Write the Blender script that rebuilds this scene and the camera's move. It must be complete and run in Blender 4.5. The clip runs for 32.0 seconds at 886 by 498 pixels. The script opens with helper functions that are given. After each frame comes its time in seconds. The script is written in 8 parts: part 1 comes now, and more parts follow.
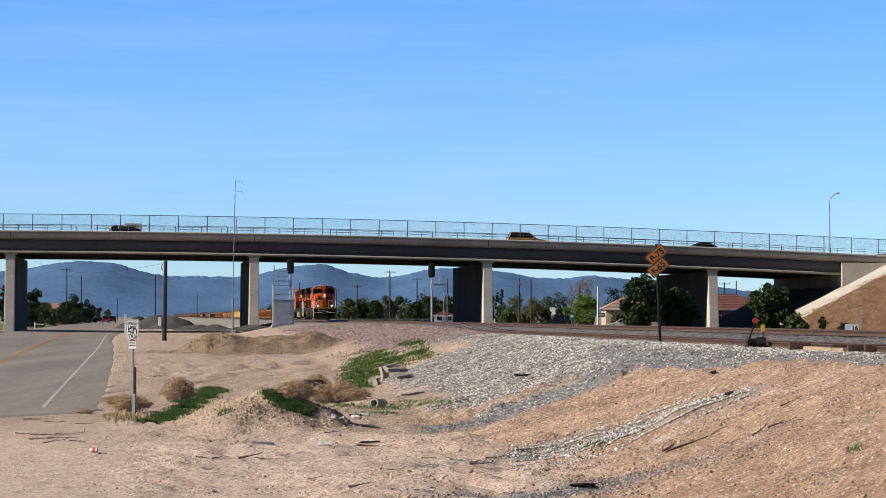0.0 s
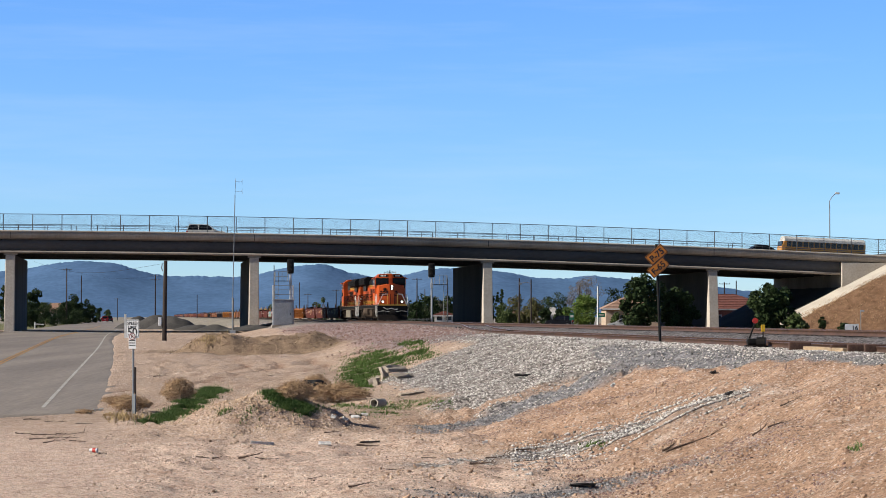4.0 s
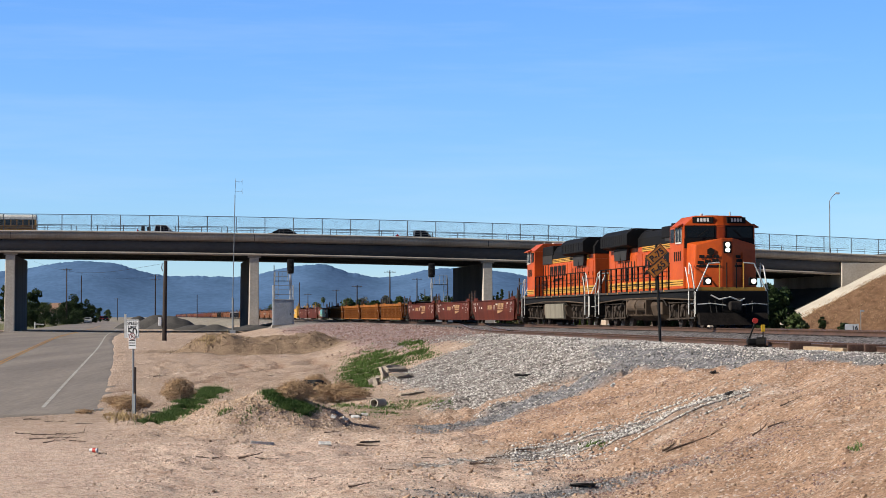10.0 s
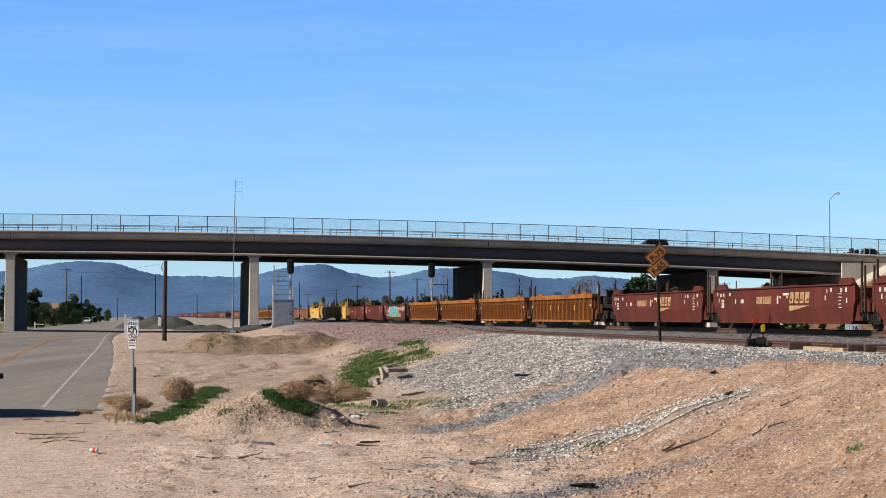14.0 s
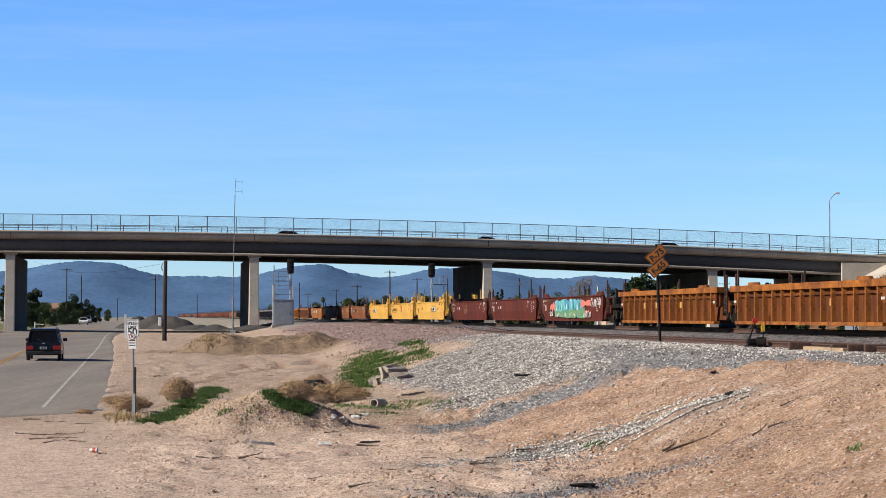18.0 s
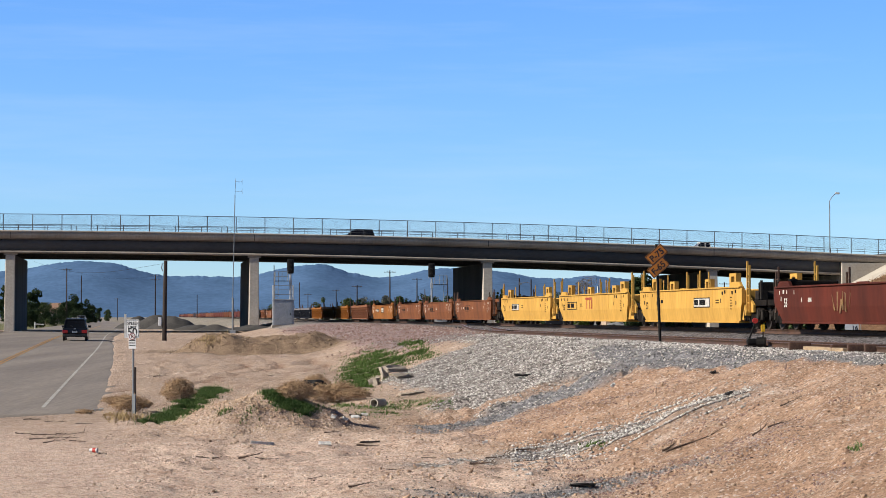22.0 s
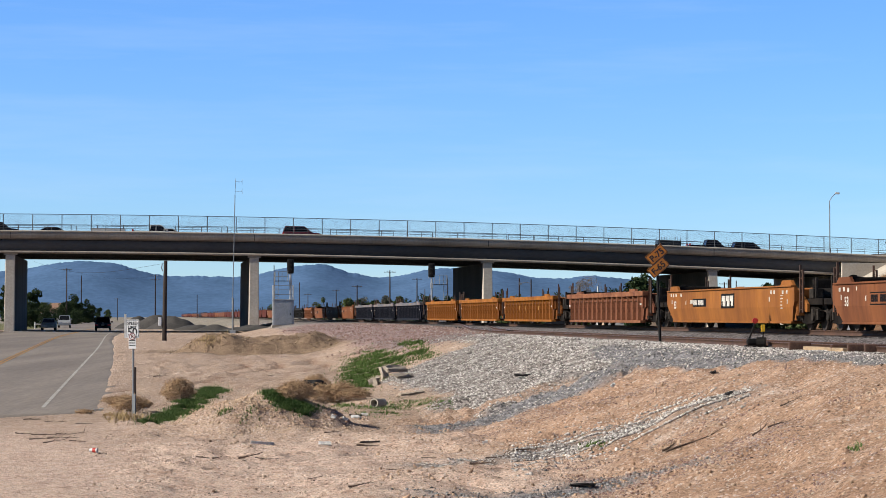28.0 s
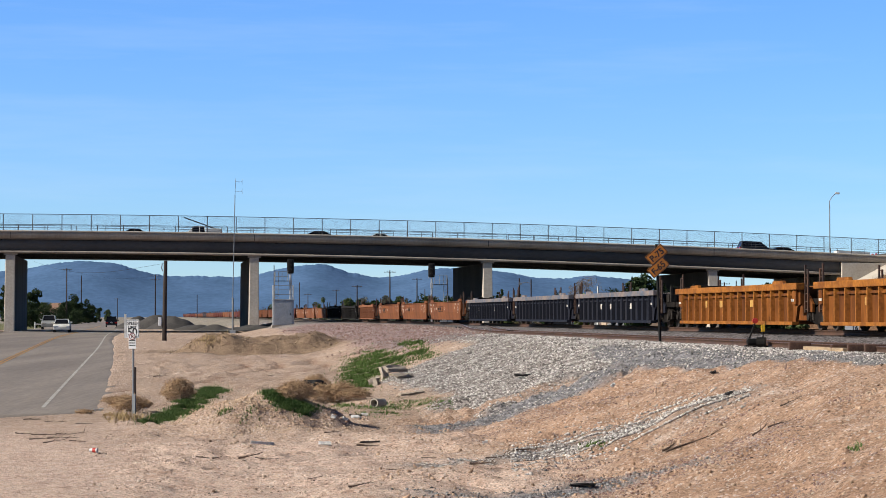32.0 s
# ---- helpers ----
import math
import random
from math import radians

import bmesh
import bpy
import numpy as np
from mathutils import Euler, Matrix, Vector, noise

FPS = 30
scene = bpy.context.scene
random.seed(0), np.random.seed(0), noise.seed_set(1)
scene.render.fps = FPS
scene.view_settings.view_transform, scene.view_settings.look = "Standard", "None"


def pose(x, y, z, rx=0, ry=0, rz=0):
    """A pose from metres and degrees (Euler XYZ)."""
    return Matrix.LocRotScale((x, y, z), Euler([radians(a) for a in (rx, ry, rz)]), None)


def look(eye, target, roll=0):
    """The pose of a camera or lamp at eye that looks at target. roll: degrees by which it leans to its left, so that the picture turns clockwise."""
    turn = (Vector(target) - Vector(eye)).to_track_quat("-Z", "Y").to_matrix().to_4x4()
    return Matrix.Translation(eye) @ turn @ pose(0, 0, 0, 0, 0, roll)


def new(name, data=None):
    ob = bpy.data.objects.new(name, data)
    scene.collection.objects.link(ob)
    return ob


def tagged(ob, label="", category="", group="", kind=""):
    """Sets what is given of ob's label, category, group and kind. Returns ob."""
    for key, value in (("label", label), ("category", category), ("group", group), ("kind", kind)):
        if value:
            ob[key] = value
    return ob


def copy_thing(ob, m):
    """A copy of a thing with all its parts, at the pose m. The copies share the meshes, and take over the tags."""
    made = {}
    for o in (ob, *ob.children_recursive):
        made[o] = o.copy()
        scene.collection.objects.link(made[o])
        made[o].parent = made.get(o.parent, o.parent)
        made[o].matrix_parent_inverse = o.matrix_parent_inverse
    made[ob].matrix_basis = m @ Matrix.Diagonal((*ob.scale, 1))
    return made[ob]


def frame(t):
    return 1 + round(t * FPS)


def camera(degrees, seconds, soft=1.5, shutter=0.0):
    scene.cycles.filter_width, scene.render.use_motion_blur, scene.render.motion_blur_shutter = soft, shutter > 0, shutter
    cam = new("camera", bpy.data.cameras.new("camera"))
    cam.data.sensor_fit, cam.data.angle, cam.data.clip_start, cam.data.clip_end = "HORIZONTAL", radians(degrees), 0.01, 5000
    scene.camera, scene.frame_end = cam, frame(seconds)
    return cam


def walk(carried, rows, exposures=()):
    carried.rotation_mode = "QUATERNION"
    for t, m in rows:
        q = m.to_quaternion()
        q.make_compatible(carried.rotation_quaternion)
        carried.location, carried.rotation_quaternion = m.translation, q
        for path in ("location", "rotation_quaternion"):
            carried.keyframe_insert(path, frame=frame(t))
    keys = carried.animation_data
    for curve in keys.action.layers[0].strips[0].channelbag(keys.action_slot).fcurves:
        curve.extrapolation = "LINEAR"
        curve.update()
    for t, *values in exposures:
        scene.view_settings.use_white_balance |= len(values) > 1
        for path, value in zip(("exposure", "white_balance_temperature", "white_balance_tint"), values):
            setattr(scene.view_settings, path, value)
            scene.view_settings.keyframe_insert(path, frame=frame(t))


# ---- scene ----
EYE = 3.1
cam = camera(22.18, 32.0, soft=0.8)
walk(cam, [(0.0, pose(0, 0, EYE, 91.704, 0, 0)), (32.0, pose(0, 0, EYE, 91.704, 0, 0))])

# ---- light ----
SUN_AZ, SUN_EL = 257.0, 31.0
world = bpy.data.worlds.new("sky")
scene.world = world
world.use_nodes = True
wn, wl = world.node_tree.nodes, world.node_tree.links
sky = wn.new("ShaderNodeTexSky")
sky.sky_type = "NISHITA"
sky.sun_disc = False
sky.sun_elevation, sky.sun_rotation = radians(SUN_EL), radians(SUN_AZ)
sky.altitude, sky.air_density, sky.dust_density, sky.ozone_density = 800, 1.0, 0.0, 2.0
bg = wn["Background"]
bg.inputs["Strength"].default_value = 0.0755
# deep desert blue overhead, paler towards the horizon, with thin cirrus
geo = wn.new("ShaderNodeTexCoord")
sep = wn.new("ShaderNodeSeparateXYZ")
wl.new(geo.outputs["Generated"], sep.inputs[0])
up = wn.new("ShaderNodeMapRange")
up.inputs[1].default_value, up.inputs[2].default_value = 0.0, 0.15
wl.new(sep.outputs[2], up.inputs[0])
tint = wn.new("ShaderNodeMix")
tint.data_type = "RGBA"
tint.inputs[6].default_value, tint.inputs[7].default_value = (0.585, 0.83, 1.27, 1), (0.53, 0.87, 1.45, 1)
wl.new(up.outputs[0], tint.inputs[0])
# less blue on the sun's side, darker towards the zenith
sunward = wn.new("ShaderNodeMapRange")
sunward.inputs[1].default_value, sunward.inputs[2].default_value = -0.2, -0.9
wl.new(sep.outputs[0], sunward.inputs[0])
side = wn.new("ShaderNodeMix")
side.data_type = "RGBA"
side.inputs[7].default_value = (0.34, 0.42, 0.52, 1)
wl.new(sunward.outputs[0], side.inputs[0])
wl.new(tint.outputs[2], side.inputs[6])
zen = wn.new("ShaderNodeMapRange")
zen.inputs[1].default_value, zen.inputs[2].default_value, zen.inputs[3].default_value, zen.inputs[4].default_value = 0.15, 0.5, 1.0, 0.18
wl.new(sep.outputs[2], zen.inputs[0])
deep = wn.new("ShaderNodeVectorMath")
deep.operation = "SCALE"
wl.new(side.outputs[2], deep.inputs[0])
wl.new(zen.outputs[0], deep.inputs[3])
mul = wn.new("ShaderNodeMix")
mul.data_type, mul.blend_type = "RGBA", "MULTIPLY"
mul.inputs[0].default_value = 1.0
wl.new(sky.outputs[0], mul.inputs[6])
wl.new(deep.outputs[0], mul.inputs[7])
cmap = wn.new("ShaderNodeMapping")
cmap.inputs["Scale"].default_value = (3.0, 3.0, 34.0)
cmap.inputs["Rotation"].default_value = (0.0, 0.16, 0.0)
wl.new(geo.outputs["Generated"], cmap.inputs[0])
cir = wn.new("ShaderNodeTexNoise")
cir.inputs["Scale"].default_value, cir.inputs["Detail"].default_value, cir.inputs["Roughness"].default_value = 1.6, 7, 0.6
wl.new(cmap.outputs[0], cir.inputs["Vector"])
cr = wn.new("ShaderNodeMapRange")
cr.inputs[1].default_value, cr.inputs[2].default_value, cr.inputs[3].default_value, cr.inputs[4].default_value = 0.5, 0.85, 0.0, 0.16
wl.new(cir.outputs[0], cr.inputs[0])
cl = wn.new("ShaderNodeMix")
cl.data_type = "RGBA"
cl.inputs[7].default_value = (6.4, 7.3, 8.4, 1)
wl.new(cr.outputs[0], cl.inputs[0])
wl.new(mul.outputs[2], cl.inputs[6])
wl.new(cl.outputs[2], bg.inputs["Color"])

sun_data = bpy.data.lights.new("sun", "SUN")
sun_data.energy, sun_data.angle, sun_data.color = 5.0, radians(0.5), (1.0, 0.95, 0.87)
sun = new("sun", sun_data)
az, el = radians(SUN_AZ), radians(SUN_EL)
SUN_DIR = Vector((math.sin(az) * math.cos(el), math.cos(az) * math.cos(el), math.sin(el)))
sun.matrix_basis = look(SUN_DIR * 300, (0, 0, 0))
scene.view_settings.exposure = 0.72


# ---- materials ----
MATS = {}


def mat(name, col, col2=None, rough=0.7, metal=0.0, big=0.6, fine=18.0, grain=0.25, bump=0.15, spec=0.4, stretch=(1, 1, 1), rand=0.0):
    """A two-scale procedural surface: patches of col2 in col, a fine grain on both, and a bump."""
    if name in MATS:
        return MATS[name]
    m = bpy.data.materials.new(name)
    m.use_nodes = True
    n, l = m.node_tree.nodes, m.node_tree.links
    p = n["Principled BSDF"]
    col2 = col2 or tuple(c * 0.7 for c in col)
    col, col2 = [tuple(0.68 * c for c in q) for q in (col, col2)]
    tc = n.new("ShaderNodeTexCoord")
    mp = n.new("ShaderNodeMapping")
    mp.inputs["Scale"].default_value = stretch
    l.new(tc.outputs["Object"], mp.inputs[0])
    a = n.new("ShaderNodeTexNoise")
    a.inputs["Scale"].default_value, a.inputs["Detail"].default_value = big, 5
    b = n.new("ShaderNodeTexNoise")
    b.inputs["Scale"].default_value, b.inputs["Detail"].default_value = fine, 4
    l.new(mp.outputs[0], a.inputs["Vector"])
    l.new(mp.outputs[0], b.inputs["Vector"])
    ra = n.new("ShaderNodeMapRange")
    ra.inputs[1].default_value, ra.inputs[2].default_value = 0.38, 0.66
    l.new(a.outputs[0], ra.inputs[0])
    mx = n.new("ShaderNodeMix")
    mx.data_type = "RGBA"
    mx.inputs[6].default_value, mx.inputs[7].default_value = (*col, 1), (*col2, 1)
    l.new(ra.outputs[0], mx.inputs[0])
    gr = n.new("ShaderNodeMapRange")
    gr.inputs[1].default_value, gr.inputs[2].default_value = 0.3, 0.7
    gr.inputs[3].default_value, gr.inputs[4].default_value = 1 - grain, 1 + grain
    l.new(b.outputs[0], gr.inputs[0])
    last = gr.outputs[0]
    if rand:
        oi = n.new("ShaderNodeObjectInfo")
        rr = n.new("ShaderNodeMapRange")
        rr.inputs[3].default_value, rr.inputs[4].default_value = 1 - rand, 1 + rand
        l.new(oi.outputs["Random"], rr.inputs[0])
        mm = n.new("ShaderNodeMath")
        mm.operation = "MULTIPLY"
        l.new(last, mm.inputs[0])
        l.new(rr.outputs[0], mm.inputs[1])
        last = mm.outputs[0]
    vm = n.new("ShaderNodeVectorMath")
    vm.operation = "SCALE"
    l.new(mx.outputs[2], vm.inputs[0])
    l.new(last, vm.inputs[3])
    l.new(vm.outputs[0], p.inputs["Base Color"])
    p.inputs["Roughness"].default_value, p.inputs["Metallic"].default_value = rough, metal
    p.inputs["Specular IOR Level"].default_value = spec
    if bump:
        bp = n.new("ShaderNodeBump")
        bp.inputs["Strength"].default_value, bp.inputs["Distance"].default_value = bump, 0.03
        l.new(b.outputs[0], bp.inputs["Height"])
        l.new(bp.outputs[0], p.inputs["Normal"])
    MATS[name] = m
    return m


def glow(name, col, strength):
    m = mat(name, col, col, 0.3, bump=0)
    p = m.node_tree.nodes["Principled BSDF"]
    p.inputs["Emission Color"].default_value = (*col, 1)
    p.inputs["Emission Strength"].default_value = strength
    return m


concrete = mat("concrete", (0.46, 0.395, 0.32), (0.31, 0.265, 0.215), 0.85, big=0.25, fine=6, grain=0.12, stretch=(1, 1, 0.4))
concrete_light = mat("concrete_light", (0.60, 0.53, 0.44), (0.50, 0.44, 0.36), 0.85, big=0.4, fine=5, grain=0.12)
# girder concrete set darker: shade below the parapet is in its colour
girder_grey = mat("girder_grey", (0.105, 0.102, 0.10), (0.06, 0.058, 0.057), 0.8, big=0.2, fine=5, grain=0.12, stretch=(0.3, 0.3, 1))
galvanised = mat("galvanised", (0.30, 0.32, 0.33), (0.24, 0.25, 0.26), 0.5, 0.6, grain=0.1, bump=0)
asphalt = mat("asphalt", (0.285, 0.24, 0.20), (0.20, 0.165, 0.14), 0.9, big=0.5, fine=9, grain=0.15, bump=0.2, stretch=(1.0, 0.06, 1.0))
road_white = mat("road_white", (0.52, 0.49, 0.44), (0.36, 0.33, 0.29), 0.8, big=1.2, grain=0.2)
paint_white = mat("paint_white", (0.75, 0.74, 0.70), (0.55, 0.53, 0.48), 0.7, big=1.5, grain=0.15)
paint_yellow = mat("paint_yellow", (0.46, 0.24, 0.05), (0.32, 0.18, 0.07), 0.7, big=1.0, grain=0.2)
rail_steel = mat("rail_steel", (0.16, 0.085, 0.055), (0.10, 0.06, 0.045), 0.6, 0.5, big=1.5, bump=0.05)
rail_top = mat("rail_top", (0.45, 0.43, 0.42), (0.35, 0.33, 0.32), 0.3, 0.9, bump=0)
sleeper_wood = mat("sleeper_wood", (0.055, 0.04, 0.033), (0.03, 0.023, 0.019), 0.9, big=2, fine=20, grain=0.3, rand=0.25)
timber_dark = mat("timber_dark", (0.05, 0.032, 0.024), (0.03, 0.02, 0.016), 0.85, big=1.5, fine=14, grain=0.3, stretch=(4, 4, 0.5))
black_steel = mat("black_steel", (0.008, 0.008, 0.008), (0.018, 0.015, 0.012), 0.6, bump=0.05, spec=0.15)
fence_steel = mat("fence_steel", (0.06, 0.065, 0.07), (0.09, 0.095, 0.10), 0.5, 0.4, bump=0)
# pier concrete with the shade under the deck mixed into its colour
concrete_shade = mat("concrete_shade", (0.085, 0.078, 0.07), (0.05, 0.046, 0.042), 0.9, big=0.3, fine=5, grain=0.2, stretch=(1, 1, 0.3))
# near-black underside colour that holds the shade below the deck
soffit_shade = mat("soffit_shade", (0.035, 0.034, 0.033), (0.022, 0.021, 0.02), 0.95, big=0.3, fine=4, grain=0.2)


# ---- mesh helpers ----
def ground_empty(name, m=None):
    ob = new(name)
    ob.empty_display_size = 0.3
    if m is not None:
        ob.matrix_basis = m
    return ob


def mesh_of(name, bm, material):
    me = bpy.data.meshes.new(name)
    bm.to_mesh(me)
    bm.free()
    for k in material if isinstance(material, (list, tuple)) else [material]:
        me.materials.append(k)
    return me


def part(name, bm, material, parent=None, label="", smooth=False):
    """One mesh object, under a thing or a part where parent is given."""
    me = bm if isinstance(bm, bpy.types.Mesh) else mesh_of(name, bm, material)
    if smooth:
        me.shade_smooth()
    ob = new(name, me)
    if parent is not None:
        ob.parent = parent
    return tagged(ob, label)


def box(x0, x1, y0, y1, z0, z1, bm=None, bev=0.0):
    bm = bm or bmesh.new()
    r = bmesh.ops.create_cube(bm, size=1, matrix=Matrix.Translation(((x0 + x1) / 2, (y0 + y1) / 2, (z0 + z1) / 2))
                              @ Matrix.Diagonal((x1 - x0, y1 - y0, z1 - z0, 1)))
    if bev:
        es = list({e for v in r["verts"] for e in v.link_edges})
        bmesh.ops.bevel(bm, geom=es, offset=bev, segments=2, affect="EDGES", profile=0.6)
    return bm


def rod(p0, p1, r, bm=None, seg=8, r2=None):
    bm = bm or bmesh.new()
    p0, p1 = Vector(p0), Vector(p1)
    d = p1 - p0
    m = Matrix.Translation((p0 + p1) / 2) @ d.to_track_quat("Z", "Y").to_matrix().to_4x4()
    bmesh.ops.create_cone(bm, cap_ends=True, segments=seg, radius1=r, radius2=r if r2 is None else r2, depth=d.length, matrix=m)
    return bm


def tube(points, r, bm=None, seg=6):
    bm = bm or bmesh.new()
    for a, b in zip(points[:-1], points[1:]):
        rod(a, b, r, bm, seg)
    return bm


def prism(profile, a, b, axis="y", bm=None, bev=0.0):
    """A polygon drawn in the other two axes, drawn out along axis from a to b."""
    bm = bm or bmesh.new()

    def put(p, s):
        return {"x": (s, p[0], p[1]), "y": (p[0], s, p[1]), "z": (p[0], p[1], s)}[axis]
    lo = [bm.verts.new(put(p, a)) for p in profile]
    hi = [bm.verts.new(put(p, b)) for p in profile]
    n = len(profile)
    fs = [bm.faces.new(lo), bm.faces.new(hi[::-1])]
    for i in range(n):
        fs.append(bm.faces.new((lo[i], hi[i], hi[(i + 1) % n], lo[(i + 1) % n])))
    bmesh.ops.recalc_face_normals(bm, faces=fs)
    if bev:
        bmesh.ops.bevel(bm, geom=list({e for f in fs for e in f.edges}), offset=bev, segments=2, affect="EDGES", profile=0.6)
    return bm


def sheet(name, verts, faces, material):
    me = bpy.data.meshes.new(name)
    me.from_pydata([tuple(v) for v in verts], [], [tuple(f) for f in faces])
    for k in material if isinstance(material, (list, tuple)) else [material]:
        me.materials.append(k)
    me.update()
    return me


def grid_mesh(name, P, material, smooth=True):
    """A sheet from an array of points, rows by columns."""
    R, C = P.shape[:2]
    me = bpy.data.meshes.new(name)
    i = np.arange(R * C).reshape(R, C)
    q = np.stack([i[:-1, :-1], i[:-1, 1:], i[1:, 1:], i[1:, :-1]], -1).reshape(-1, 4)
    me.vertices.add(R * C)
    me.vertices.foreach_set("co", P.astype(np.float32).ravel())
    me.loops.add(q.size)
    me.loops.foreach_set("vertex_index", q.astype(np.int32).ravel())
    me.polygons.add(len(q))
    me.polygons.foreach_set("loop_start", (np.arange(len(q)) * 4).astype(np.int32))
    me.update(calc_edges=True)
    if smooth:
        me.shade_smooth()
    me.materials.append(material)
    return me


def value_noise(x, y, scale, seed=0):
    """Smooth noise of numpy arrays, about -1 to 1."""
    x, y = np.asarray(x, float) / scale + seed * 17.3, np.asarray(y, float) / scale + seed * 9.7
    xi, yi = np.floor(x), np.floor(y)
    fx, fy = x - xi, y - yi
    fx, fy = fx * fx * (3 - 2 * fx), fy * fy * (3 - 2 * fy)

    def h(a, b):
        return np.modf(np.abs(np.sin(a * 127.1 + b * 311.7 + seed * 74.7) * 43758.5453))[0] * 2 - 1
    return (h(xi, yi) * (1 - fx) + h(xi + 1, yi) * fx) * (1 - fy) + (h(xi, yi + 1) * (1 - fx) + h(xi + 1, yi + 1) * fx) * fy


def step(a, b, t):
    t = np.clip((t - a) / (b - a), 0, 1)
    return t * t * (3 - 2 * t)


def text_mesh(text, size, material, depth=0.004):
    """Lettering in the built-in font, as a mesh; it reads along x and stands along y."""
    cu = bpy.data.curves.new("text", "FONT")
    cu.body, cu.size, cu.extrude, cu.align_x, cu.offset = text, size, depth, "CENTER", size * 0.022
    ob = bpy.data.objects.new("text", cu)
    scene.collection.objects.link(ob)
    me = bpy.data.meshes.new_from_object(ob.evaluated_get(bpy.context.evaluated_depsgraph_get()))
    bpy.data.objects.remove(ob)
    me.materials.clear()
    me.materials.append(material)
    return me


# ---- ground, road, railway bed ----
# x to the right, y away, z up. The railway runs along x = 23.6 - 0.129 y, the road beside it.
RAIL_Z, NEAR_Z = 2.625, 2.35


def track_x(y):
    return 23.6 - 0.129 * y


def lane_x(y):
    return -6.0 - 0.13 * y - 3.2e-5 * np.maximum(0, y - 250) ** 2


def road_z(y):
    a, b = -0.75 + 0.0103 * np.asarray(y, float), 1.27
    return -0.10 * np.logaddexp(-a / 0.10, -b / 0.10)


def bump_at(x, y, cx, cy, rx, ry, h, turn=0.0):
    c, s = math.cos(turn), math.sin(turn)
    dx, dy = (x - cx) * c + (y - cy) * s, -(x - cx) * s + (y - cy) * c
    return h * np.exp(-((dx / rx) ** 2 + (dy / ry) ** 2) ** 1.3)


def ground_z(x, y, fine=True):
    x, y = np.asarray(x, float), np.asarray(y, float)
    w = track_x(y) - x
    near_bed = 2.165 + 0.26 * step(118, 175, y)
    low = road_z(np.clip(y, 20, 4000)) - 0.05
    z = 1.30 + (2.435 - 1.30) * step(-8.5, -3.2, w)
    z = z + (near_bed - 2.435) * step(1.9, 2.8, w)
    t = np.clip((w - 6.7) / 7.8, 0, 1)
    t = 0.5 * t + 0.5 * t * t * (3 - 2 * t)
    z = z + (low - z) * t
    off = x - lane_x(y)
    edge = 0.6 + 3.9 * step(69, 75, y) - 1.3 * step(85, 220, y)
    z = z - 0.16 * step(edge, edge - 1.0, off) * step(-12, -10, off) - 0.04 * step(-10, -12, off)
    cone = np.sqrt(((x + 5.3) / 2.75) ** 2 + ((y - 65.5) / 2.4) ** 2)
    z = z + 1.30 * np.clip(1.0 - cone, 0, 1) ** 0.85 * (1 + 0.15 * value_noise(x, y, 0.8, 21)) * 0.95
    # the dirt bank across the low ground, and the heap before it
    z = z + 0.90 * np.clip(1.6 * (1 - (np.abs((x + 12.2) / 5.4) ** 2.6 + np.abs((y - 149) / 4.6) ** 2)), 0, 1) * (1 - 0.03 * (x + 12.2)) * (1 + 0.2 * value_noise(x, y, 1.8, 23)) * (1 + 0.16 * value_noise(x, y, 0.7, 24))
    z = z + bump_at(x, y, -6.6, 63.6, 2.0, 1.2, 0.35) + bump_at(x, y, -3.6, 66.0, 1.6, 1.2, 0.25)
    # fill that carries the road up to the bridge
    s, v = (x + 49.95) * 0.9941 + (y - 256.5) * 0.1081, -(x + 49.95) * 0.1081 + (y - 256.5) * 0.9941
    i = s / 3.295
    top = np.maximum(0.9, 3.1 + 9.05 - 0.0083 * i - 0.00237 * i * i)
    top = np.where(s > 0, np.minimum(top, 1.2 + (s - 87.2) * 0.5), np.minimum(top, 1.2 - (s + 56) * 0.6))
    out = np.maximum(0, np.maximum(-8.4 - v, v - 32))
    fill = np.where((s > 75) | (s < -52), top - out * 0.55, 0) + (0.22 * value_noise(x, y, 2.5, 11) + 0.16 * value_noise(x, y, 0.9, 18) + 0.1 * value_noise(x, y, 0.4, 19)) * (v < -8.3)
    z = np.maximum(z, np.where(y > 150, fill, -9))
    # bank that the camera stands on
    z = z + 2.0 * np.exp(-(x * x + y * y) / 90.0)
    if fine:
        near = 1 - step(150, 320, y)
        dirt = step(5.5, 8.5, w) * step(25.4, 23.5, w)
        z = z + near * dirt * (0.13 * value_noise(x, y, 3.1, 1) + 0.10 * value_noise(x, y, 1.1, 2) + 0.06 * value_noise(x, y, 0.45, 3))
        z = z + near * step(8, 5, w) * 0.03 * value_noise(x, y, 0.5, 4)
        # rills down the bank, crumbled clods, and wheel ruts across the flat dirt
        bank = step(7.0, 8.5, w) * step(19, 16.5, w) * step(92, 70, y)
        skew = y + 0.22 * x
        z = z + bank * (0.13 * value_noise(x * 0.22, skew, 0.8, 91) - 0.16 * (1 - np.abs(value_noise(x * 0.3, skew, 1.5, 94))) ** 5)
        z = z + near * dirt * 0.42 * np.maximum(0, value_noise(x, y, 0.32, 92)) * np.maximum(0, value_noise(x, y, 2.4, 93)) * (0.25 + 0.75 * bank * step(15.5, 13.5, w))
        z = z - rut_share(x, y) * 0.09
    return z


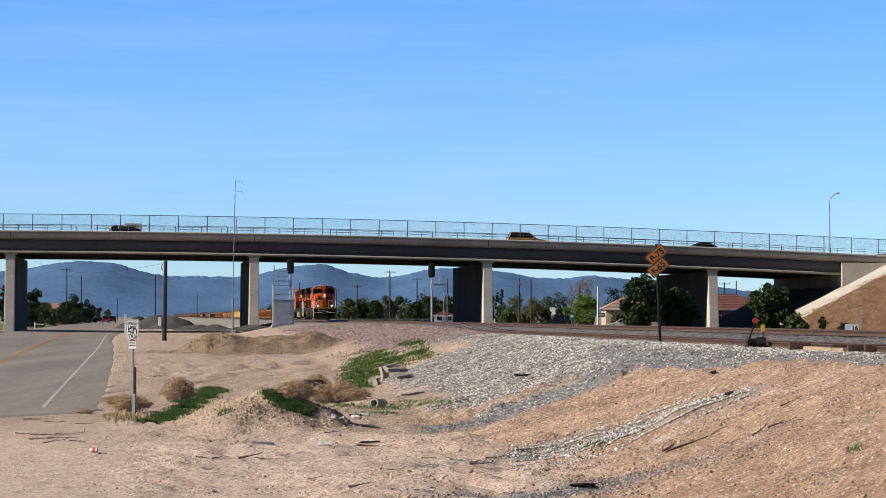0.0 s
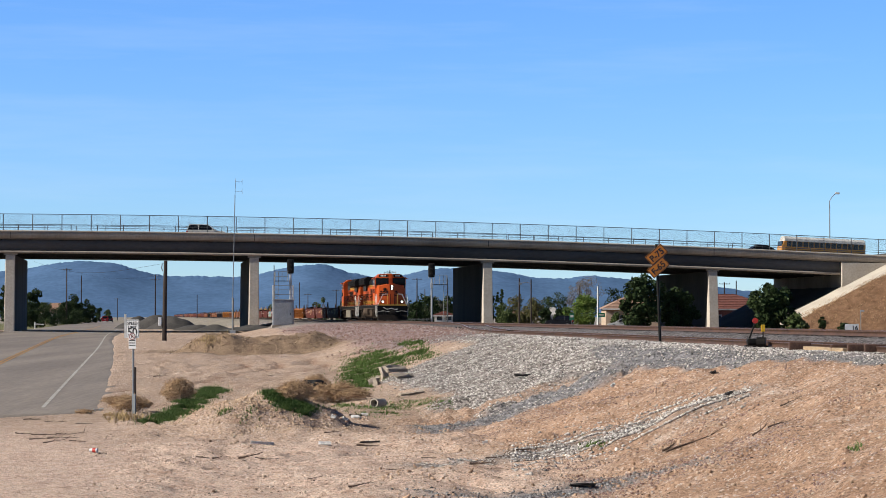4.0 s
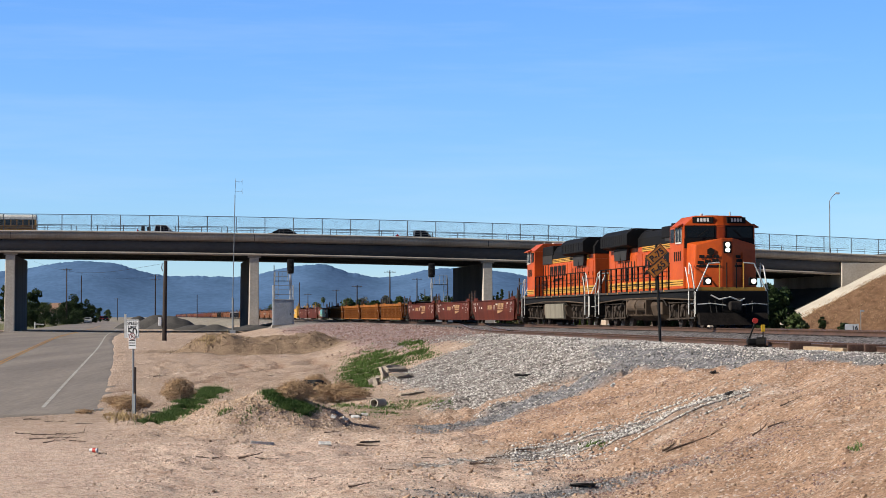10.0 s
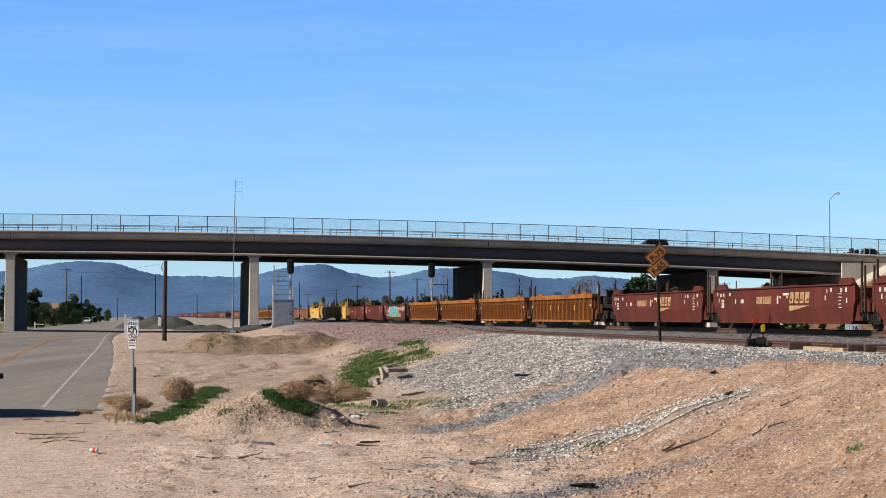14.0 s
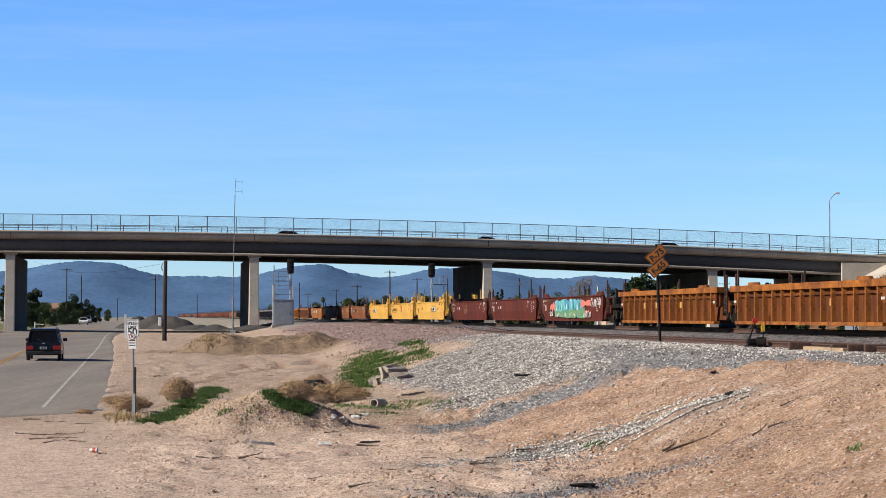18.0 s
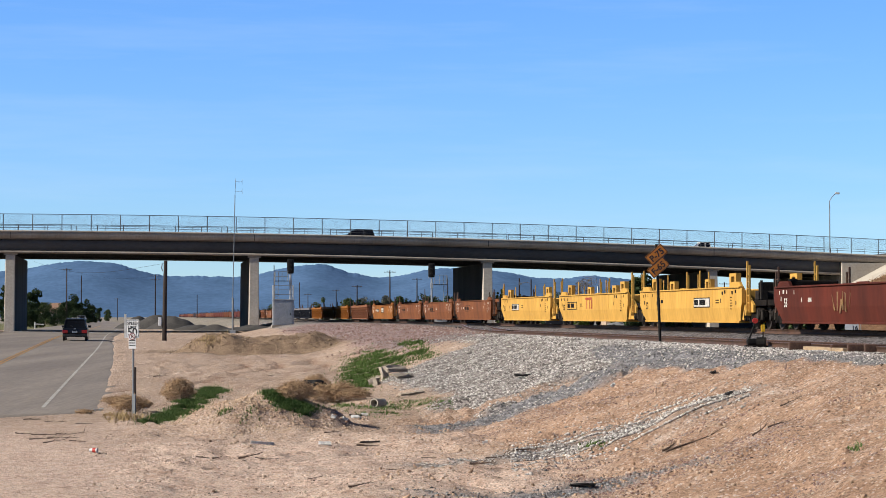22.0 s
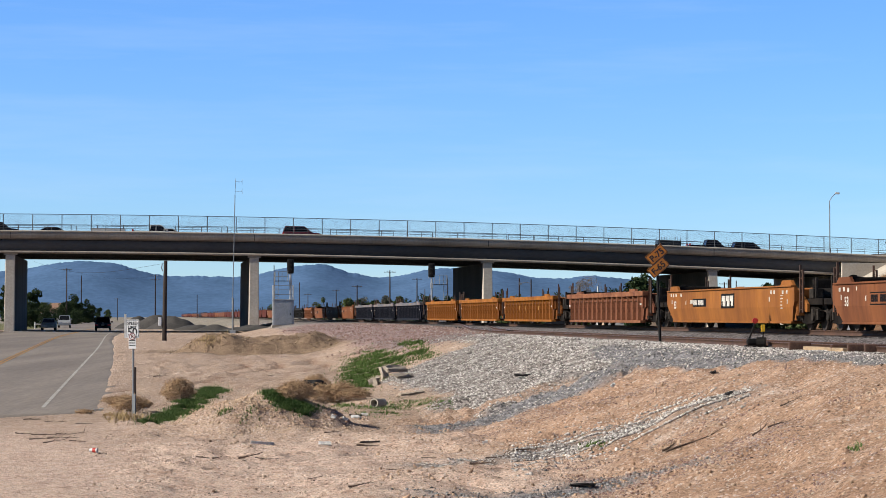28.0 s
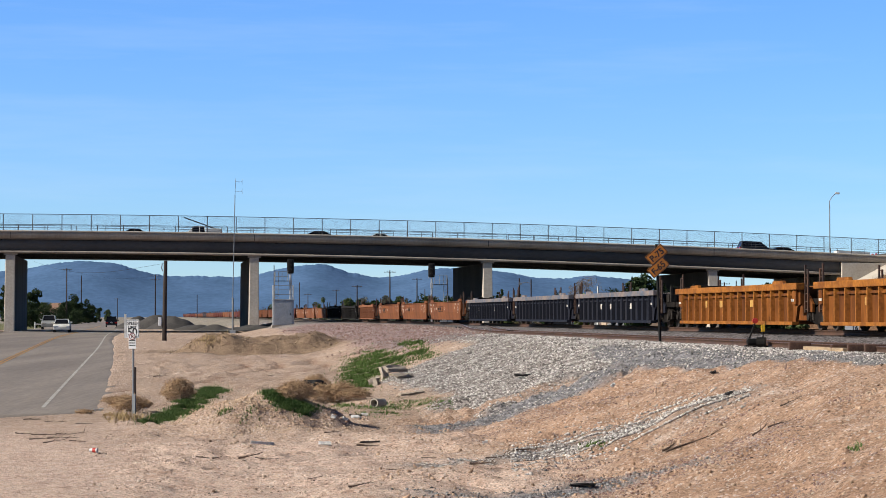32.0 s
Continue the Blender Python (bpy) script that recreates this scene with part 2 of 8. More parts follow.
def rut_share(x, y):
    """Wheel ruts that curve over the flat dirt."""
    line = -10.5 + 3.2 * np.sin(y / 15.0) + 0.3 * value_noise(y, y * 0, 4, 96)
    cut = sum(np.exp(-((x - line - d) / 0.28) ** 2) for d in (-3.4, -1.6, 0.9, 2.6))
    return np.clip(cut, 0, 1) * step(84, 92, y) * step(140, 128, y) * (0.4 + 0.6 * step(-0.3, 0.4, value_noise(x, y, 3.0, 97)))


def gz(x, y):
    return float(ground_z(x, y))


rows_y = np.concatenate([[-900, -300, -120, -60, -30, -15, 0, 10, 18, 24], 28 * 1.0062 ** np.arange(0, 32), 34.2 * 1.0033 ** np.arange(0, 280), 86.2 * 1.0062 ** np.arange(1, 209), 312 * 1.045 ** np.arange(1, 64)])
cols = np.linspace(-1, 1, 330)
out = np.array([1.3, 2, 4, 9, 25, 80])
q = np.concatenate([-out[::-1], cols, out])
half = np.maximum(10, np.abs(rows_y) * 0.215 + 1.5)
GX, GY = q[None, :] * half[:, None], np.repeat(rows_y[:, None], len(q), 1)
GX = np.clip(GX, -6000, 6000)
GX[:, 0], GX[:, -1] = -6000, 6000
GZ = ground_z(GX, GY)


def ground_material():
    m = bpy.data.materials.new("ground_dirt")
    m.use_nodes = True
    n, l = m.node_tree.nodes, m.node_tree.links
    p = n["Principled BSDF"]
    tc = n.new("ShaderNodeTexCoord")

    def tex(scale, detail=6, rough=0.6):
        t = n.new("ShaderNodeTexNoise")
        t.inputs["Scale"].default_value, t.inputs["Detail"].default_value, t.inputs["Roughness"].default_value = scale, detail, rough
        l.new(tc.outputs["Object"], t.inputs["Vector"])
        return t.outputs[0]

    def ramp(src, lo, hi, a=0.0, b=1.0):
        r = n.new("ShaderNodeMapRange")
        r.inputs[1].default_value, r.inputs[2].default_value, r.inputs[3].default_value, r.inputs[4].default_value = lo, hi, a, b
        l.new(src, r.inputs[0])
        return r.outputs[0]

    def mix(f, a, b):
        x = n.new("ShaderNodeMix")
        x.data_type = "RGBA"
        for s, v in ((6, a), (7, b)):
            if isinstance(v, tuple):
                x.inputs[s].default_value = (*v, 1)
            else:
                l.new(v, x.inputs[s])
        l.new(f, x.inputs[0])
        return x.outputs[2]

    def attr(name):
        a = n.new("ShaderNodeAttribute")
        a.attribute_name = name
        return a.outputs["Fac"]

    def scaled(c, f):
        v = n.new("ShaderNodeVectorMath")
        v.operation = "SCALE"
        l.new(c, v.inputs[0])
        l.new(f, v.inputs[3])
        return v.outputs[0]
    patches, grain, mid = tex(0.16, 6), tex(14, 5, 0.7), tex(1.3, 6, 0.65)
    dirt = mix(ramp(patches, 0.35, 0.65), (0.56, 0.40, 0.275), (0.45, 0.32, 0.22))
    dirt = mix(ramp(mid, 0.42, 0.72), dirt, (0.62, 0.46, 0.33))
    dirt = mix(attr("bank"), dirt, mix(ramp(mid, 0.38, 0.62), (0.62, 0.40, 0.255), (0.40, 0.235, 0.14)))
    dirt = mix(ramp(tex(3.6, 8, 0.74), 0.56, 0.74, 0, 0.85), dirt, (0.27, 0.175, 0.115))
    sm = n.new("ShaderNodeMapping")
    sm.inputs["Scale"].default_value = (0.5, 1.3, 1.0)
    l.new(tc.outputs["Object"], sm.inputs[0])
    st = n.new("ShaderNodeTexNoise")
    st.inputs["Scale"].default_value, st.inputs["Detail"].default_value, st.inputs["Roughness"].default_value = 1.1, 7, 0.68
    l.new(sm.outputs[0], st.inputs["Vector"])
    dirt = mix(ramp(st.outputs[0], 0.54, 0.72, 0, 0.8), dirt, (0.40, 0.265, 0.18))
    dirt = mix(attr("pale"), dirt, mix(ramp(tex(2.2, 7, 0.72), 0.44, 0.66), (0.90, 0.67, 0.50), (0.64, 0.43, 0.30)))
    dirt = mix(ramp(st.outputs[0], 0.44, 0.30), dirt, (0.72, 0.55, 0.41))
    dirt = mix(attr("rut"), dirt, (0.36, 0.22, 0.14))
    rm = n.new("ShaderNodeMapping")
    rm.inputs["Scale"].default_value = (0.9, 0.7, 1.0)
    rm.inputs["Rotation"].default_value = (0, 0, 0.2)
    l.new(tc.outputs["Object"], rm.inputs[0])
    rill = n.new("ShaderNodeTexNoise")
    rill.inputs["Scale"].default_value, rill.inputs["Detail"].default_value, rill.inputs["Roughness"].default_value = 1.6, 9, 0.72
    l.new(rm.outputs[0], rill.inputs["Vector"])
    dirt = mix(ramp(rill.outputs[0], 0.55, 0.68, 0, 0.6), dirt, (0.38, 0.22, 0.135))
    vor = n.new("ShaderNodeTexVoronoi")
    vor.inputs["Scale"].default_value = 9
    l.new(tc.outputs["Object"], vor.inputs["Vector"])
    sep = n.new("ShaderNodeSeparateColor")
    l.new(vor.outputs["Color"], sep.inputs[0])
    v2 = n.new("ShaderNodeTexVoronoi")
    v2.inputs["Scale"].default_value = 21
    l.new(tc.outputs["Object"], v2.inputs["Vector"])
    s2 = n.new("ShaderNodeSeparateColor")
    l.new(v2.outputs["Color"], s2.inputs[0])
    dirt = mix(ramp(s2.outputs[0], 0.87, 0.91, 0, 0.6), dirt, (0.80, 0.68, 0.56))
    dirt = mix(ramp(s2.outputs[1], 0.87, 0.91, 0, 0.6), dirt, (0.16, 0.10, 0.07))
    stone = mix(ramp(sep.outputs[0], 0.1, 0.9), (0.13, 0.11, 0.095), (0.44, 0.385, 0.33))
    red = mix(ramp(sep.outputs[1], 0.1, 0.9), (0.26, 0.15, 0.13), (0.40, 0.29, 0.26))
    c = mix(attr("stone"), dirt, stone)
    c = mix(attr("fine"), c, mix(ramp(sep.outputs[1], 0.1, 0.9), (0.17, 0.16, 0.155), (0.36, 0.34, 0.325)))
    c = mix(attr("brown"), c, mix(ramp(mid, 0.4, 0.65), (0.34, 0.235, 0.145), (0.20, 0.13, 0.08)))
    c = mix(attr("grimy"), c, mix(ramp(sep.outputs[2], 0.1, 0.9), (0.05, 0.044, 0.042), (0.25, 0.225, 0.21)))
    c = mix(attr("red"), c, red)
    c = mix(attr("dry"), c, mix(ramp(mid, 0.4, 0.65), (0.15, 0.08, 0.04), (0.25, 0.145, 0.08)))
    c = mix(attr("plain"), c, mix(ramp(patches, 0.4, 0.6), (0.34, 0.29, 0.22), (0.26, 0.23, 0.17)))
    c = mix(attr("verge"), c, mix(ramp(mid, 0.4, 0.65), (0.14, 0.15, 0.05), (0.26, 0.22, 0.11)))
    c = scaled(c, ramp(grain, 0.30, 0.70, 0.39, 1.03))
    cool = n.new("ShaderNodeVectorMath")
    cool.operation = "MULTIPLY"
    cool.inputs[1].default_value = (0.99, 1.0, 1.07)
    l.new(c, cool.inputs[0])
    c = cool.outputs[0]
    l.new(c, p.inputs["Base Color"])
    p.inputs["Roughness"].default_value = 0.95
    p.inputs["Specular IOR Level"].default_value = 0.15
    bp = n.new("ShaderNodeBump")
    bp.inputs["Strength"].default_value, bp.inputs["Distance"].default_value = 0.9, 0.10
    l.new(tex(6, 10, 0.85), bp.inputs["Height"])
    l.new(bp.outputs[0], p.inputs["Normal"])
    return m


ground_me = grid_mesh("ground", np.stack([GX, GY, GZ], -1), ground_material())


def front(w, x, y):
    """How far beyond the line where the ballast stops and the dirt bank begins."""
    return y - np.interp(x, [0, 2.5, 4.2, 5.5, 6.8, 8.1, 9.1, 9.7, 11], [64.5, 66.3, 66.7, 66.6, 63.8, 59.3, 54.9, 49.6, 46]) + 1.0 * value_noise(x, y, 3.5, 5) + 0.8 * value_noise(x, y, 1.2, 6)


def stone_share(x, y):
    """How much of the ground is covered by ballast."""
    w = track_x(y) - x
    f = front(w, x, y)
    toe = 13.6 + 1.0 * value_noise(x, y, 4, 7)
    toe = toe + (8.6 - toe) * step(96, 106, y) + 2.2 * step(112, 124, y)
    on = step(-0.6, 0.6, f) * step(toe + 0.5, toe - 0.5, w)
    bare = np.maximum(step(0.1, 0.5, value_noise(x, y, 2.6, 12)) * step(2.0, 3.5, f) * step(7.5, 6, f) * step(8.5, 9.3, w), step(0.3, 0.6, value_noise(x, y, 3.1, 52)) * step(86, 92, y) * step(8, 9, w))
    spill = np.exp(-((y - np.interp(x, [-1.1, 0, 1.3, 2.7, 3.7, 7.2], [51.1, 51.4, 53.8, 54.8, 54.2, 53.0]) + 0.5 * value_noise(x, y, 2, 13)) / (0.75 + 0.35 * step(1, 4, x))) ** 2) * step(9.0, 10.0, w) * step(18.6, 17.5, w)
    bed = step(7.4, 6.4, w + 0.5 * value_noise(x, y, 2, 15))
    return np.clip(np.maximum.reduce([on * (1 - 0.85 * bare), spill, bed]), 0, 1) * step(-6.5, -4.5, w)


def fine_share(x, y):
    """Grey fine gravel: along the front of the ballast and in patches on the dirt."""
    w = track_x(y) - x
    f = front(w, x, y)
    band = step(-0.8, 0.4, f) * step(4.2, 2.8, f + 0.6 * value_noise(x, y, 1.5, 17) - 9 * step(9.2, 8.2, w)) * step(6.6, 7.4, w) * step(16.5, 15.5, w)
    low = np.exp(-((y - np.interp(x, [0, 1.8, 3.2, 4.0, 5.2], [43.7, 45.3, 46.4, 46.4, 45.3]) + 0.5 * value_noise(x, y, 2, 14)) / (1.1 - 0.12 * np.clip(x, 0, 5))) ** 2) * step(12.2, 13, w) * step(19, 17.8, w)
    patch = step(0.35, 0.7, value_noise(x, y, 3.3, 16)) * step(50, 44, y) * step(12, 13.5, w) * step(19, 17, w)
    return np.maximum.reduce([band, 0.5 * patch, low])


def red_share(x, y):
    w = track_x(y) - x
    return step(108, 128, y + 5 * value_noise(x, y, 6, 8)) * step(3.0, 4.5, w) * step(12.5, 10, w + 1.5 * value_noise(x, y, 4, 9)) * step(235, 215, y)


WW = track_x(GY) - GX
SB = (GX + 49.95) * 0.9941 + (GY - 256.5) * 0.1081
dry = step(76, 84, SB) * step(190, 205, GY) * step(700, 500, GY)
for nm, arr in (("stone", stone_share(GX, GY)), ("fine", fine_share(GX, GY)), ("red", red_share(GX, GY) * 0.85),
                ("brown", np.clip(bump_at(GX, GY, -12.2, 147.0, 6.6, 5.0, 1.6, 0.0), 0, 0.95)), ("rut", rut_share(GX, GY)), ("dry", dry), ("grimy", 0.9 * step(7.2, 6.3, WW) * step(-3.6, -2.4, WW)), ("pale", 0.85 * step(72, 58, GY + 5 * value_noise(GX, GY, 6, 61)) * step(13.5, 16.5, WW + 1.5 * value_noise(GX, GY, 3, 62))), ("bank", step(17.5, 14.0, WW + 1.5 * value_noise(GX, GY, 4, 33)) * step(82, 66, GY) * 0.9), ("verge", step(-10.5, -11.5, GX - lane_x(GY)) * step(300, 320, GY) * step(620, 560, GY)), ("plain", np.maximum(step(-5, -9, WW), step(300, 360, GY)) * (1 - dry))):
    at = ground_me.attributes.new(nm, "FLOAT", "POINT")
    at.data.foreach_set("value", arr.astype(np.float32).ravel())
ground = tagged(new("ground", ground_me), "sandy tan dirt ground with stony railway embankment", "ground", kind="structure")

# road
ry = np.concatenate([np.arange(-120, 28, 4.0), np.arange(28, 120, 0.6), np.arange(120, 330, 2.0), np.geomspace(332, 4200, 60)])
ro = np.concatenate([np.linspace(-9.5, 0.5, 12), np.linspace(0.9, 6.0, 28)])
RY, RO = np.repeat(ry[:, None], len(ro), 1), np.repeat(ro[None, :], len(ry), 0)
RX = lane_x(RY) + RO
# the dirt creeps over the right-hand edge, further in where the road comes near
edge = 4.7 - 4.3 * step(75, 70, RY) - 2.0 * step(85, 220, RY) + 0.3 * value_noise(RY, RY * 0 + 3, 5.0, 3) + 0.25 * value_noise(RX, RY, 0.9, 4) * step(115, 95, RY)
RZ = road_z(RY) - 0.015 * (RO + 2) + 0.02 - 0.35 * step(edge - 0.25, edge + 0.9, RO)
road = tagged(new("road", grid_mesh("road", np.stack([RX, RY, RZ], -1), asphalt)), "worn grey asphalt two-lane road", "road", kind="structure")


def stripe(name, off, width, y0, y1, material, label, wave=0.0):
    ys = np.arange(y0, y1, 2.0)
    o = np.array([-width / 2, width / 2])
    Y, O = np.repeat(ys[:, None], 2, 1), np.repeat(o[None, :], len(ys), 0) + (off(ys)[:, None] if callable(off) else off)
    P = np.stack([lane_x(Y) + O, Y, road_z(Y) - 0.015 * (O + 2) + 0.026], -1)
    return tagged(new(name, grid_mesh(name, P, material)), label, "road marking", kind="structure")


stripe("edge_line", lambda y: 2.4 - 0.7 * step(150, 250, y), 0.13, 77, 320, road_white, "faded white painted edge line")
stripe("centre_line", -2.25, 0.13, 20, 420, paint_yellow, "worn yellow painted centre line")
stripe("centre_line", -2.02, 0.13, 20, 420, paint_yellow, "worn yellow painted centre line")


# ---- railway track ----
def rail_mesh(name, xs, ys, zs, material):
    """A rail's head, web and foot drawn along a line."""
    prof = [(-0.07, -0.17), (0.07, -0.17), (0.07, -0.15), (0.012, -0.13), (0.012, -0.045), (0.036, -0.035), (0.036, 0.0),
            (-0.036, 0.0), (-0.036, -0.035), (-0.012, -0.045), (-0.012, -0.13), (-0.07, -0.15)]
    P = np.array([[(x + p[0], y, z + p[1]) for p in prof + prof[:1]] for x, y, z in zip(xs, ys, zs)])
    me = grid_mesh(name, P, material, smooth=False)
    me.materials.append(rail_top)
    mi = np.zeros(len(me.polygons), np.int32).reshape(len(xs) - 1, -1)
    mi[:, 6] = 1
    me.polygons.foreach_set("material_index", mi.ravel())
    return me


def near_off(y):
    return 4.64 * (1 - step(118, 178, y))


def near_z(y):
    return NEAR_Z + (RAIL_Z - NEAR_Z) * step(118, 178, y)


main_track = tagged(ground_empty("railway_track"), "main line of rusty steel rails on timber sleepers", "railway track", kind="structure")
siding = tagged(ground_empty("siding_track"), "siding of rusty steel rails joining the main line", "railway track", kind="structure")
ys = np.concatenate([np.arange(-300, 320, 8.0), np.geomspace(325, 2600, 40)])
for s in (-0.76, 0.76):
    part("rail", rail_mesh("rail", track_x(ys) + s, ys, ys * 0 + RAIL_Z, rail_steel), None, main_track)
ys = np.arange(-120, 176, 2.0)
for s in (-0.76, 0.76):
    part("rail", rail_mesh("rail", track_x(ys) - near_off(ys) + s, ys, near_z(ys), rail_steel), None, siding)
sleeper_me = mesh_of("sleeper", box(-1.3, 1.3, -0.115, 0.115, -0.33, -0.165, bev=0.015), sleeper_wood)
turn = Matrix.Rotation(math.atan(0.129), 4, "Z")


def sleeper(y, off, z, parent):
    ob = part("sleeper", sleeper_me, None, parent)
    ob.matrix_basis = Matrix.Translation((track_x(y) - off, y, z + random.uniform(-0.01, 0.01))) @ turn @ Matrix.Rotation(random.uniform(-0.02, 0.02), 4, "Z")


for k in range(250):
    sleeper(45 + k * 0.52, 0, RAIL_Z, main_track)
for k in range(220):
    y = 40 + k * 0.54
    sleeper(y, near_off(y), near_z(y), siding)


# ---- road bridge ----
# s: metres along the bridge from its first rail post; v: away from its near face, along the railway
B0, BU, BV = Vector((-49.95, 256.5)), Vector((0.9941, 0.1081)), Vector((-0.128, 0.9918))
POST, DEPTH, NEAR_DECK = 3.295, 30.0, -0.70


def deck_z(s):
    i = s / POST
    return max(1.8, EYE + 9.765 - 0.00828 * i - 0.002367 * i * i)


def bridge_pt(s, v, z):
    p = B0 + BU * s + BV * v
    return (p.x, p.y, z)


def bridge_strip(name, v0, v1, z0, z1, material, parent=None, s0=-67.5, s1=111.6, n=48, label=""):
    """A bar along the bridge that follows its curve; z0, z1 from the deck."""
    ss = np.linspace(s0, s1, n)
    P = np.array([[bridge_pt(s, v, deck_z(s) + z) for v, z in ((v0, z0), (v1, z0), (v1, z1), (v0, z1), (v0, z0))] for s in ss])
    me = grid_mesh(name, P, material, smooth=False)
    bm = bmesh.new()
    bm.from_mesh(me)
    bmesh.ops.remove_doubles(bm, verts=bm.verts, dist=1e-4)
    bmesh.ops.holes_fill(bm, edges=[e for e in bm.edges if e.is_boundary])
    bmesh.ops.recalc_face_normals(bm, faces=bm.faces)
    bm.to_mesh(me)
    bm.free()
    return part(name, me, None, parent, label)


bridge = tagged(ground_empty("road_bridge"), "long grey concrete road overpass with rail fence", "bridge")
bridge_strip("soffit", 0.5, DEPTH - 0.5, -1.12, -1.004, soffit_shade, bridge, s0=-66.6, s1=97.5)
bridge_strip("deck", 14.0, DEPTH - 0.45, -1.0, -0.23, asphalt, bridge, s0=-650.0, s1=830.0, n=330)
bridge_strip("deck", 0.45, 13.99, -1.0, NEAR_DECK, asphalt, bridge, s0=-650.0, s1=830.0, n=330)
for v0, v1 in ((0.0, 0.45), (DEPTH - 0.45, DEPTH)):
    bridge_strip("parapet", v0, v1, -0.855, 0.0, concrete, bridge, label="weathered tan concrete parapet edge")
bridge_strip("parapet_lip", -0.07, -0.004, -0.16, 0.02, concrete_light, bridge, label="pale concrete lip along the parapet")
# inner girders and flanges wear the painted underside shade
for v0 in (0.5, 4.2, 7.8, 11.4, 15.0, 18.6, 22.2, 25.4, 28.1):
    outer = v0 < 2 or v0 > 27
    bridge_strip("girder", v0, v0 + 1.35, -2.3, -0.68 if outer else -1.125, girder_grey if outer else soffit_shade, bridge, s1=97.6)
    bridge_strip("flange", v0 - 0.22, v0 + 1.57, -2.565, -2.303, concrete if outer else soffit_shade, bridge, s1=97.6)
# open joints in the parapet over the piers
for i in (-8.05, 0.24, 8.64, 16.86, 24.97):
    s = i * POST
    part("joint", box(-0.03, 0.03, -0.012, -0.002, -0.85, -0.17), soffit_shade, bridge).matrix_basis = Matrix.Translation(bridge_pt(s, -0.002, deck_z(s))) @ Matrix.Rotation(math.atan2(BU.y, BU.x), 4, "Z")
    part("bearing_block", box(-0.75, 0.75, -0.3, 0.3, -2.8, -2.57, bev=0.02), concrete, bridge).matrix_basis = Matrix.Translation(bridge_pt(s, 0.75, deck_z(s))) @ Matrix.Rotation(math.atan2(BU.y, BU.x), 4, "Z")

# fence
fence_post = mesh_of("fence_post", rod((0, 0, 0), (0, 0, 1.87), 0.05, seg=6), fence_steel)
short_post = mesh_of("short_post", rod((0, 0, 0), (0, 0, 0.56), 0.032, seg=5), fence_steel)
for side_v in (0.12, DEPTH - 0.12):
    for z, r in ((1.87, 0.038), (0.56, 0.027), (0.32, 0.027)):
        pts = [bridge_pt(s, side_v, deck_z(s) + z) for s in np.linspace(-18 * POST, 32 * POST, 101)]
        part("fence_rail", tube(pts, r, seg=5), fence_steel, bridge)
    for i in range(-18, 32):
        ob = part("short_post", short_post, None, bridge)
        ob.location = bridge_pt((i + 0.5) * POST, side_v, deck_z((i + 0.5) * POST))
    for i in range(-18, 33):
        ob = part("fence_post", fence_post, None, bridge)
        ob.location = bridge_pt(i * POST, side_v, deck_z(i * POST))

# wire mesh between the rails: thin flat strands
wire = mat("mesh_wire", (0.10, 0.11, 0.12), (0.14, 0.15, 0.16), 0.6, 0.3, bump=0)
for side_v in (0.16, DEPTH - 0.16):
    verts, faces = [], []
    for s in np.arange(-18 * POST, 32 * POST, 0.16):
        for lean in (0.9, -0.9):
            z = deck_z(s)
            b = len(verts)
            verts += [bridge_pt(s, side_v, z + 0.62), bridge_pt(s + 0.014, side_v, z + 0.62), bridge_pt(s + lean + 0.014, side_v, z + 1.84), bridge_pt(s + lean, side_v, z + 1.84)]
            faces.append((b, b + 1, b + 2, b + 3))
    part("wire_mesh", sheet("wire_mesh", verts, faces, wire), None, bridge, "fine grey wire mesh")

# piers: long walls along the railway
for k, i in enumerate((-8.05, 0.24, 8.64, 16.86, 24.97)):
    s = i * POST
    z1 = deck_z(s) - 2.805
    z0 = 0.6
    pier = tagged(ground_empty("bridge_pier", pose(*bridge_pt(s, 0, 0), 0, 0, math.degrees(math.atan2(-BV.x, BV.y)))), "tall weathered concrete wall pier under the overpass", "bridge pier")
    bm = bmesh.new()
    lo = [(-0.66, -0.42), (0.50, -0.42), (0.50, 26.5), (-0.66, 26.5)]
    hi = [(-0.54, 0.5), (0.52, 0.5), (0.52, 27), (-0.54, 27)]
    a = [bm.verts.new((x, y, z0)) for x, y in lo]
    b = [bm.verts.new((x, y, z1)) for x, y in hi]
    bm.faces.new(a[::-1])
    bm.faces.new(b)
    for j in range(4):
        bm.faces.new((a[j], a[(j + 1) % 4], b[(j + 1) % 4], b[j]))
    bmesh.ops.bevel(bm, geom=list(bm.edges), offset=0.05, segments=1, affect="EDGES")
    nose = bm.copy()
    for b_, lim, keep_near in ((nose, 1.1, True), (bm, 1.1, False)):
        bmesh.ops.bisect_plane(b_, geom=list(b_.verts) + list(b_.edges) + list(b_.faces), plane_co=(0, lim, 0), plane_no=(0, 1, 0), clear_outer=keep_near, clear_inner=not keep_near)
    part("end_column", nose, concrete_light, pier, "pale concrete end of the pier")
    # same concrete as the nose, darkened to paint the deck's shade
    part("shaft", bm, concrete_shade, pier, "dark concrete wall with the deck's shade in its colour")

# abutment: seat wall, wing wall and the paved slope below the deck
abut = tagged(ground_empty("bridge_abutment"), "pale concrete abutment with paved slope under the bridge end", "bridge abutment")


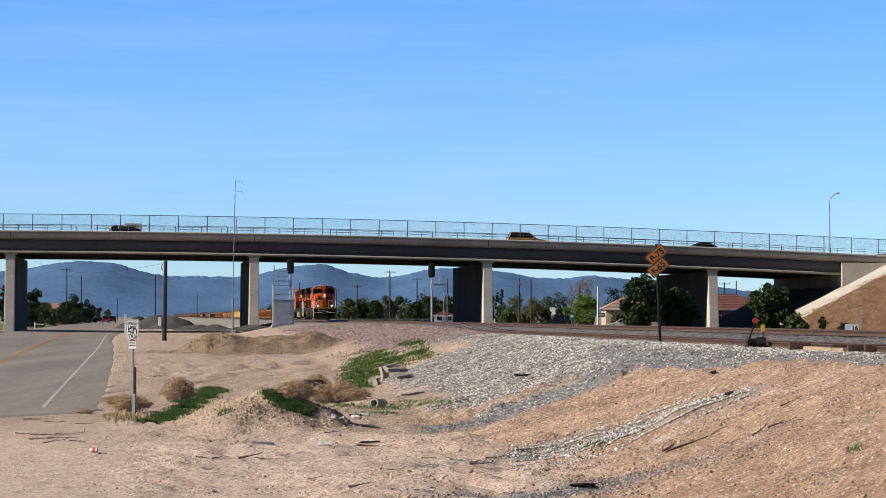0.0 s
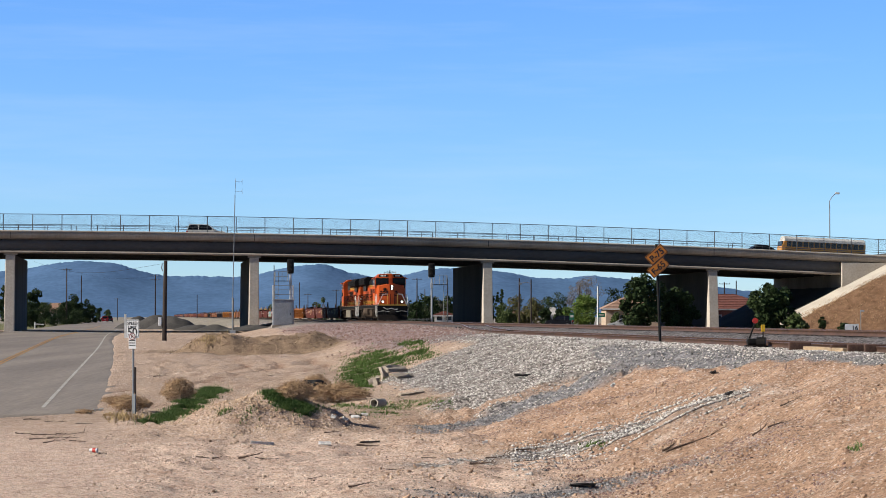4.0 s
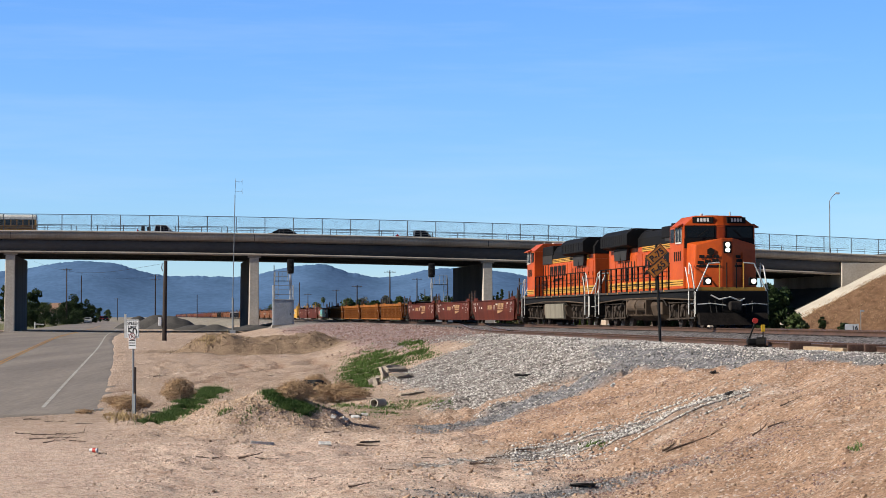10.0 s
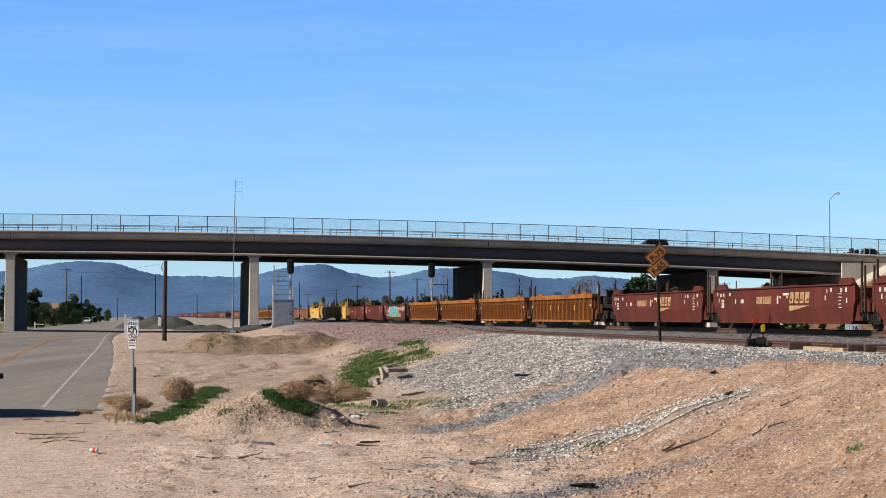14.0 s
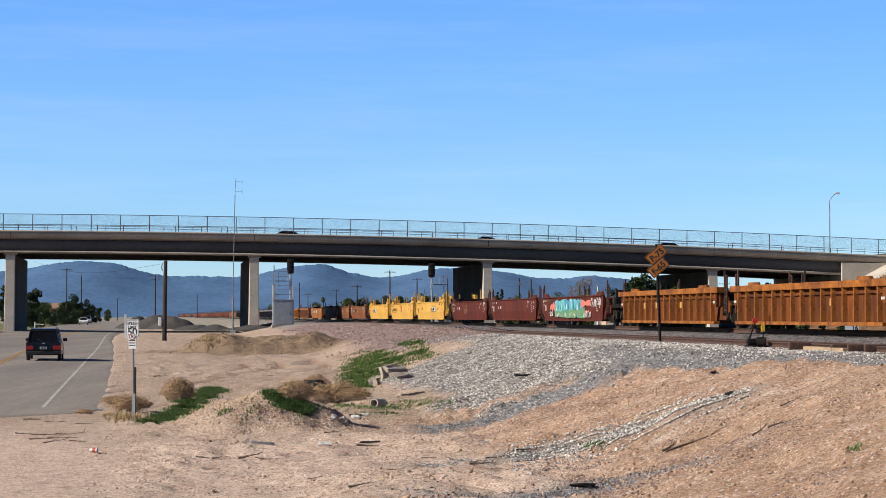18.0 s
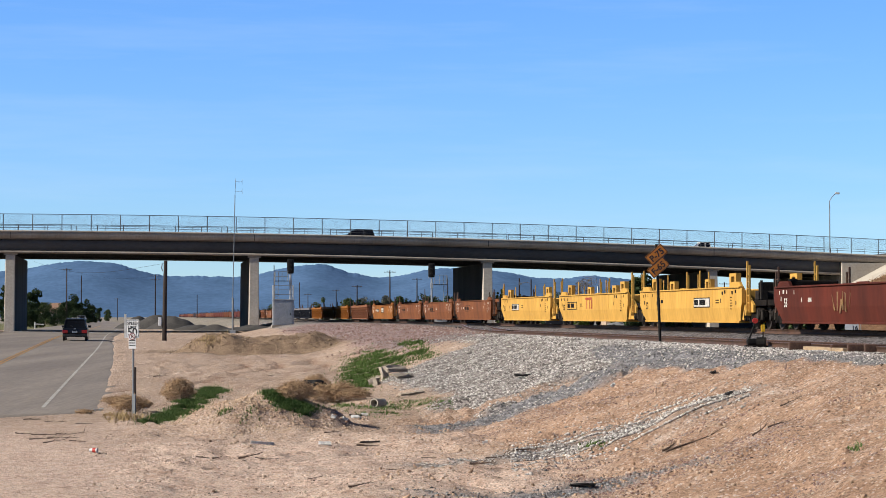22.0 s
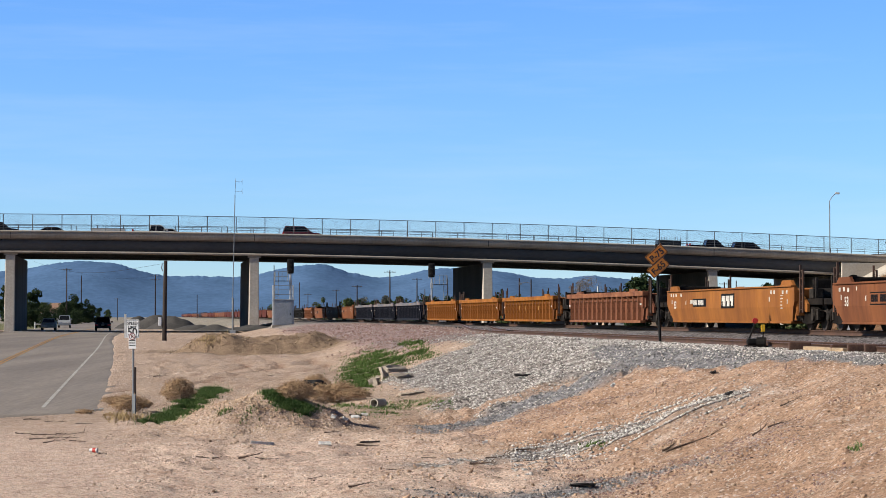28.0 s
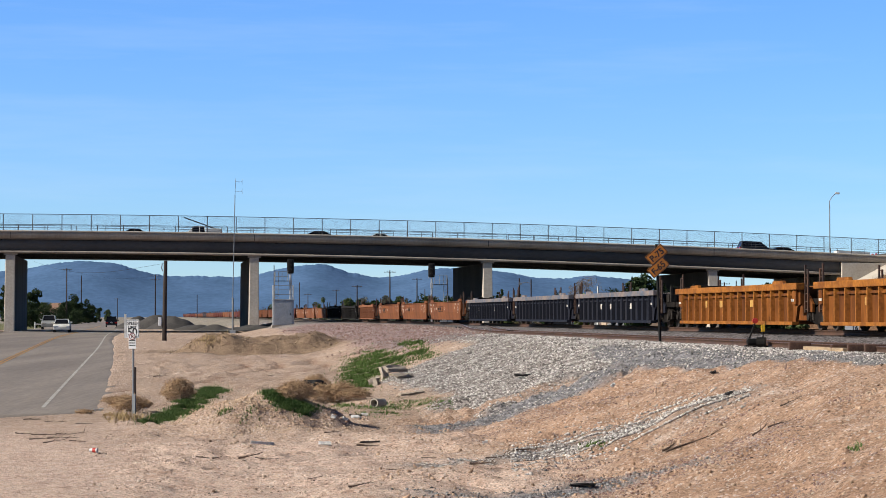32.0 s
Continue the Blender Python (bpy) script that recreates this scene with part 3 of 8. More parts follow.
def bridge_block(name, s0, s1, v0, v1, z0, z1, material, parent):
    bm = box(s0, s1, v0, v1, z0, z1, bev=0.03)
    bmesh.ops.transform(bm, verts=bm.verts, matrix=Matrix(((BU.x, BV.x, 0, B0.x), (BU.y, BV.y, 0, B0.y), (0, 0, 1, 0), (0, 0, 0, 1))))
    return part(name, bm, material, parent)


bridge_block("seat_wall", 97.7, 99.9, 0.3, DEPTH - 0.3, 3.0, deck_z(99) - 0.86, concrete, abut)
bridge_block("wing_wall", 97.65, 109.0, -0.12, 0.26, 6.0, deck_z(103.5) - 0.87, concrete_light, abut)
# the slope below the deck takes the concrete with painted shade
for v0, v1, slope_mat in ((-8.2, 0.35, concrete_light), (0.37, DEPTH - 1, concrete_shade)):
    ss, vv = np.linspace(84.6, 106.2, 45), np.linspace(v0, v1, 40)
    S, V = np.meshgrid(ss, vv, indexing="ij")
    PZ = np.clip(1.2 + (S - 87.2) * 0.5, 1.0, 30) + 0.10 + 0.05 * value_noise(S, V, 1.6, 81) - 0.4 * step(v0 + 0.9, v0, V + 0.5 * value_noise(S, V, 1.3, 82)) * (v0 < 0)
    P = np.stack([B0.x + BU.x * S + BV.x * V, B0.y + BU.y * S + BV.y * V, PZ], -1)
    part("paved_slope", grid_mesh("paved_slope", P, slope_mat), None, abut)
guard = tagged(ground_empty("guard_rail"), "grey steel guard rail curving off the bridge end", "guard rail")
pts = [bridge_pt(32 * POST + k * 0.9, 0.12 + 0.027 * k * k, deck_z(32 * POST) + 0.56 - 0.011 * k * k) for k in range(0, 9)]
part("beam", tube(pts, 0.045), galvanised, guard)
part("beam", tube([(x, y, z - 0.24) for x, y, z in pts], 0.045), galvanised, guard)
for p in pts[2::3]:
    part("post", rod((p[0], p[1], p[2] - 2.4), p, 0.05), galvanised, guard)
lamp = tagged(ground_empty("street_lamp", pose(53.09, 310, 0)), "tall grey steel street lamp beside the bridge end", "street lamp")
part("pole", rod((0, 0, 1.3), (0, 0, 18.91), 0.10, r2=0.06), galvanised, lamp)
part("arm", tube([(0, 0, 18.91), (0.35, 0, 19.53), (0.9, 0, 20.00)], 0.05), galvanised, lamp)
part("head", box(0.75, 1.35, -0.15, 0.15, 19.84, 20.11, bev=0.03), paint_white, lamp)


# ---- distance ----
def backdrop_material(name, col, col2):
    m = mat(name, col, col2, 1.0, big=0.014, fine=0.10, grain=0.10, bump=0, spec=0.0, stretch=(1, 1, 1))
    return m


def ridge(name, y, peaks, base, seed, material, label):
    """A far mountain range: peaks are (x, width, height)."""
    xs = np.linspace(-1300, 1500, 1100)
    prof = base * (1 - 0.42 * step(330, 700, xs))
    for cx, wd, h in peaks:
        prof = prof + h * np.exp(-np.abs((xs - cx) / wd) ** 2)
    prof = prof + 2.6 * value_noise(xs, xs * 0, 90, seed)
    # trees and crags roughen the skyline only
    crest = 1.6 * np.abs(value_noise(xs, xs * 0, 4.5, seed + 7)) + 1.2 * value_noise(xs, xs * 0, 22, seed + 1) + 1.2 * value_noise(xs, xs * 0, 8, seed + 2)
    t = np.linspace(0, 1, 46)[:, None]
    X = np.repeat(xs[None, :], len(t), 0)
    drift = X + 90 * t
    fold = 3 * value_noise(drift, t * 160 + 0 * X, 110, seed + 3)
    fold = fold * np.sin(np.pi * t)
    Y = y - (1 - t) * 420 + fold
    Z = crest[None, :] * t ** 30 + prof[None, :] * (t ** 1.25) * (1 + 0.006 * value_noise(X, t * 220 + 0 * X, 60, seed + 4) * np.sin(np.pi * t))
    return tagged(new(name, grid_mesh(name, np.stack([X, Y, Z], -1), material)), label, "mountains", kind="structure")


# distance haze is put into the blue base colours of both ridges
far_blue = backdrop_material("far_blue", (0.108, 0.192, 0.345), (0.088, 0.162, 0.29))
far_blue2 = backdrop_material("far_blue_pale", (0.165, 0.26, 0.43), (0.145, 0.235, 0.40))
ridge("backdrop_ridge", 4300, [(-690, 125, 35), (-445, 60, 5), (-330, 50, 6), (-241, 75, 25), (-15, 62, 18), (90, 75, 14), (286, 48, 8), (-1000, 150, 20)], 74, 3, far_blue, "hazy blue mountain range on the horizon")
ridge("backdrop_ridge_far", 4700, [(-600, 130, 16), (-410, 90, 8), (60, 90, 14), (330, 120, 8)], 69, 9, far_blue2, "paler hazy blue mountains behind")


# ---- trees and bushes ----
LEAF = {
    "dark": mat("leaf_dark", (0.028, 0.048, 0.018), (0.05, 0.072, 0.026), 0.6, big=0.8, fine=3, grain=0.4, bump=0, spec=0.08),
    "mid": mat("leaf_mid", (0.075, 0.105, 0.035), (0.11, 0.135, 0.05), 0.6, big=0.8, fine=3, grain=0.4, bump=0, spec=0.08),
    "bright": mat("leaf_bright", (0.12, 0.19, 0.035), (0.17, 0.23, 0.05), 0.6, big=0.8, fine=3, grain=0.35, bump=0, spec=0.08),
    "grey": mat("leaf_grey", (0.12, 0.12, 0.08), (0.17, 0.16, 0.12), 0.7, big=0.8, fine=3, grain=0.3, bump=0, spec=0.08),
    "olive": mat("leaf_olive", (0.11, 0.11, 0.04), (0.16, 0.14, 0.06), 0.6, big=0.8, fine=3, grain=0.4, bump=0, spec=0.08),
    "bare": mat("twig_bare", (0.16, 0.13, 0.11), (0.22, 0.18, 0.15), 0.8, big=0.8, fine=3, grain=0.3, bump=0),
}
bark = mat("bark", (0.10, 0.075, 0.055), (0.06, 0.045, 0.035), 0.9, big=2, fine=12, grain=0.3)
rt = np.random.RandomState(7)


def leaf_cloud(centres, radii, n, size, material, thin=1.0, flat=1.0):
    """Many small leaf cards scattered through clumps, denser at their surface."""
    k = rt.randint(0, len(centres), n)
    d = rt.normal(size=(n, 3))
    d /= np.linalg.norm(d, axis=1)[:, None]
    r = radii[k] * (0.35 + 0.65 * rt.rand(n) ** 0.4)
    c = centres[k] + d * r[:, None] * np.array([1, 1, flat])
    u = rt.normal(size=(n, 3))
    u /= np.linalg.norm(u, axis=1)[:, None]
    v = np.cross(u, rt.normal(size=(n, 3)))
    v /= np.linalg.norm(v, axis=1)[:, None]
    s = size * (0.6 + 0.8 * rt.rand(n))[:, None]
    P = np.stack([c - u * s, c + v * s * 0.45 * thin, c + u * s, c - v * s * 0.45 * thin], 1).reshape(-1, 3)
    me = bpy.data.meshes.new("crown")
    me.vertices.add(4 * n)
    me.vertices.foreach_set("co", P.astype(np.float32).ravel())
    me.loops.add(4 * n)
    me.loops.foreach_set("vertex_index", np.arange(4 * n, dtype=np.int32))
    me.polygons.add(n)
    me.polygons.foreach_set("loop_start", (np.arange(n) * 4).astype(np.int32))
    me.update(calc_edges=True)
    me.materials.append(material)
    return me


def tree(x, y, width, height, leaf, label, name="tree", clumps=22, n=2600, size=None, trunk=0.28, group="", columnar=False, z=None, low=0.25):
    z = gz(x, y) if z is None else z
    T = tagged(ground_empty(name, pose(x, y, z - 0.05)), label, name.replace("_", " "), group)
    bm = bmesh.new()
    hw = width / 2
    tr = max(0.08, height * 0.022)
    rod((0, 0, 0), (hw * 0.05, 0, height * (trunk + 0.15)), tr, bm, 8, tr * 0.6)
    cs, rs_ = [], []
    for c in range(clumps):
        a, q = rt.rand() * 2 * np.pi, rt.rand() ** 0.6
        hz = low + (1 - low) * rt.rand()
        prof = math.sin(math.pi * min(1, max(0.0, (hz - low * 0.6) / (1.06 - low * 0.6)))) ** 0.55
        if columnar:
            prof = 1 - 0.75 * hz
        rr = hw * q * prof * 0.86
        p = (math.cos(a) * rr, math.sin(a) * rr * 0.9, height * hz * 0.93)
        cs.append(p)
        rs_.append(hw * rt.uniform(0.20, 0.40) * (0.6 if columnar else 1))
        if c < 9 and not columnar:
            b = height * (trunk * 0.7 + 0.2 * rt.rand())
            mid = (p[0] * 0.45, p[1] * 0.45, (b + p[2]) / 2)
            rod((0, 0, b), mid, tr * 0.45, bm, 5, tr * 0.3)
            rod(mid, p, tr * 0.3, bm, 5, tr * 0.12)
    part("trunk", bm, bark, T)
    part("crown", leaf_cloud(np.array(cs), np.array(rs_), n, size or max(0.12, height * 0.035), LEAF[leaf]), None, T)
    return T


DARK, MID = "dark green leafy tree beside the tracks", "olive green garden tree"
# beyond the railway, to the right of the bridge piers
tree(21.99, 247, 5.87, 6.2, "dark", DARK, n=5200, clumps=30, low=0.08, size=0.24)
tree(25.9, 249, 4.98, 4.68, "dark", DARK, n=4200, clumps=28, low=0.05, size=0.24)
tree(34.13, 235, 5.17, 4.93, "dark", DARK, n=5200, clumps=30, low=0.05, size=0.24)
tree(35.57, 228, 2.56, 1.94, "mid", "low dark green bush", "bush", n=1600, low=0.0, size=0.2)
tree(37.74, 225, 0.79, 1.80, "dark", "low dark green bush", "bush", n=900, low=0.1, size=0.14)
tree(38.22, 215, 1.61, 1.18, "dark", "low dark green bush", "bush", n=1100, low=0.0, size=0.14)
tree(24.59, 395, 7.31, 5.13, "bright", "bright yellow-green garden tree", n=5200, clumps=34, low=0.12, size=0.2)
tree(25.25, 330, 2.81, 2.15, "mid", "round clipped green bush", "bush", n=2200, low=0.0)
for u, v, w, y, k in ((880, 512, 14, 520, "dark"), (888, 509, 13, 540, "dark"), (872, 520, 12, 520, "dark")):
    x = (u - 784) * y / 4000
    tree(x, y, w * y / 4000, (562 - v + 1.6 * 4000 / y) * y / 4000, k, "tall narrow dark cypress", "cypress", n=1500, columnar=True, clumps=26, low=0.05)
for u, v, w, y, k in ((888, 541, 36, 480, "mid"), (915, 527, 50, 500, "olive"), (945, 529, 50, 490, "olive"), (990, 517, 44, 620, "dark"), (967, 523, 34, 640, "dark"), (1086, 512, 44, 600, "dark"),
                      (1040, 491, 58, 650, "bare"), (1020, 500, 40, 660, "bare"), (1110, 530, 30, 560, "dark"), (900, 550, 30, 420, "mid"), (990, 550, 26, 430, "dark"), (1003, 545, 22, 500, "mid"), (930, 548, 40, 430, "olive"), (965, 545, 26, 450, "dark")):
    x = (u - 784) * y / 4000
    tree(x, y, w * y / 4000, (562 - v) * y / 4000 + 1.7, k, "bare grey winter tree" if k == "bare" else MID, n=4200 if k == "bare" else 2400, low=0.08 if k != "bare" else 0.3, clumps=30, size=0.13 if k == "bare" else 0.2)
# the tree line between the piers
for k in range(20):
    u = 606 + k * 10.6 + rt.uniform(-4, 4)
    y = rt.uniform(500, 620)
    v = 533 + rt.uniform(-8, 8)
    tree((u - 784) * y / 4000, y, rt.uniform(34, 48) * y / 4000, (562 - v) * y / 4000 + 1.7, ("dark", "mid", "dark", "grey")[k % 4], "dark green tree in a distant row", n=2600, low=0.02, group="distant tree row", clumps=26, size=0.27)
for u, v, w, y in ((478, 541, 26, 700), (575, 528, 30, 720), (562, 534, 24, 740)):
    tree((u - 784) * y / 4000, y, w * y / 4000, (562 - v) * y / 4000 + 1.7, "mid", MID, n=900, low=0.1, clumps=14)
# left of the road, beyond the bridge
for u, v, w, y, k in ((62, 512, 40, 420, "dark"), (48, 540, 30, 400, "dark"), (10, 500, 40, 460, "dark"), (125, 522, 46, 560, "dark"), (150, 528, 36, 580, "dark"), (110, 545, 30, 520, "dark"), (165, 538, 24, 640, "dark"),
                      (78, 535, 34, 430, "mid"), (176, 545, 16, 760, "dark"), (190, 548, 16, 860, "mid"), (35, 530, 30, 500, "mid"), (137, 548, 30, 500, "dark"), (192, 552, 12, 900, "dark"), (55, 528, 40, 380, "dark"), (72, 545, 34, 390, "dark"), (95, 546, 34, 450, "dark"), (118, 535, 40, 540, "dark"), (140, 538, 36, 560, "dark"), (158, 546, 22, 660, "dark"), (20, 540, 40, 400, "dark"), (128, 552, 40, 470, "dark")):
    x = (u - 784) * y / 4000
    tree(x, y, w * y / 4000, (562 - v) * y / 4000 + 1.7, k, "dense dark green street tree", n=2600, low=0.1, group="street trees")

# ---- houses ----
stucco = mat("stucco", (0.55, 0.42, 0.30), (0.48, 0.36, 0.26), 0.9, big=0.8, fine=10, grain=0.1)
stucco_white = mat("stucco_white", (0.66, 0.62, 0.56), (0.56, 0.52, 0.47), 0.9, big=0.8, fine=10, grain=0.1)
tile_roof = mat("tile_roof", (0.42, 0.26, 0.18), (0.33, 0.20, 0.14), 0.85, big=1.2, fine=8, grain=0.25)
roof_red = mat("roof_red", (0.24, 0.085, 0.06), (0.17, 0.06, 0.045), 0.85, big=1.2, fine=8, grain=0.25)


def house(x, y, w, d, wall_h, roof_h, wall_mat, roof_mat, label, yaw=0.0, z=1.25, windows=2):
    H = tagged(ground_empty("house", pose(x, y, z, 0, 0, yaw)), label, "house")
    part("wall", box(-w / 2, w / 2, 0, d, 0, wall_h), wall_mat, H)
    o = 0.6
    bm = bmesh.new()
    lo = [bm.verts.new(p) for p in ((-w / 2 - o, -o, wall_h), (w / 2 + o, -o, wall_h), (w / 2 + o, d + o, wall_h), (-w / 2 - o, d + o, wall_h))]
    ra, rb = bm.verts.new((-w / 2 + d * 0.35, d / 2, wall_h + roof_h)), bm.verts.new((w / 2 - d * 0.35, d / 2, wall_h + roof_h))
    bm.faces.new(lo[::-1])
    bm.faces.new((lo[0], lo[1], rb, ra))
    bm.faces.new((lo[1], lo[2], rb))
    bm.faces.new((lo[2], lo[3], ra, rb))
    bm.faces.new((lo[3], lo[0], ra))
    roof = part("roof", bm, roof_mat, H)
    for k in range(9):
        t = (k + 0.5) / 9
        part("tile_course", box(-w / 2 - o + t * (d * 0.35 + o), w / 2 + o - t * (d * 0.35 + o), -o + t * (d / 2 + o) - 0.06, -o + t * (d / 2 + o) + 0.06, wall_h + roof_h * t - 0.02, wall_h + roof_h * t + 0.07), roof_mat, roof)
    part("fascia", box(-w / 2 - o, w / 2 + o, -o - 0.05, -o - 0.003, wall_h - 0.18, wall_h + 0.03), paint_white, H)
    for k in range(windows):
        wx = -w / 2 + (k + 0.5) * w / windows
        win = part("window", box(wx - 0.65, wx + 0.65, -0.05, -0.004, 0.9, 2.1), paint_white, H)
        part("pane", box(wx - 0.55, wx + 0.55, -0.07, -0.054, 1.0, 2.0), dark_glass_far, win)
    return H


dark_glass_far = mat("pane_far", (0.03, 0.035, 0.04), (0.04, 0.045, 0.05), 0.15, bump=0)
house(30.36, 345, 11, 10, 3.0, 2.0, stucco, tile_roof, "tan stucco house with a tile hip roof", 0)
house(22.80, 470, 4, 7, 2.2, 1.5, stucco_white, stucco_white, "white stucco house with a pale gable", 0)
house(47.34, 362, 14, 16, 3.0, 2.5, roof_red, roof_red, "red-brown building beyond the bridge", 8)
house(19.20, 600, 6, 7, 2.4, 1.2, stucco_white, tile_roof, "distant white house among trees", 0)
house(0.23, 470, 4, 5, 2.0, 0.9, stucco_white, roof_red, "distant low white house", 0)
house(-96.32, 560, 9, 9, 3.0, 2.2, stucco_white, tile_roof, "white stucco house with tan tile roof", 0)
house(-93.34, 520, 5, 8, 2.6, 1.6, stucco, tile_roof, "white stucco house with tan tile roof", 0, windows=1)
# white garden wall and fence
gw = tagged(ground_empty("garden_wall"), "white painted block garden wall", "garden wall")
for k in range(12):
    a = 22.40 + k * 0.42
    part("panel", box(a, a + 0.4, 400, 400.15, 1.2, 2.55 + 0.12 * (k % 2)), paint_white, gw)
cf = tagged(ground_empty("chain_fence"), "pale chain-link fence before the distant trees", "fence")
for k in range(30):
    a = -22.08 + k * 0.85
    part("post", rod((a, 480, 1.2), (a, 480, 2.6), 0.05, seg=5), galvanised, cf)
for zz in (1.5, 1.8, 2.1, 2.4, 2.55):
    part("wire", rod((-22.08, 480, zz), (-22.08 + 25, 480, zz), 0.02, seg=4), galvanised, cf)

# ---- poles ----
def utility_pole(x, y, top, arms=1, r=0.17, z=None, wires=True, label="weathered brown wooden utility pole with crossarm"):
    z = gz(x, y) if z is None else z
    U = tagged(ground_empty("utility_pole", pose(x, y, 0)), label, "utility pole")
    part("pole", rod((0, 0, z - 0.3), (0, 0, top), r, seg=8, r2=r * 0.7), timber_dark, U)
    for k in range(arms):
        zz = top - 0.35 - 0.9 * k
        part("crossarm", box(-1.2, 1.2, -0.06, 0.06, zz - 0.06, zz + 0.06), timber_dark, U)
        for a in (-1.05, -0.5, 0.5, 1.05):
            part("insulator", rod((a, 0, zz + 0.06), (a, 0, zz + 0.24), 0.05, seg=6), galvanised, U)
    return U


for u, v, y, arms in ((118, 475, 520, 1), (144, 488, 600, 0), (275, 486, 520, 2), (208, 528, 1000, 1), (632, 505, 520, 1), (690, 479, 470, 1), (738, 492, 560, 1), (792, 494, 430, 0), (752, 512, 620, 0), (530, 500, 600, 0),
                      (545, 520, 760, 1), (595, 513, 700, 1), (919, 493, 400, 0), (1026, 506, 520, 0), (1282, 500, 480, 1), (1303, 497, 520, 0), (349, 522, 900, 0), (485, 470, 640, 0)):
    utility_pole((u - 784) * y / 4000, y, 3.1 + (560 - v) * y / 4000, arms)
sl = tagged(ground_empty("street_lamp", pose(15.40, 395, 0)), "brown pole street lamp with curved arm", "street lamp")
part("pole", rod((0, 0, 1.2), (0, 0, 9.52), 0.13, r2=0.1), timber_dark, sl)
part("arm", tube([(0, 0, 8.73), (-0.5, 0, 9.03), (-1.1, 0, 9.03), (-1.7, 0, 8.83)], 0.05), galvanised, sl)
part("head", box(-2.05, -1.6, -0.15, 0.15, 8.63, 8.98, bev=0.03), galvanised, sl)
sign_white_far = mat("pole_white", (0.95, 0.95, 0.93), (0.85, 0.85, 0.82), 0.5, bump=0)
wp = tagged(ground_empty("street_pole", pose(20.55, 300, 0)), "white steel pole with green street-name plates", "street sign")
part("pole", rod((0, 0, 1.2), (0, 0, 7.08), 0.15, r2=0.11), sign_white_far, wp)
sign_green = mat("sign_green", (0.02, 0.17, 0.09), (0.015, 0.13, 0.07), 0.5, bump=0)
part("plate", box(0.0, 0.95, -0.15, -0.12, 3.02, 3.55), sign_green, wp)
part("lettering", box(0.12, 0.8, -0.157, -0.152, 3.20, 3.35), paint_white, wp)
gs = tagged(ground_empty("road_sign", pose(18.81, 330, 0)), "green road sign board on posts", "road sign")
part("board", box(-0.35, 0.35, -0.1, -0.05, 2.52, 3.51), sign_green, gs)
part("lettering", box(-0.22, 0.22, -0.107, -0.102, 2.94, 3.27), paint_white, gs)
part("post", rod((0, 0, 1.2), (0, 0, 3.51), 0.05), galvanised, gs)
# overhead wires
for (xa, ya, za), (xb, yb, zb) in (((-86.58, 520, 13.76), (-66.17, 520, 12.33)), ((-59.73, 330, 11.10), (-22.88, 186, 7.47))):
    pts = [(xa + (xb - xa) * t, ya + (yb - ya) * t, za + (zb - za) * t - 1.2 * math.sin(math.pi * t)) for t in np.linspace(0, 1, 13)]
    tagged(part("overhead_wire", tube(pts, 0.011, seg=4), black_steel), "thin black overhead wire between poles", "wire", kind="structure")


# ---- signals, signs and posts beside the tracks ----
signal_silver = mat("signal_silver", (0.55, 0.56, 0.57), (0.44, 0.45, 0.46), 0.5, 0.3, big=1.5, grain=0.1, bump=0.03)
cabinet_grey = mat("cabinet_grey", (0.42, 0.44, 0.46), (0.34, 0.36, 0.38), 0.5, 0.3, big=1.6, fine=8, grain=0.12, bump=0.05)
sign_white = mat("sign_white", (0.80, 0.80, 0.80), (0.70, 0.70, 0.70), 0.5, big=2, grain=0.05, bump=0)
sign_black = mat("sign_black", (0.015, 0.015, 0.016), (0.025, 0.025, 0.025), 0.5, bump=0)
sign_orange = mat("sign_orange", (0.66, 0.22, 0.018), (0.44, 0.14, 0.016), 0.5, big=3, grain=0.08, bump=0)
red_paint = mat("red_paint", (0.55, 0.035, 0.02), (0.45, 0.03, 0.02), 0.5, bump=0)
yellow_paint = mat("yellow_paint", (0.80, 0.48, 0.02), (0.70, 0.40, 0.02), 0.5, bump=0)


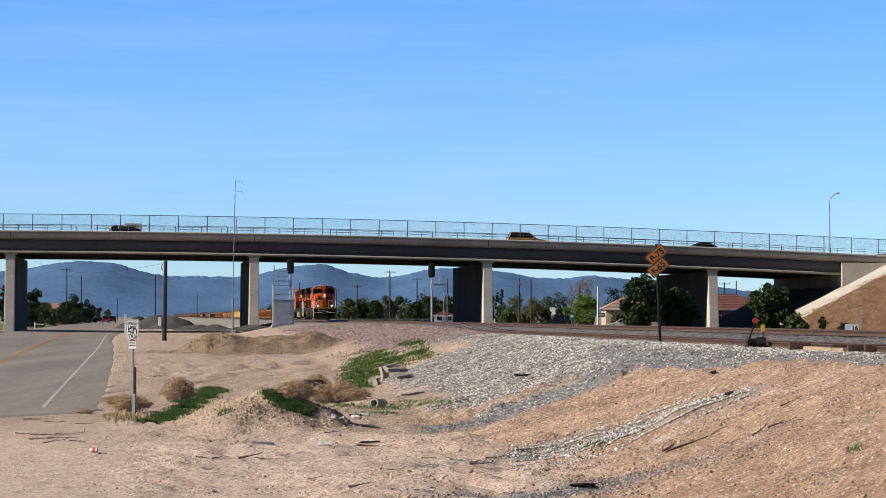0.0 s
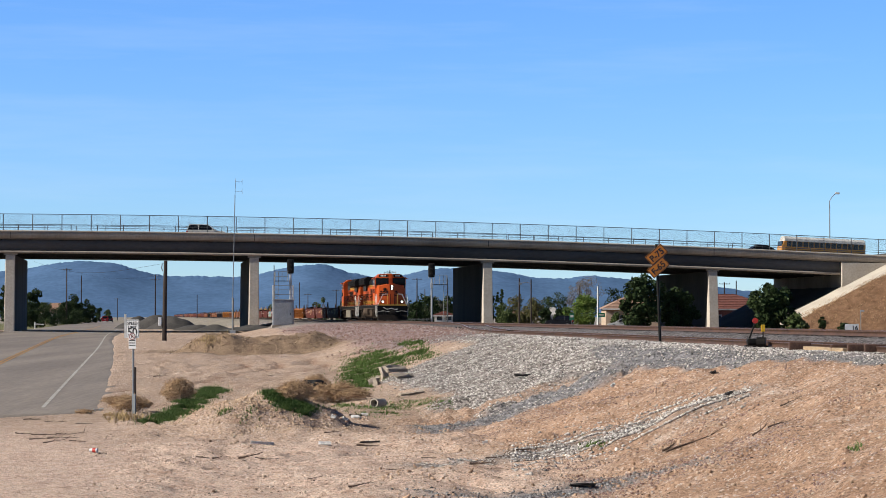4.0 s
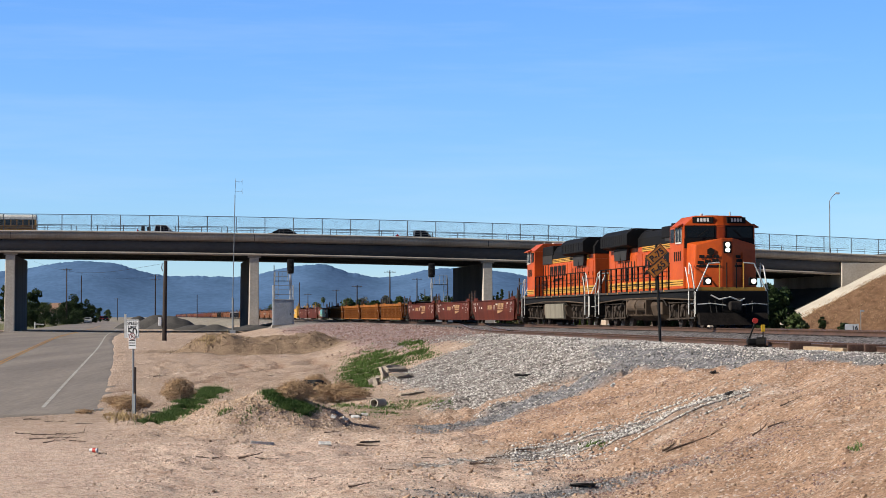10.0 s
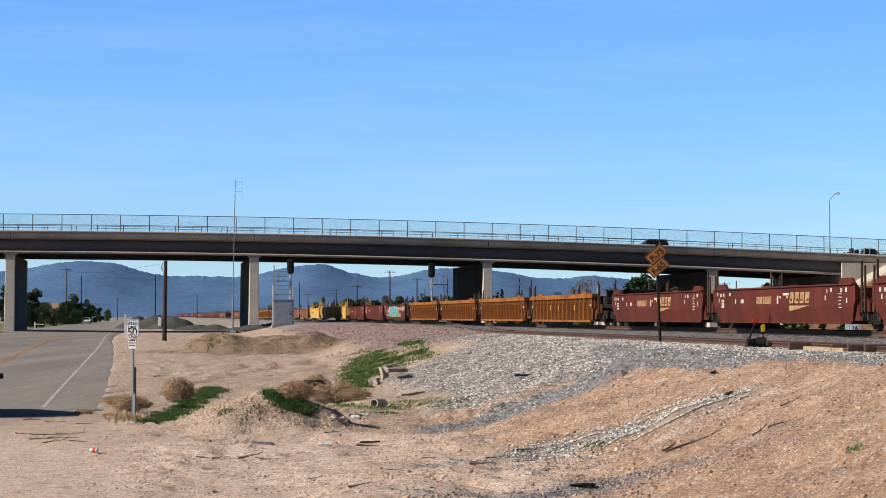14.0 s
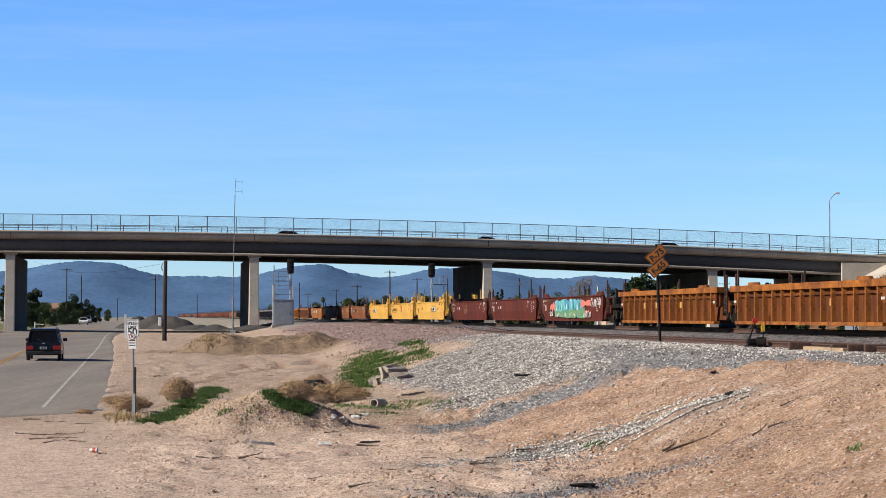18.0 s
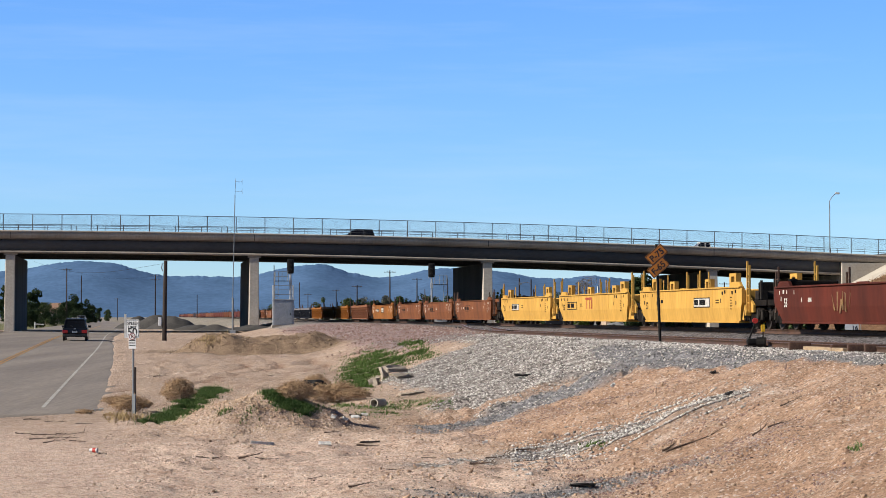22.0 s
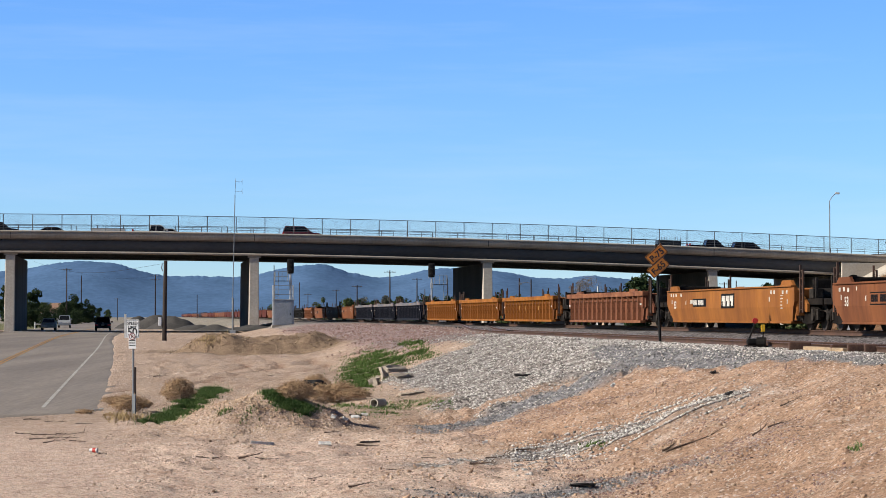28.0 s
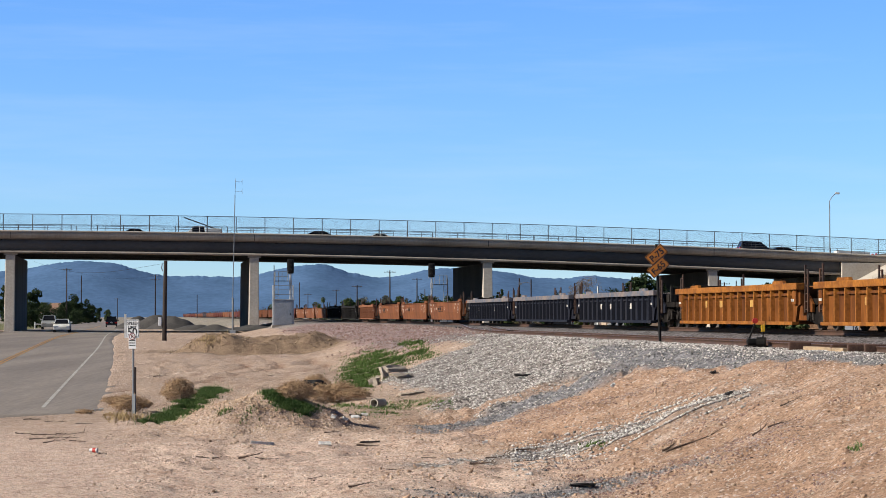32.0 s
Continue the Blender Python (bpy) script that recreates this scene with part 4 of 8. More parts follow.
def signal_mast(x, y, z, top, label, side=1):
    """A railway colour-light signal: mast, black head with hoods, platform, ladder and base."""
    S = tagged(ground_empty("railway_signal", pose(x, y, 0)), label, "railway signal")
    part("base", box(-0.35, 0.35, -0.35, 0.35, z - 0.2, z + 0.25, bev=0.03), concrete, S)
    part("mast", rod((0, 0, z + 0.25), (0, 0, top - 0.6), 0.11, seg=10), signal_silver, S)
    head = part("head", box(-0.38, 0.38, -0.22, 0.12, top - 1.1, top + 0.5, bev=0.18), black_steel, S, "black signal head")
    for k in range(3):
        part("hood", rod((0, -0.22, top + 0.3 - 0.5 * k), (0, -0.55, top + 0.27 - 0.5 * k), 0.14, seg=12), black_steel, head)
    part("finial", rod((-0.3, 0, top - 1.2), (-0.3, 0, top + 0.4), 0.05), signal_silver, S)
    part("bracket", box(-0.16, 0.16, -0.16, 0.16, top - 2.3, top - 1.7, bev=0.03), signal_silver, S)
    part("platform", box(*sorted((0.1 * side, 1.7 * side)), -0.4, 0.4, top - 1.95, top - 1.88), black_steel, S)
    bm = bmesh.new()
    for a in (0.3, 0.9, 1.65):
        rod((a * side, -0.38, top - 1.88), (a * side, -0.38, top - 0.8), 0.025, bm, 5)
    for zz in (1.4, 0.85):
        rod((0.2 * side, -0.38, top - zz), (1.68 * side, -0.38, top - zz), 0.025, bm, 5)
    part("platform_rail", bm, galvanised, S)
    bm = bmesh.new()
    for a in (1.35, 1.75):
        rod((a * side, 0, z), (a * side, 0, top - 0.9), 0.03, bm, 5)
    for k in range(int((top - 1.9 - z) / 0.3)):
        rod((1.35 * side, 0, z + 0.3 + 0.3 * k), (1.75 * side, 0, z + 0.3 + 0.3 * k), 0.018, bm, 5)
    part("ladder", bm, galvanised, S)
    return S


signal_mast(-1.27, 253, gz(-1.27, 253), 8.54, "silver railway signal mast with black head and platform")
signal_mast(-16.8, 249, gz(-16.8, 249), 8.89, "silver railway signal mast behind the equipment cabinet", -1)
cab = tagged(ground_empty("equipment_cabinet", pose(-17.28, 245, gz(-17.28, 245), 0, 0, 7)), "grey metal trackside equipment cabinet with roof railing", "cabinet")
part("plinth", box(-1.25, 1.25, -0.2, 1.9, -0.3, 0.12), concrete, cab)
part("body", box(-1.12, 1.12, 0, 1.7, 0.12, 2.82, bev=0.03), cabinet_grey, cab)
part("roof", box(-1.2, 1.2, -0.08, 1.78, 2.823, 2.93, bev=0.03), cabinet_grey, cab)
part("door", box(-0.95, 0.95, -0.03, -0.003, 0.25, 2.7, bev=0.01), cabinet_grey, cab)
part("handle", box(0.7, 0.76, -0.08, -0.033, 1.2, 1.45), black_steel, cab)
for a, b in ((-1.1, 0.05), (1.05, 0.05), (-1.1, 1.65), (1.05, 1.65)):
    part("rail_post", rod((a, b, 2.93), (a, b, 4.45), 0.05, seg=6), signal_silver, cab)
for zz in (3.45, 3.95, 4.4):
    part("railing", rod((-1.1, 0.05, zz), (1.05, 0.05, zz), 0.03, seg=5), galvanised, cab)
ant = tagged(ground_empty("radio_antenna", pose(-23.25, 250, 0)), "tall thin grey radio mast with folded dipoles", "antenna mast")
az0 = gz(-23.25, 250)
part("base_post", rod((0, 0, az0 - 0.3), (0, 0, 5.16), 0.11, seg=8), galvanised, ant)
part("base_box", box(-0.3, 0.35, -0.2, 0.2, az0 - 0.1, az0 + 0.35, bev=0.03), cabinet_grey, ant)
part("mast", rod((0, 0, 5.16), (0.22, 0, 16.54), 0.045, seg=6), galvanised, ant)
part("whip", rod((0.22, 0, 16.54), (0.3, 0, 18.35), 0.025, seg=5), galvanised, ant)
for v in (0.0, 1.05):
    zz = 17.98 - v
    part("dipole", tube([(0.28, 0, zz), (1.0, 0, zz), (1.0, 0, zz - 0.3), (1.0, 0, zz + 0.3)], 0.02, seg=5), galvanised, ant)
# old wooden pole with a white box
px, pyy = -22.75, 185.0
pole = tagged(ground_empty("wooden_pole", pose(px, pyy, 0)), "dark weathered wooden pole standing in the dirt", "pole")
part("shaft", rod((-0.06, 0, gz(px, pyy) - 0.4), (0.04, 0, 7.63), 0.20, seg=10, r2=0.15), timber_dark, pole)
part("box", box(-0.52, -0.26, -0.2, 0.1, 2.31, 3.01, bev=0.02), sign_white, pole, "white meter box")
part("bracket", tube([(-0.2, -0.1, 6.80), (-0.28, -0.1, 7.08), (-0.22, -0.1, 7.40)], 0.04), galvanised, pole)


def text_ob(text, size, material, parent, m, label=""):
    ob = part("lettering", text_mesh(text, size, material, 0.002), None, parent, label)
    ob.matrix_basis = m
    return ob


# speed limit sign
sx, sy = -9.88, 72.0
s0 = gz(sx, sy)
sgn = tagged(ground_empty("speed_limit_sign", pose(sx, sy, s0, 0, 0, -20)), "white speed limit fifty sign on a thin steel post", "road sign")
part("post", rod((0.02, 0.03, -0.3), (0, 0.03, 2.99 - s0), 0.032, seg=8), galvanised, sgn)
part("post_sleeve", box(-0.02, 0.1, 0.0, 0.06, -0.2, 0.62, bev=0.01), galvanised, sgn)
zt, zb = 2.99 - s0, 2.42 - s0
face = part("panel", box(-0.235, 0.235, -0.02, -0.004, zb, zt, bev=0.004), sign_white, sgn, "white speed limit panel")
bm = bmesh.new()
for a0, a1, c0, c1 in ((-0.22, 0.22, zt - 0.03, zt - 0.02), (-0.22, 0.22, zb + 0.02, zb + 0.03), (-0.22, -0.21, zb + 0.02, zt - 0.02), (0.21, 0.22, zb + 0.02, zt - 0.02)):
    box(a0, a1, -0.0235, -0.0215, c0, c1, bm)
part("border", bm, sign_black, face)
up = Euler((math.pi / 2, 0, 0)).to_matrix().to_4x4()
text_ob("SPEED", 0.135, sign_black, sgn, Matrix.Translation((0, -0.026, zt - 0.155)) @ up)
text_ob("LIMIT", 0.135, sign_black, sgn, Matrix.Translation((0, -0.026, zt - 0.285)) @ up)
text_ob("50", 0.35, sign_black, sgn, Matrix.Translation((0, -0.026, zb + 0.065)) @ up)
p2 = part("plaque", box(-0.12, 0.14, -0.045, -0.03, 2.07 - s0, 2.57 - s0, bev=0.004), sign_white, sgn, "white no-parking plaque")
zc = 2.46 - s0
bm = bmesh.new()
for k in range(20):
    a, b = 2 * math.pi * k / 20, 2 * math.pi * (k + 1) / 20
    rod((0.01 + 0.10 * math.cos(a), -0.05, zc + 0.10 * math.sin(a)), (0.01 + 0.10 * math.cos(b), -0.05, zc + 0.10 * math.sin(b)), 0.012, bm, 5)
rod((0.01 - 0.075, -0.05, zc + 0.075), (0.01 + 0.075, -0.05, zc - 0.075), 0.012, bm, 5)
part("ring", bm, mat("ring_red", (0.20, 0.02, 0.02), (0.15, 0.015, 0.015), 0.5, bump=0), p2)
text_ob("P", 0.16, sign_black, sgn, Matrix.Translation((0.01, -0.048, zc - 0.055)) @ up)
for k in range(3):
    part("lettering", box(-0.10, 0.12, -0.049, -0.046, 2.16 - s0 + 0.075 * k, 2.16 - s0 + 0.03 + 0.075 * k), sign_black, sgn)
st = tagged(ground_empty("marker_stake", pose(-10.63, 78, gz(-10.63, 78))), "dark brown wooden marker stake", "stake")
part("stake", box(-0.055, 0.055, -0.03, 0.03, -0.3, 1.35 - gz(-10.63, 78), bev=0.01), timber_dark, st)

# railway speed boards, tilted on a dark post
bx, by = 7.68, 80.0
bz = gz(bx, by)
brd = tagged(ground_empty("railway_speed_board", pose(bx, by, 0)), "two tilted orange railway speed boards on a dark post", "railway sign")
part("post", rod((0.02, 0.05, bz - 0.4), (-0.12, 0.05, 5.66), 0.05, seg=8), black_steel, brd)
for (u, v), text in (((1162, 451), "P-75"), ((1165, 474), "F-65")):
    m = Matrix.Translation(((u - 1168) * 0.02, -0.02, 3.1 + (560 - v) * 0.02)) @ Matrix.Rotation(radians(-41), 4, "Y")
    pl = part("board", box(-0.37, 0.37, -0.012, 0.0, -0.20, 0.20, bev=0.004), sign_orange, brd, "weathered orange board with black figures")
    pl.matrix_basis = m
    bmr = bmesh.new()
    for a0, a1, c0, c1 in ((-0.36, 0.36, 0.17, 0.19), (-0.36, 0.36, -0.19, -0.17), (-0.36, -0.34, -0.19, 0.19), (0.34, 0.36, -0.19, 0.19)):
        box(a0, a1, -0.0155, -0.0135, c0, c1, bmr)
    part("border", bmr, sign_black, pl)
    tx = part("lettering", text_mesh(text, 0.31, sign_black, 0.002), None, pl)
    tx.matrix_basis = Matrix.Translation((0, -0.017, -0.11)) @ up

# switch stand with red target and yellow tag
wx, wy = 9.21, 66.5
wz = gz(wx, wy)
sw = tagged(ground_empty("switch_stand", pose(wx, wy, wz)), "black track switch stand with red target and yellow tag", "switch stand")
part("base", box(-0.33, 0.33, -0.2, 0.2, -0.1, 0.10, bev=0.02), black_steel, sw)
part("housing", box(-0.28, 0.26, -0.16, 0.16, 0.10, 0.30, bev=0.06), black_steel, sw)
bm = rod((0.0, -0.1, 0.18), (0.26, -0.16, 0.18), 0.16, seg=14)
part("weight", bm, black_steel, sw)
part("lever", rod((-0.22, 0, 0.25), (-0.02, 0, 0.80), 0.025, seg=6), black_steel, sw)
part("target", rod((-0.03, -0.03, 0.82), (-0.03, 0.03, 0.82), 0.085, seg=12), red_paint, sw, "red round target")
part("rod", rod((0.2, 0, 0.2), (0.2, 0, 0.55), 0.02, seg=6), black_steel, sw)
part("tag", box(0.14, 0.26, -0.02, 0.02, 0.50, 0.70, bev=0.01), yellow_paint, sw, "yellow tag plate")
# switch machine further along, a small white marker and ties
mm = tagged(ground_empty("switch_machine", pose(3.26, 122, near_z(122.0) - 0.22)), "low black switch machine beside the siding rail", "switch machine")
part("case", box(-0.45, 0.2, -0.25, 0.25, -0.12, 0.16, bev=0.05), black_steel, mm)
part("motor", rod((0.2, 0, 0.05), (0.55, 0, 0.05), 0.16, seg=12), black_steel, mm)
mk = tagged(ground_empty("white_marker", pose(7.07, 104, gz(7.07, 104))), "small white-painted stone marker by the rails", "marker")
part("block", box(-0.13, 0.13, -0.1, 0.1, -0.1, 0.16, bev=0.05), paint_white, mk)
dz = tagged(ground_empty("derail_block", pose(4.51, 112, near_z(112.0) - 0.2)), "small black derail block on the siding", "derail")
part("block", box(-0.4, 0.4, -0.15, 0.15, -0.1, 0.12, bev=0.04), black_steel, dz)
# timber edging of the grade crossing panel
tp = tagged(ground_empty("timber_plank", pose(10.02, 60.2, gz(10.02, 60.2) + 0.12, 0, 0, 96)), "sun-bleached yellowish timber plank beside the rails", "plank")
part("plank", box(-2.6, 2.6, -0.12, 0.12, -0.14, 0.02, bev=0.02), mat("bleached_timber", (0.46, 0.33, 0.20), (0.34, 0.24, 0.15), 0.85, big=2, fine=16, grain=0.25, stretch=(0.4, 3, 3)), tp)
for u, y in ((1415, 61.5), (1490, 58.7), (1520, 57.6), (1550, 56.8)):
    b = tagged(ground_empty("rail_tie_plate", pose((u - 784) * y / 4000, y, gz((u - 784) * y / 4000, y) + 0.1)), "rusty iron rail joint beside the siding", "rail joint", "rail joints")
    part("bar", box(-0.3, 0.3, -0.1, 0.1, -0.1, 0.12, bev=0.03), rail_steel, b)
# trackside number board beyond the rails
nb = tagged(ground_empty("number_board", pose(27.11, 150, gz(27.11, 150))), "white trackside board with black figures", "railway sign")
part("board", box(-0.45, 0.45, -0.03, 0, 2.12 - 1.3, 2.58 - 1.3), sign_white, nb)
nb.location.z = 1.3
tx = part("lettering", text_mesh("16", 0.42, sign_black, 0.002), None, nb)
tx.matrix_basis = Matrix.Translation((0.2, -0.036, 2.18 - 1.3)) @ up
part("post", rod((0, 0.03, -0.2), (0, 0.03, 2.58 - 1.3), 0.04), galvanised, nb)
ld = tagged(ground_empty("yard_lamp", pose(36.95, 200, 1.3)), "small grey lamp on a thin post by the embankment", "lamp post")
part("post", rod((0, 0, -0.2), (0, 0, 3.50 - 1.3), 0.03), galvanised, ld)
part("head", box(-0.05, 0.3, -0.08, 0.08, 3.50 - 1.3, 3.65 - 1.3, bev=0.02), signal_silver, ld)
# white lineside cabinet and low box beyond the tracks, seen below the cars
lb = tagged(ground_empty("low_white_box", pose(19.96, 165, 1.35)), "low white concrete box beyond the rails", "concrete box")
part("box", box(-1.0, 1.0, -0.4, 0.4, -0.1, 0.62, bev=0.03), concrete_light, lb)

# ---- rocks, gravel and clods ----
def scatter(name, xs, ys, sizes, material, flat=0.7, lift=0.25, label="", category=""):
    """Many small rough stones as one mesh."""
    base = bmesh.new()
    bmesh.ops.create_icosphere(base, subdivisions=1, radius=1)
    base.verts.ensure_lookup_table()
    V = np.array([v.co for v in base.verts])
    F = np.array([[v.index for v in f.verts] for f in base.faces])
    base.free()
    n = len(xs)
    jit = 1 + 0.45 * (rt.rand(n, len(V)) - 0.5)
    ang = rt.rand(n) * 2 * np.pi
    sc = sizes[:, None] * np.stack([0.75 + 0.6 * rt.rand(n), 0.65 + 0.5 * rt.rand(n), flat * (0.7 + 0.6 * rt.rand(n))], 1)
    P = V[None] * jit[:, :, None] * sc[:, None, :]
    c, s = np.cos(ang)[:, None], np.sin(ang)[:, None]
    tl = (rt.rand(n) - 0.5)[:, None] * 0.9
    X, Y, Z = P[..., 0] * c - P[..., 1] * s, P[..., 0] * s + P[..., 1] * c, P[..., 2]
    X, Z = X * np.cos(tl) - Z * np.sin(tl), X * np.sin(tl) + Z * np.cos(tl)
    z0 = ground_z(xs, ys)
    P = np.stack([X + xs[:, None], Y + ys[:, None], Z + (z0 + sizes * lift)[:, None]], -1).reshape(-1, 3)
    Q = (F[None] + (np.arange(n) * len(V))[:, None, None]).reshape(-1, 3)
    me = bpy.data.meshes.new(name)
    me.vertices.add(len(P))
    me.vertices.foreach_set("co", P.astype(np.float32).ravel())
    me.loops.add(Q.size)
    me.loops.foreach_set("vertex_index", Q.astype(np.int32).ravel())
    me.polygons.add(len(Q))
    me.polygons.foreach_set("loop_start", (np.arange(len(Q)) * 3).astype(np.int32))
    me.update(calc_edges=True)
    me.materials.append(material)
    return tagged(new(name, me), label, category, kind="stuff")


def island_mat(name, cols, rough=0.9):
    """Each loose stone takes one of the colours by chance."""
    m = bpy.data.materials.new(name)
    m.use_nodes = True
    n, l = m.node_tree.nodes, m.node_tree.links
    p = n["Principled BSDF"]
    g = n.new("ShaderNodeNewGeometry")
    r = n.new("ShaderNodeValToRGB")
    r.color_ramp.interpolation = "LINEAR"
    while len(r.color_ramp.elements) < len(cols):
        r.color_ramp.elements.new(0.5)
    for k, c in enumerate(cols):
        r.color_ramp.elements[k].position = k / (len(cols) - 1)
        r.color_ramp.elements[k].color = (*[0.68 * q for q in c], 1)
    l.new(g.outputs["Random Per Island"], r.inputs[0])
    nz = n.new("ShaderNodeTexNoise")
    nz.inputs["Scale"].default_value = 30
    mr = n.new("ShaderNodeMapRange")
    mr.inputs[3].default_value, mr.inputs[4].default_value = 0.7, 1.3
    l.new(nz.outputs[0], mr.inputs[0])
    vm = n.new("ShaderNodeVectorMath")
    vm.operation = "SCALE"
    l.new(r.outputs[0], vm.inputs[0])
    l.new(mr.outputs[0], vm.inputs[3])
    l.new(vm.outputs[0], p.inputs["Base Color"])
    p.inputs["Roughness"].default_value = rough
    p.inputs["Specular IOR Level"].default_value = 0.2
    return m


def sample(n, y0, y1, keep, power=1.6, w0=-2.0, w1=24.0):
    """Places on the ground between y0 and y1, denser where near, kept by a share."""
    ys = (y0 ** (1 - power) + rt.rand(n) * (y1 ** (1 - power) - y0 ** (1 - power))) ** (1 / (1 - power))
    ws = w0 + rt.rand(n) * (w1 - w0)
    xs = track_x(ys) - ws
    ok = (np.abs(xs) < ys * 0.205) & (rt.rand(n) < keep(xs, ys))
    return xs[ok], ys[ok]


white_stone = island_mat("ballast_stone", [(0.11, 0.10, 0.097), (0.54, 0.49, 0.44), (0.78, 0.73, 0.68), (0.28, 0.25, 0.23), (0.96, 0.91, 0.84), (0.20, 0.18, 0.17), (0.54, 0.47, 0.42)])
grey_stone = island_mat("grey_gravel", [(0.07, 0.068, 0.066), (0.28, 0.27, 0.26), (0.42, 0.405, 0.39), (0.15, 0.145, 0.14)])
red_stone = island_mat("red_ballast", [(0.17, 0.09, 0.075), (0.40, 0.27, 0.235), (0.28, 0.16, 0.135), (0.56, 0.47, 0.42), (0.20, 0.13, 0.11)])
clod = island_mat("dirt_clod", [(0.48, 0.34, 0.23), (0.62, 0.47, 0.34), (0.24, 0.15, 0.10), (0.74, 0.63, 0.51), (0.36, 0.24, 0.16)])
xs, ys = sample(150000, 44, 118, lambda x, y: stone_share(x, y) * (1 - 0.75 * fine_share(x, y)) * (1 - red_share(x, y)), 1.4, 2.5, 17.5)
scatter("ballast", xs, ys, (0.016 + 0.032 * rt.rand(len(xs)) ** 1.6) * (0.62 + 0.38 * step(54, 66, ys)), white_stone, label="pale crushed rock ballast on the embankment", category="ballast")
xs, ys = sample(70000, 34, 85, lambda x, y: fine_share(x, y), 1.2, 5, 19)
scatter("gravel", xs, ys, 0.013 + 0.026 * rt.rand(len(xs)) ** 2, grey_stone, label="grey fine gravel on the bank", category="gravel")
xs, ys = sample(26000, 100, 215, lambda x, y: red_share(x, y), 1.1, 2, 14)
scatter("red_ballast", xs, ys, 0.028 + 0.045 * rt.rand(len(xs)) ** 2, red_stone, label="reddish crushed rock ballast", category="ballast")
xs, ys = sample(30000, 31, 110, lambda x, y: (1 - stone_share(x, y)) * (0.35 + 0.65 * step(-0.1, 0.6, value_noise(x, y, 2.2, 31))), 1.8, 7, 25)
scatter("dirt_clods", xs, ys, 0.006 + 0.042 * rt.rand(len(xs)) ** 10, clod, label="loose clods and pebbles on dirt", category="pebbles")
xs, ys = sample(9000, 31, 80, lambda x, y: (1 - stone_share(x, y)) * step(17, 13, track_x(y) - x) * step(-0.2, 0.5, value_noise(x, y, 2.6, 41)), 1.8, 6, 18)
scatter("scattered_stones", xs, ys, 0.009 + 0.026 * rt.rand(len(xs)) ** 4, clod, label="scattered pale stones on the dirt bank", category="pebbles")
# dark bits of bark and twig on the dirt
xs, ys = sample(14000, 31, 120, lambda x, y: (1 - stone_share(x, y)) * step(0.0, 0.5, value_noise(x * 0.6, y, 1.6, 71)), 1.7, 7, 25)
scatter("bark_debris", xs, ys, 0.008 + 0.03 * rt.rand(len(xs)) ** 4, island_mat("bark_debris", [(0.05, 0.032, 0.022), (0.14, 0.09, 0.06), (0.08, 0.05, 0.035)]), 0.35, 0.1, "dark bits of bark and twigs on dirt", "debris")
xs, ys = sample(26000, 38, 66, lambda x, y: (1 - stone_share(x, y)) * step(0.15, 0.5, value_noise(x * 0.5, y + 0.22 * x, 1.3, 43)), 1.5, 6.5, 15)
scatter("purple_gravel", xs, ys, 0.010 + 0.024 * rt.rand(len(xs)) ** 2, red_stone, label="reddish gravel strewn over the dirt bank", category="gravel")
xs, ys = sample(15000, 33, 80, lambda x, y: (1 - stone_share(x, y)) * step(0.0, 0.5, value_noise(x, y, 1.9, 44)), 1.6, 7, 19)
scatter("earth_clods", xs, ys, 0.014 + 0.042 * rt.rand(len(xs)) ** 4, island_mat("earth_clod", [(0.52, 0.34, 0.22), (0.66, 0.47, 0.33), (0.40, 0.24, 0.15), (0.70, 0.52, 0.38)]), 0.8, 0.2, "crumbled earth clods on the bank", "clods")
xs, ys = -12.2 + 5.6 * (2 * rt.rand(2600) - 1), 149 + 5.0 * (2 * rt.rand(2600) - 1)
scatter("mound_clods", xs, ys, 0.02 + 0.06 * rt.rand(2600) ** 4, island_mat("mound_clod", [(0.30, 0.20, 0.12), (0.42, 0.30, 0.19), (0.16, 0.10, 0.06), (0.50, 0.37, 0.25)]), label="brown earth lumps on the low mound", category="clods")
# rubble on the heap
hx, hy = -5.3 + 2.0 * rt.normal(size=4200) * 0.55, 64.3 + 1.5 * rt.normal(size=4200) * 0.55
scatter("heap_rubble", hx, hy, 0.009 + 0.034 * rt.rand(4200) ** 4, island_mat("heap_clod", [(0.62, 0.45, 0.30), (0.78, 0.59, 0.42), (0.46, 0.31, 0.20), (0.70, 0.51, 0.36)]), label="crumbly tan dirt rubble on the heap", category="rubble")

# ---- weeds, tumbleweeds and litter ----
grass_green = island_mat("grass_green", [(0.085, 0.16, 0.035), (0.13, 0.21, 0.05), (0.06, 0.11, 0.025), (0.20, 0.26, 0.08)])
grass_deep = island_mat("grass_deep", [(0.06, 0.12, 0.03), (0.10, 0.17, 0.045), (0.05, 0.09, 0.022), (0.15, 0.20, 0.06)])
grass_dry = island_mat("grass_dry", [(0.42, 0.30, 0.14), (0.52, 0.38, 0.19), (0.34, 0.24, 0.12)])
weed_brown = island_mat("weed_brown", [(0.44, 0.28, 0.15), (0.57, 0.38, 0.22), (0.26, 0.155, 0.085), (0.66, 0.47, 0.29)])


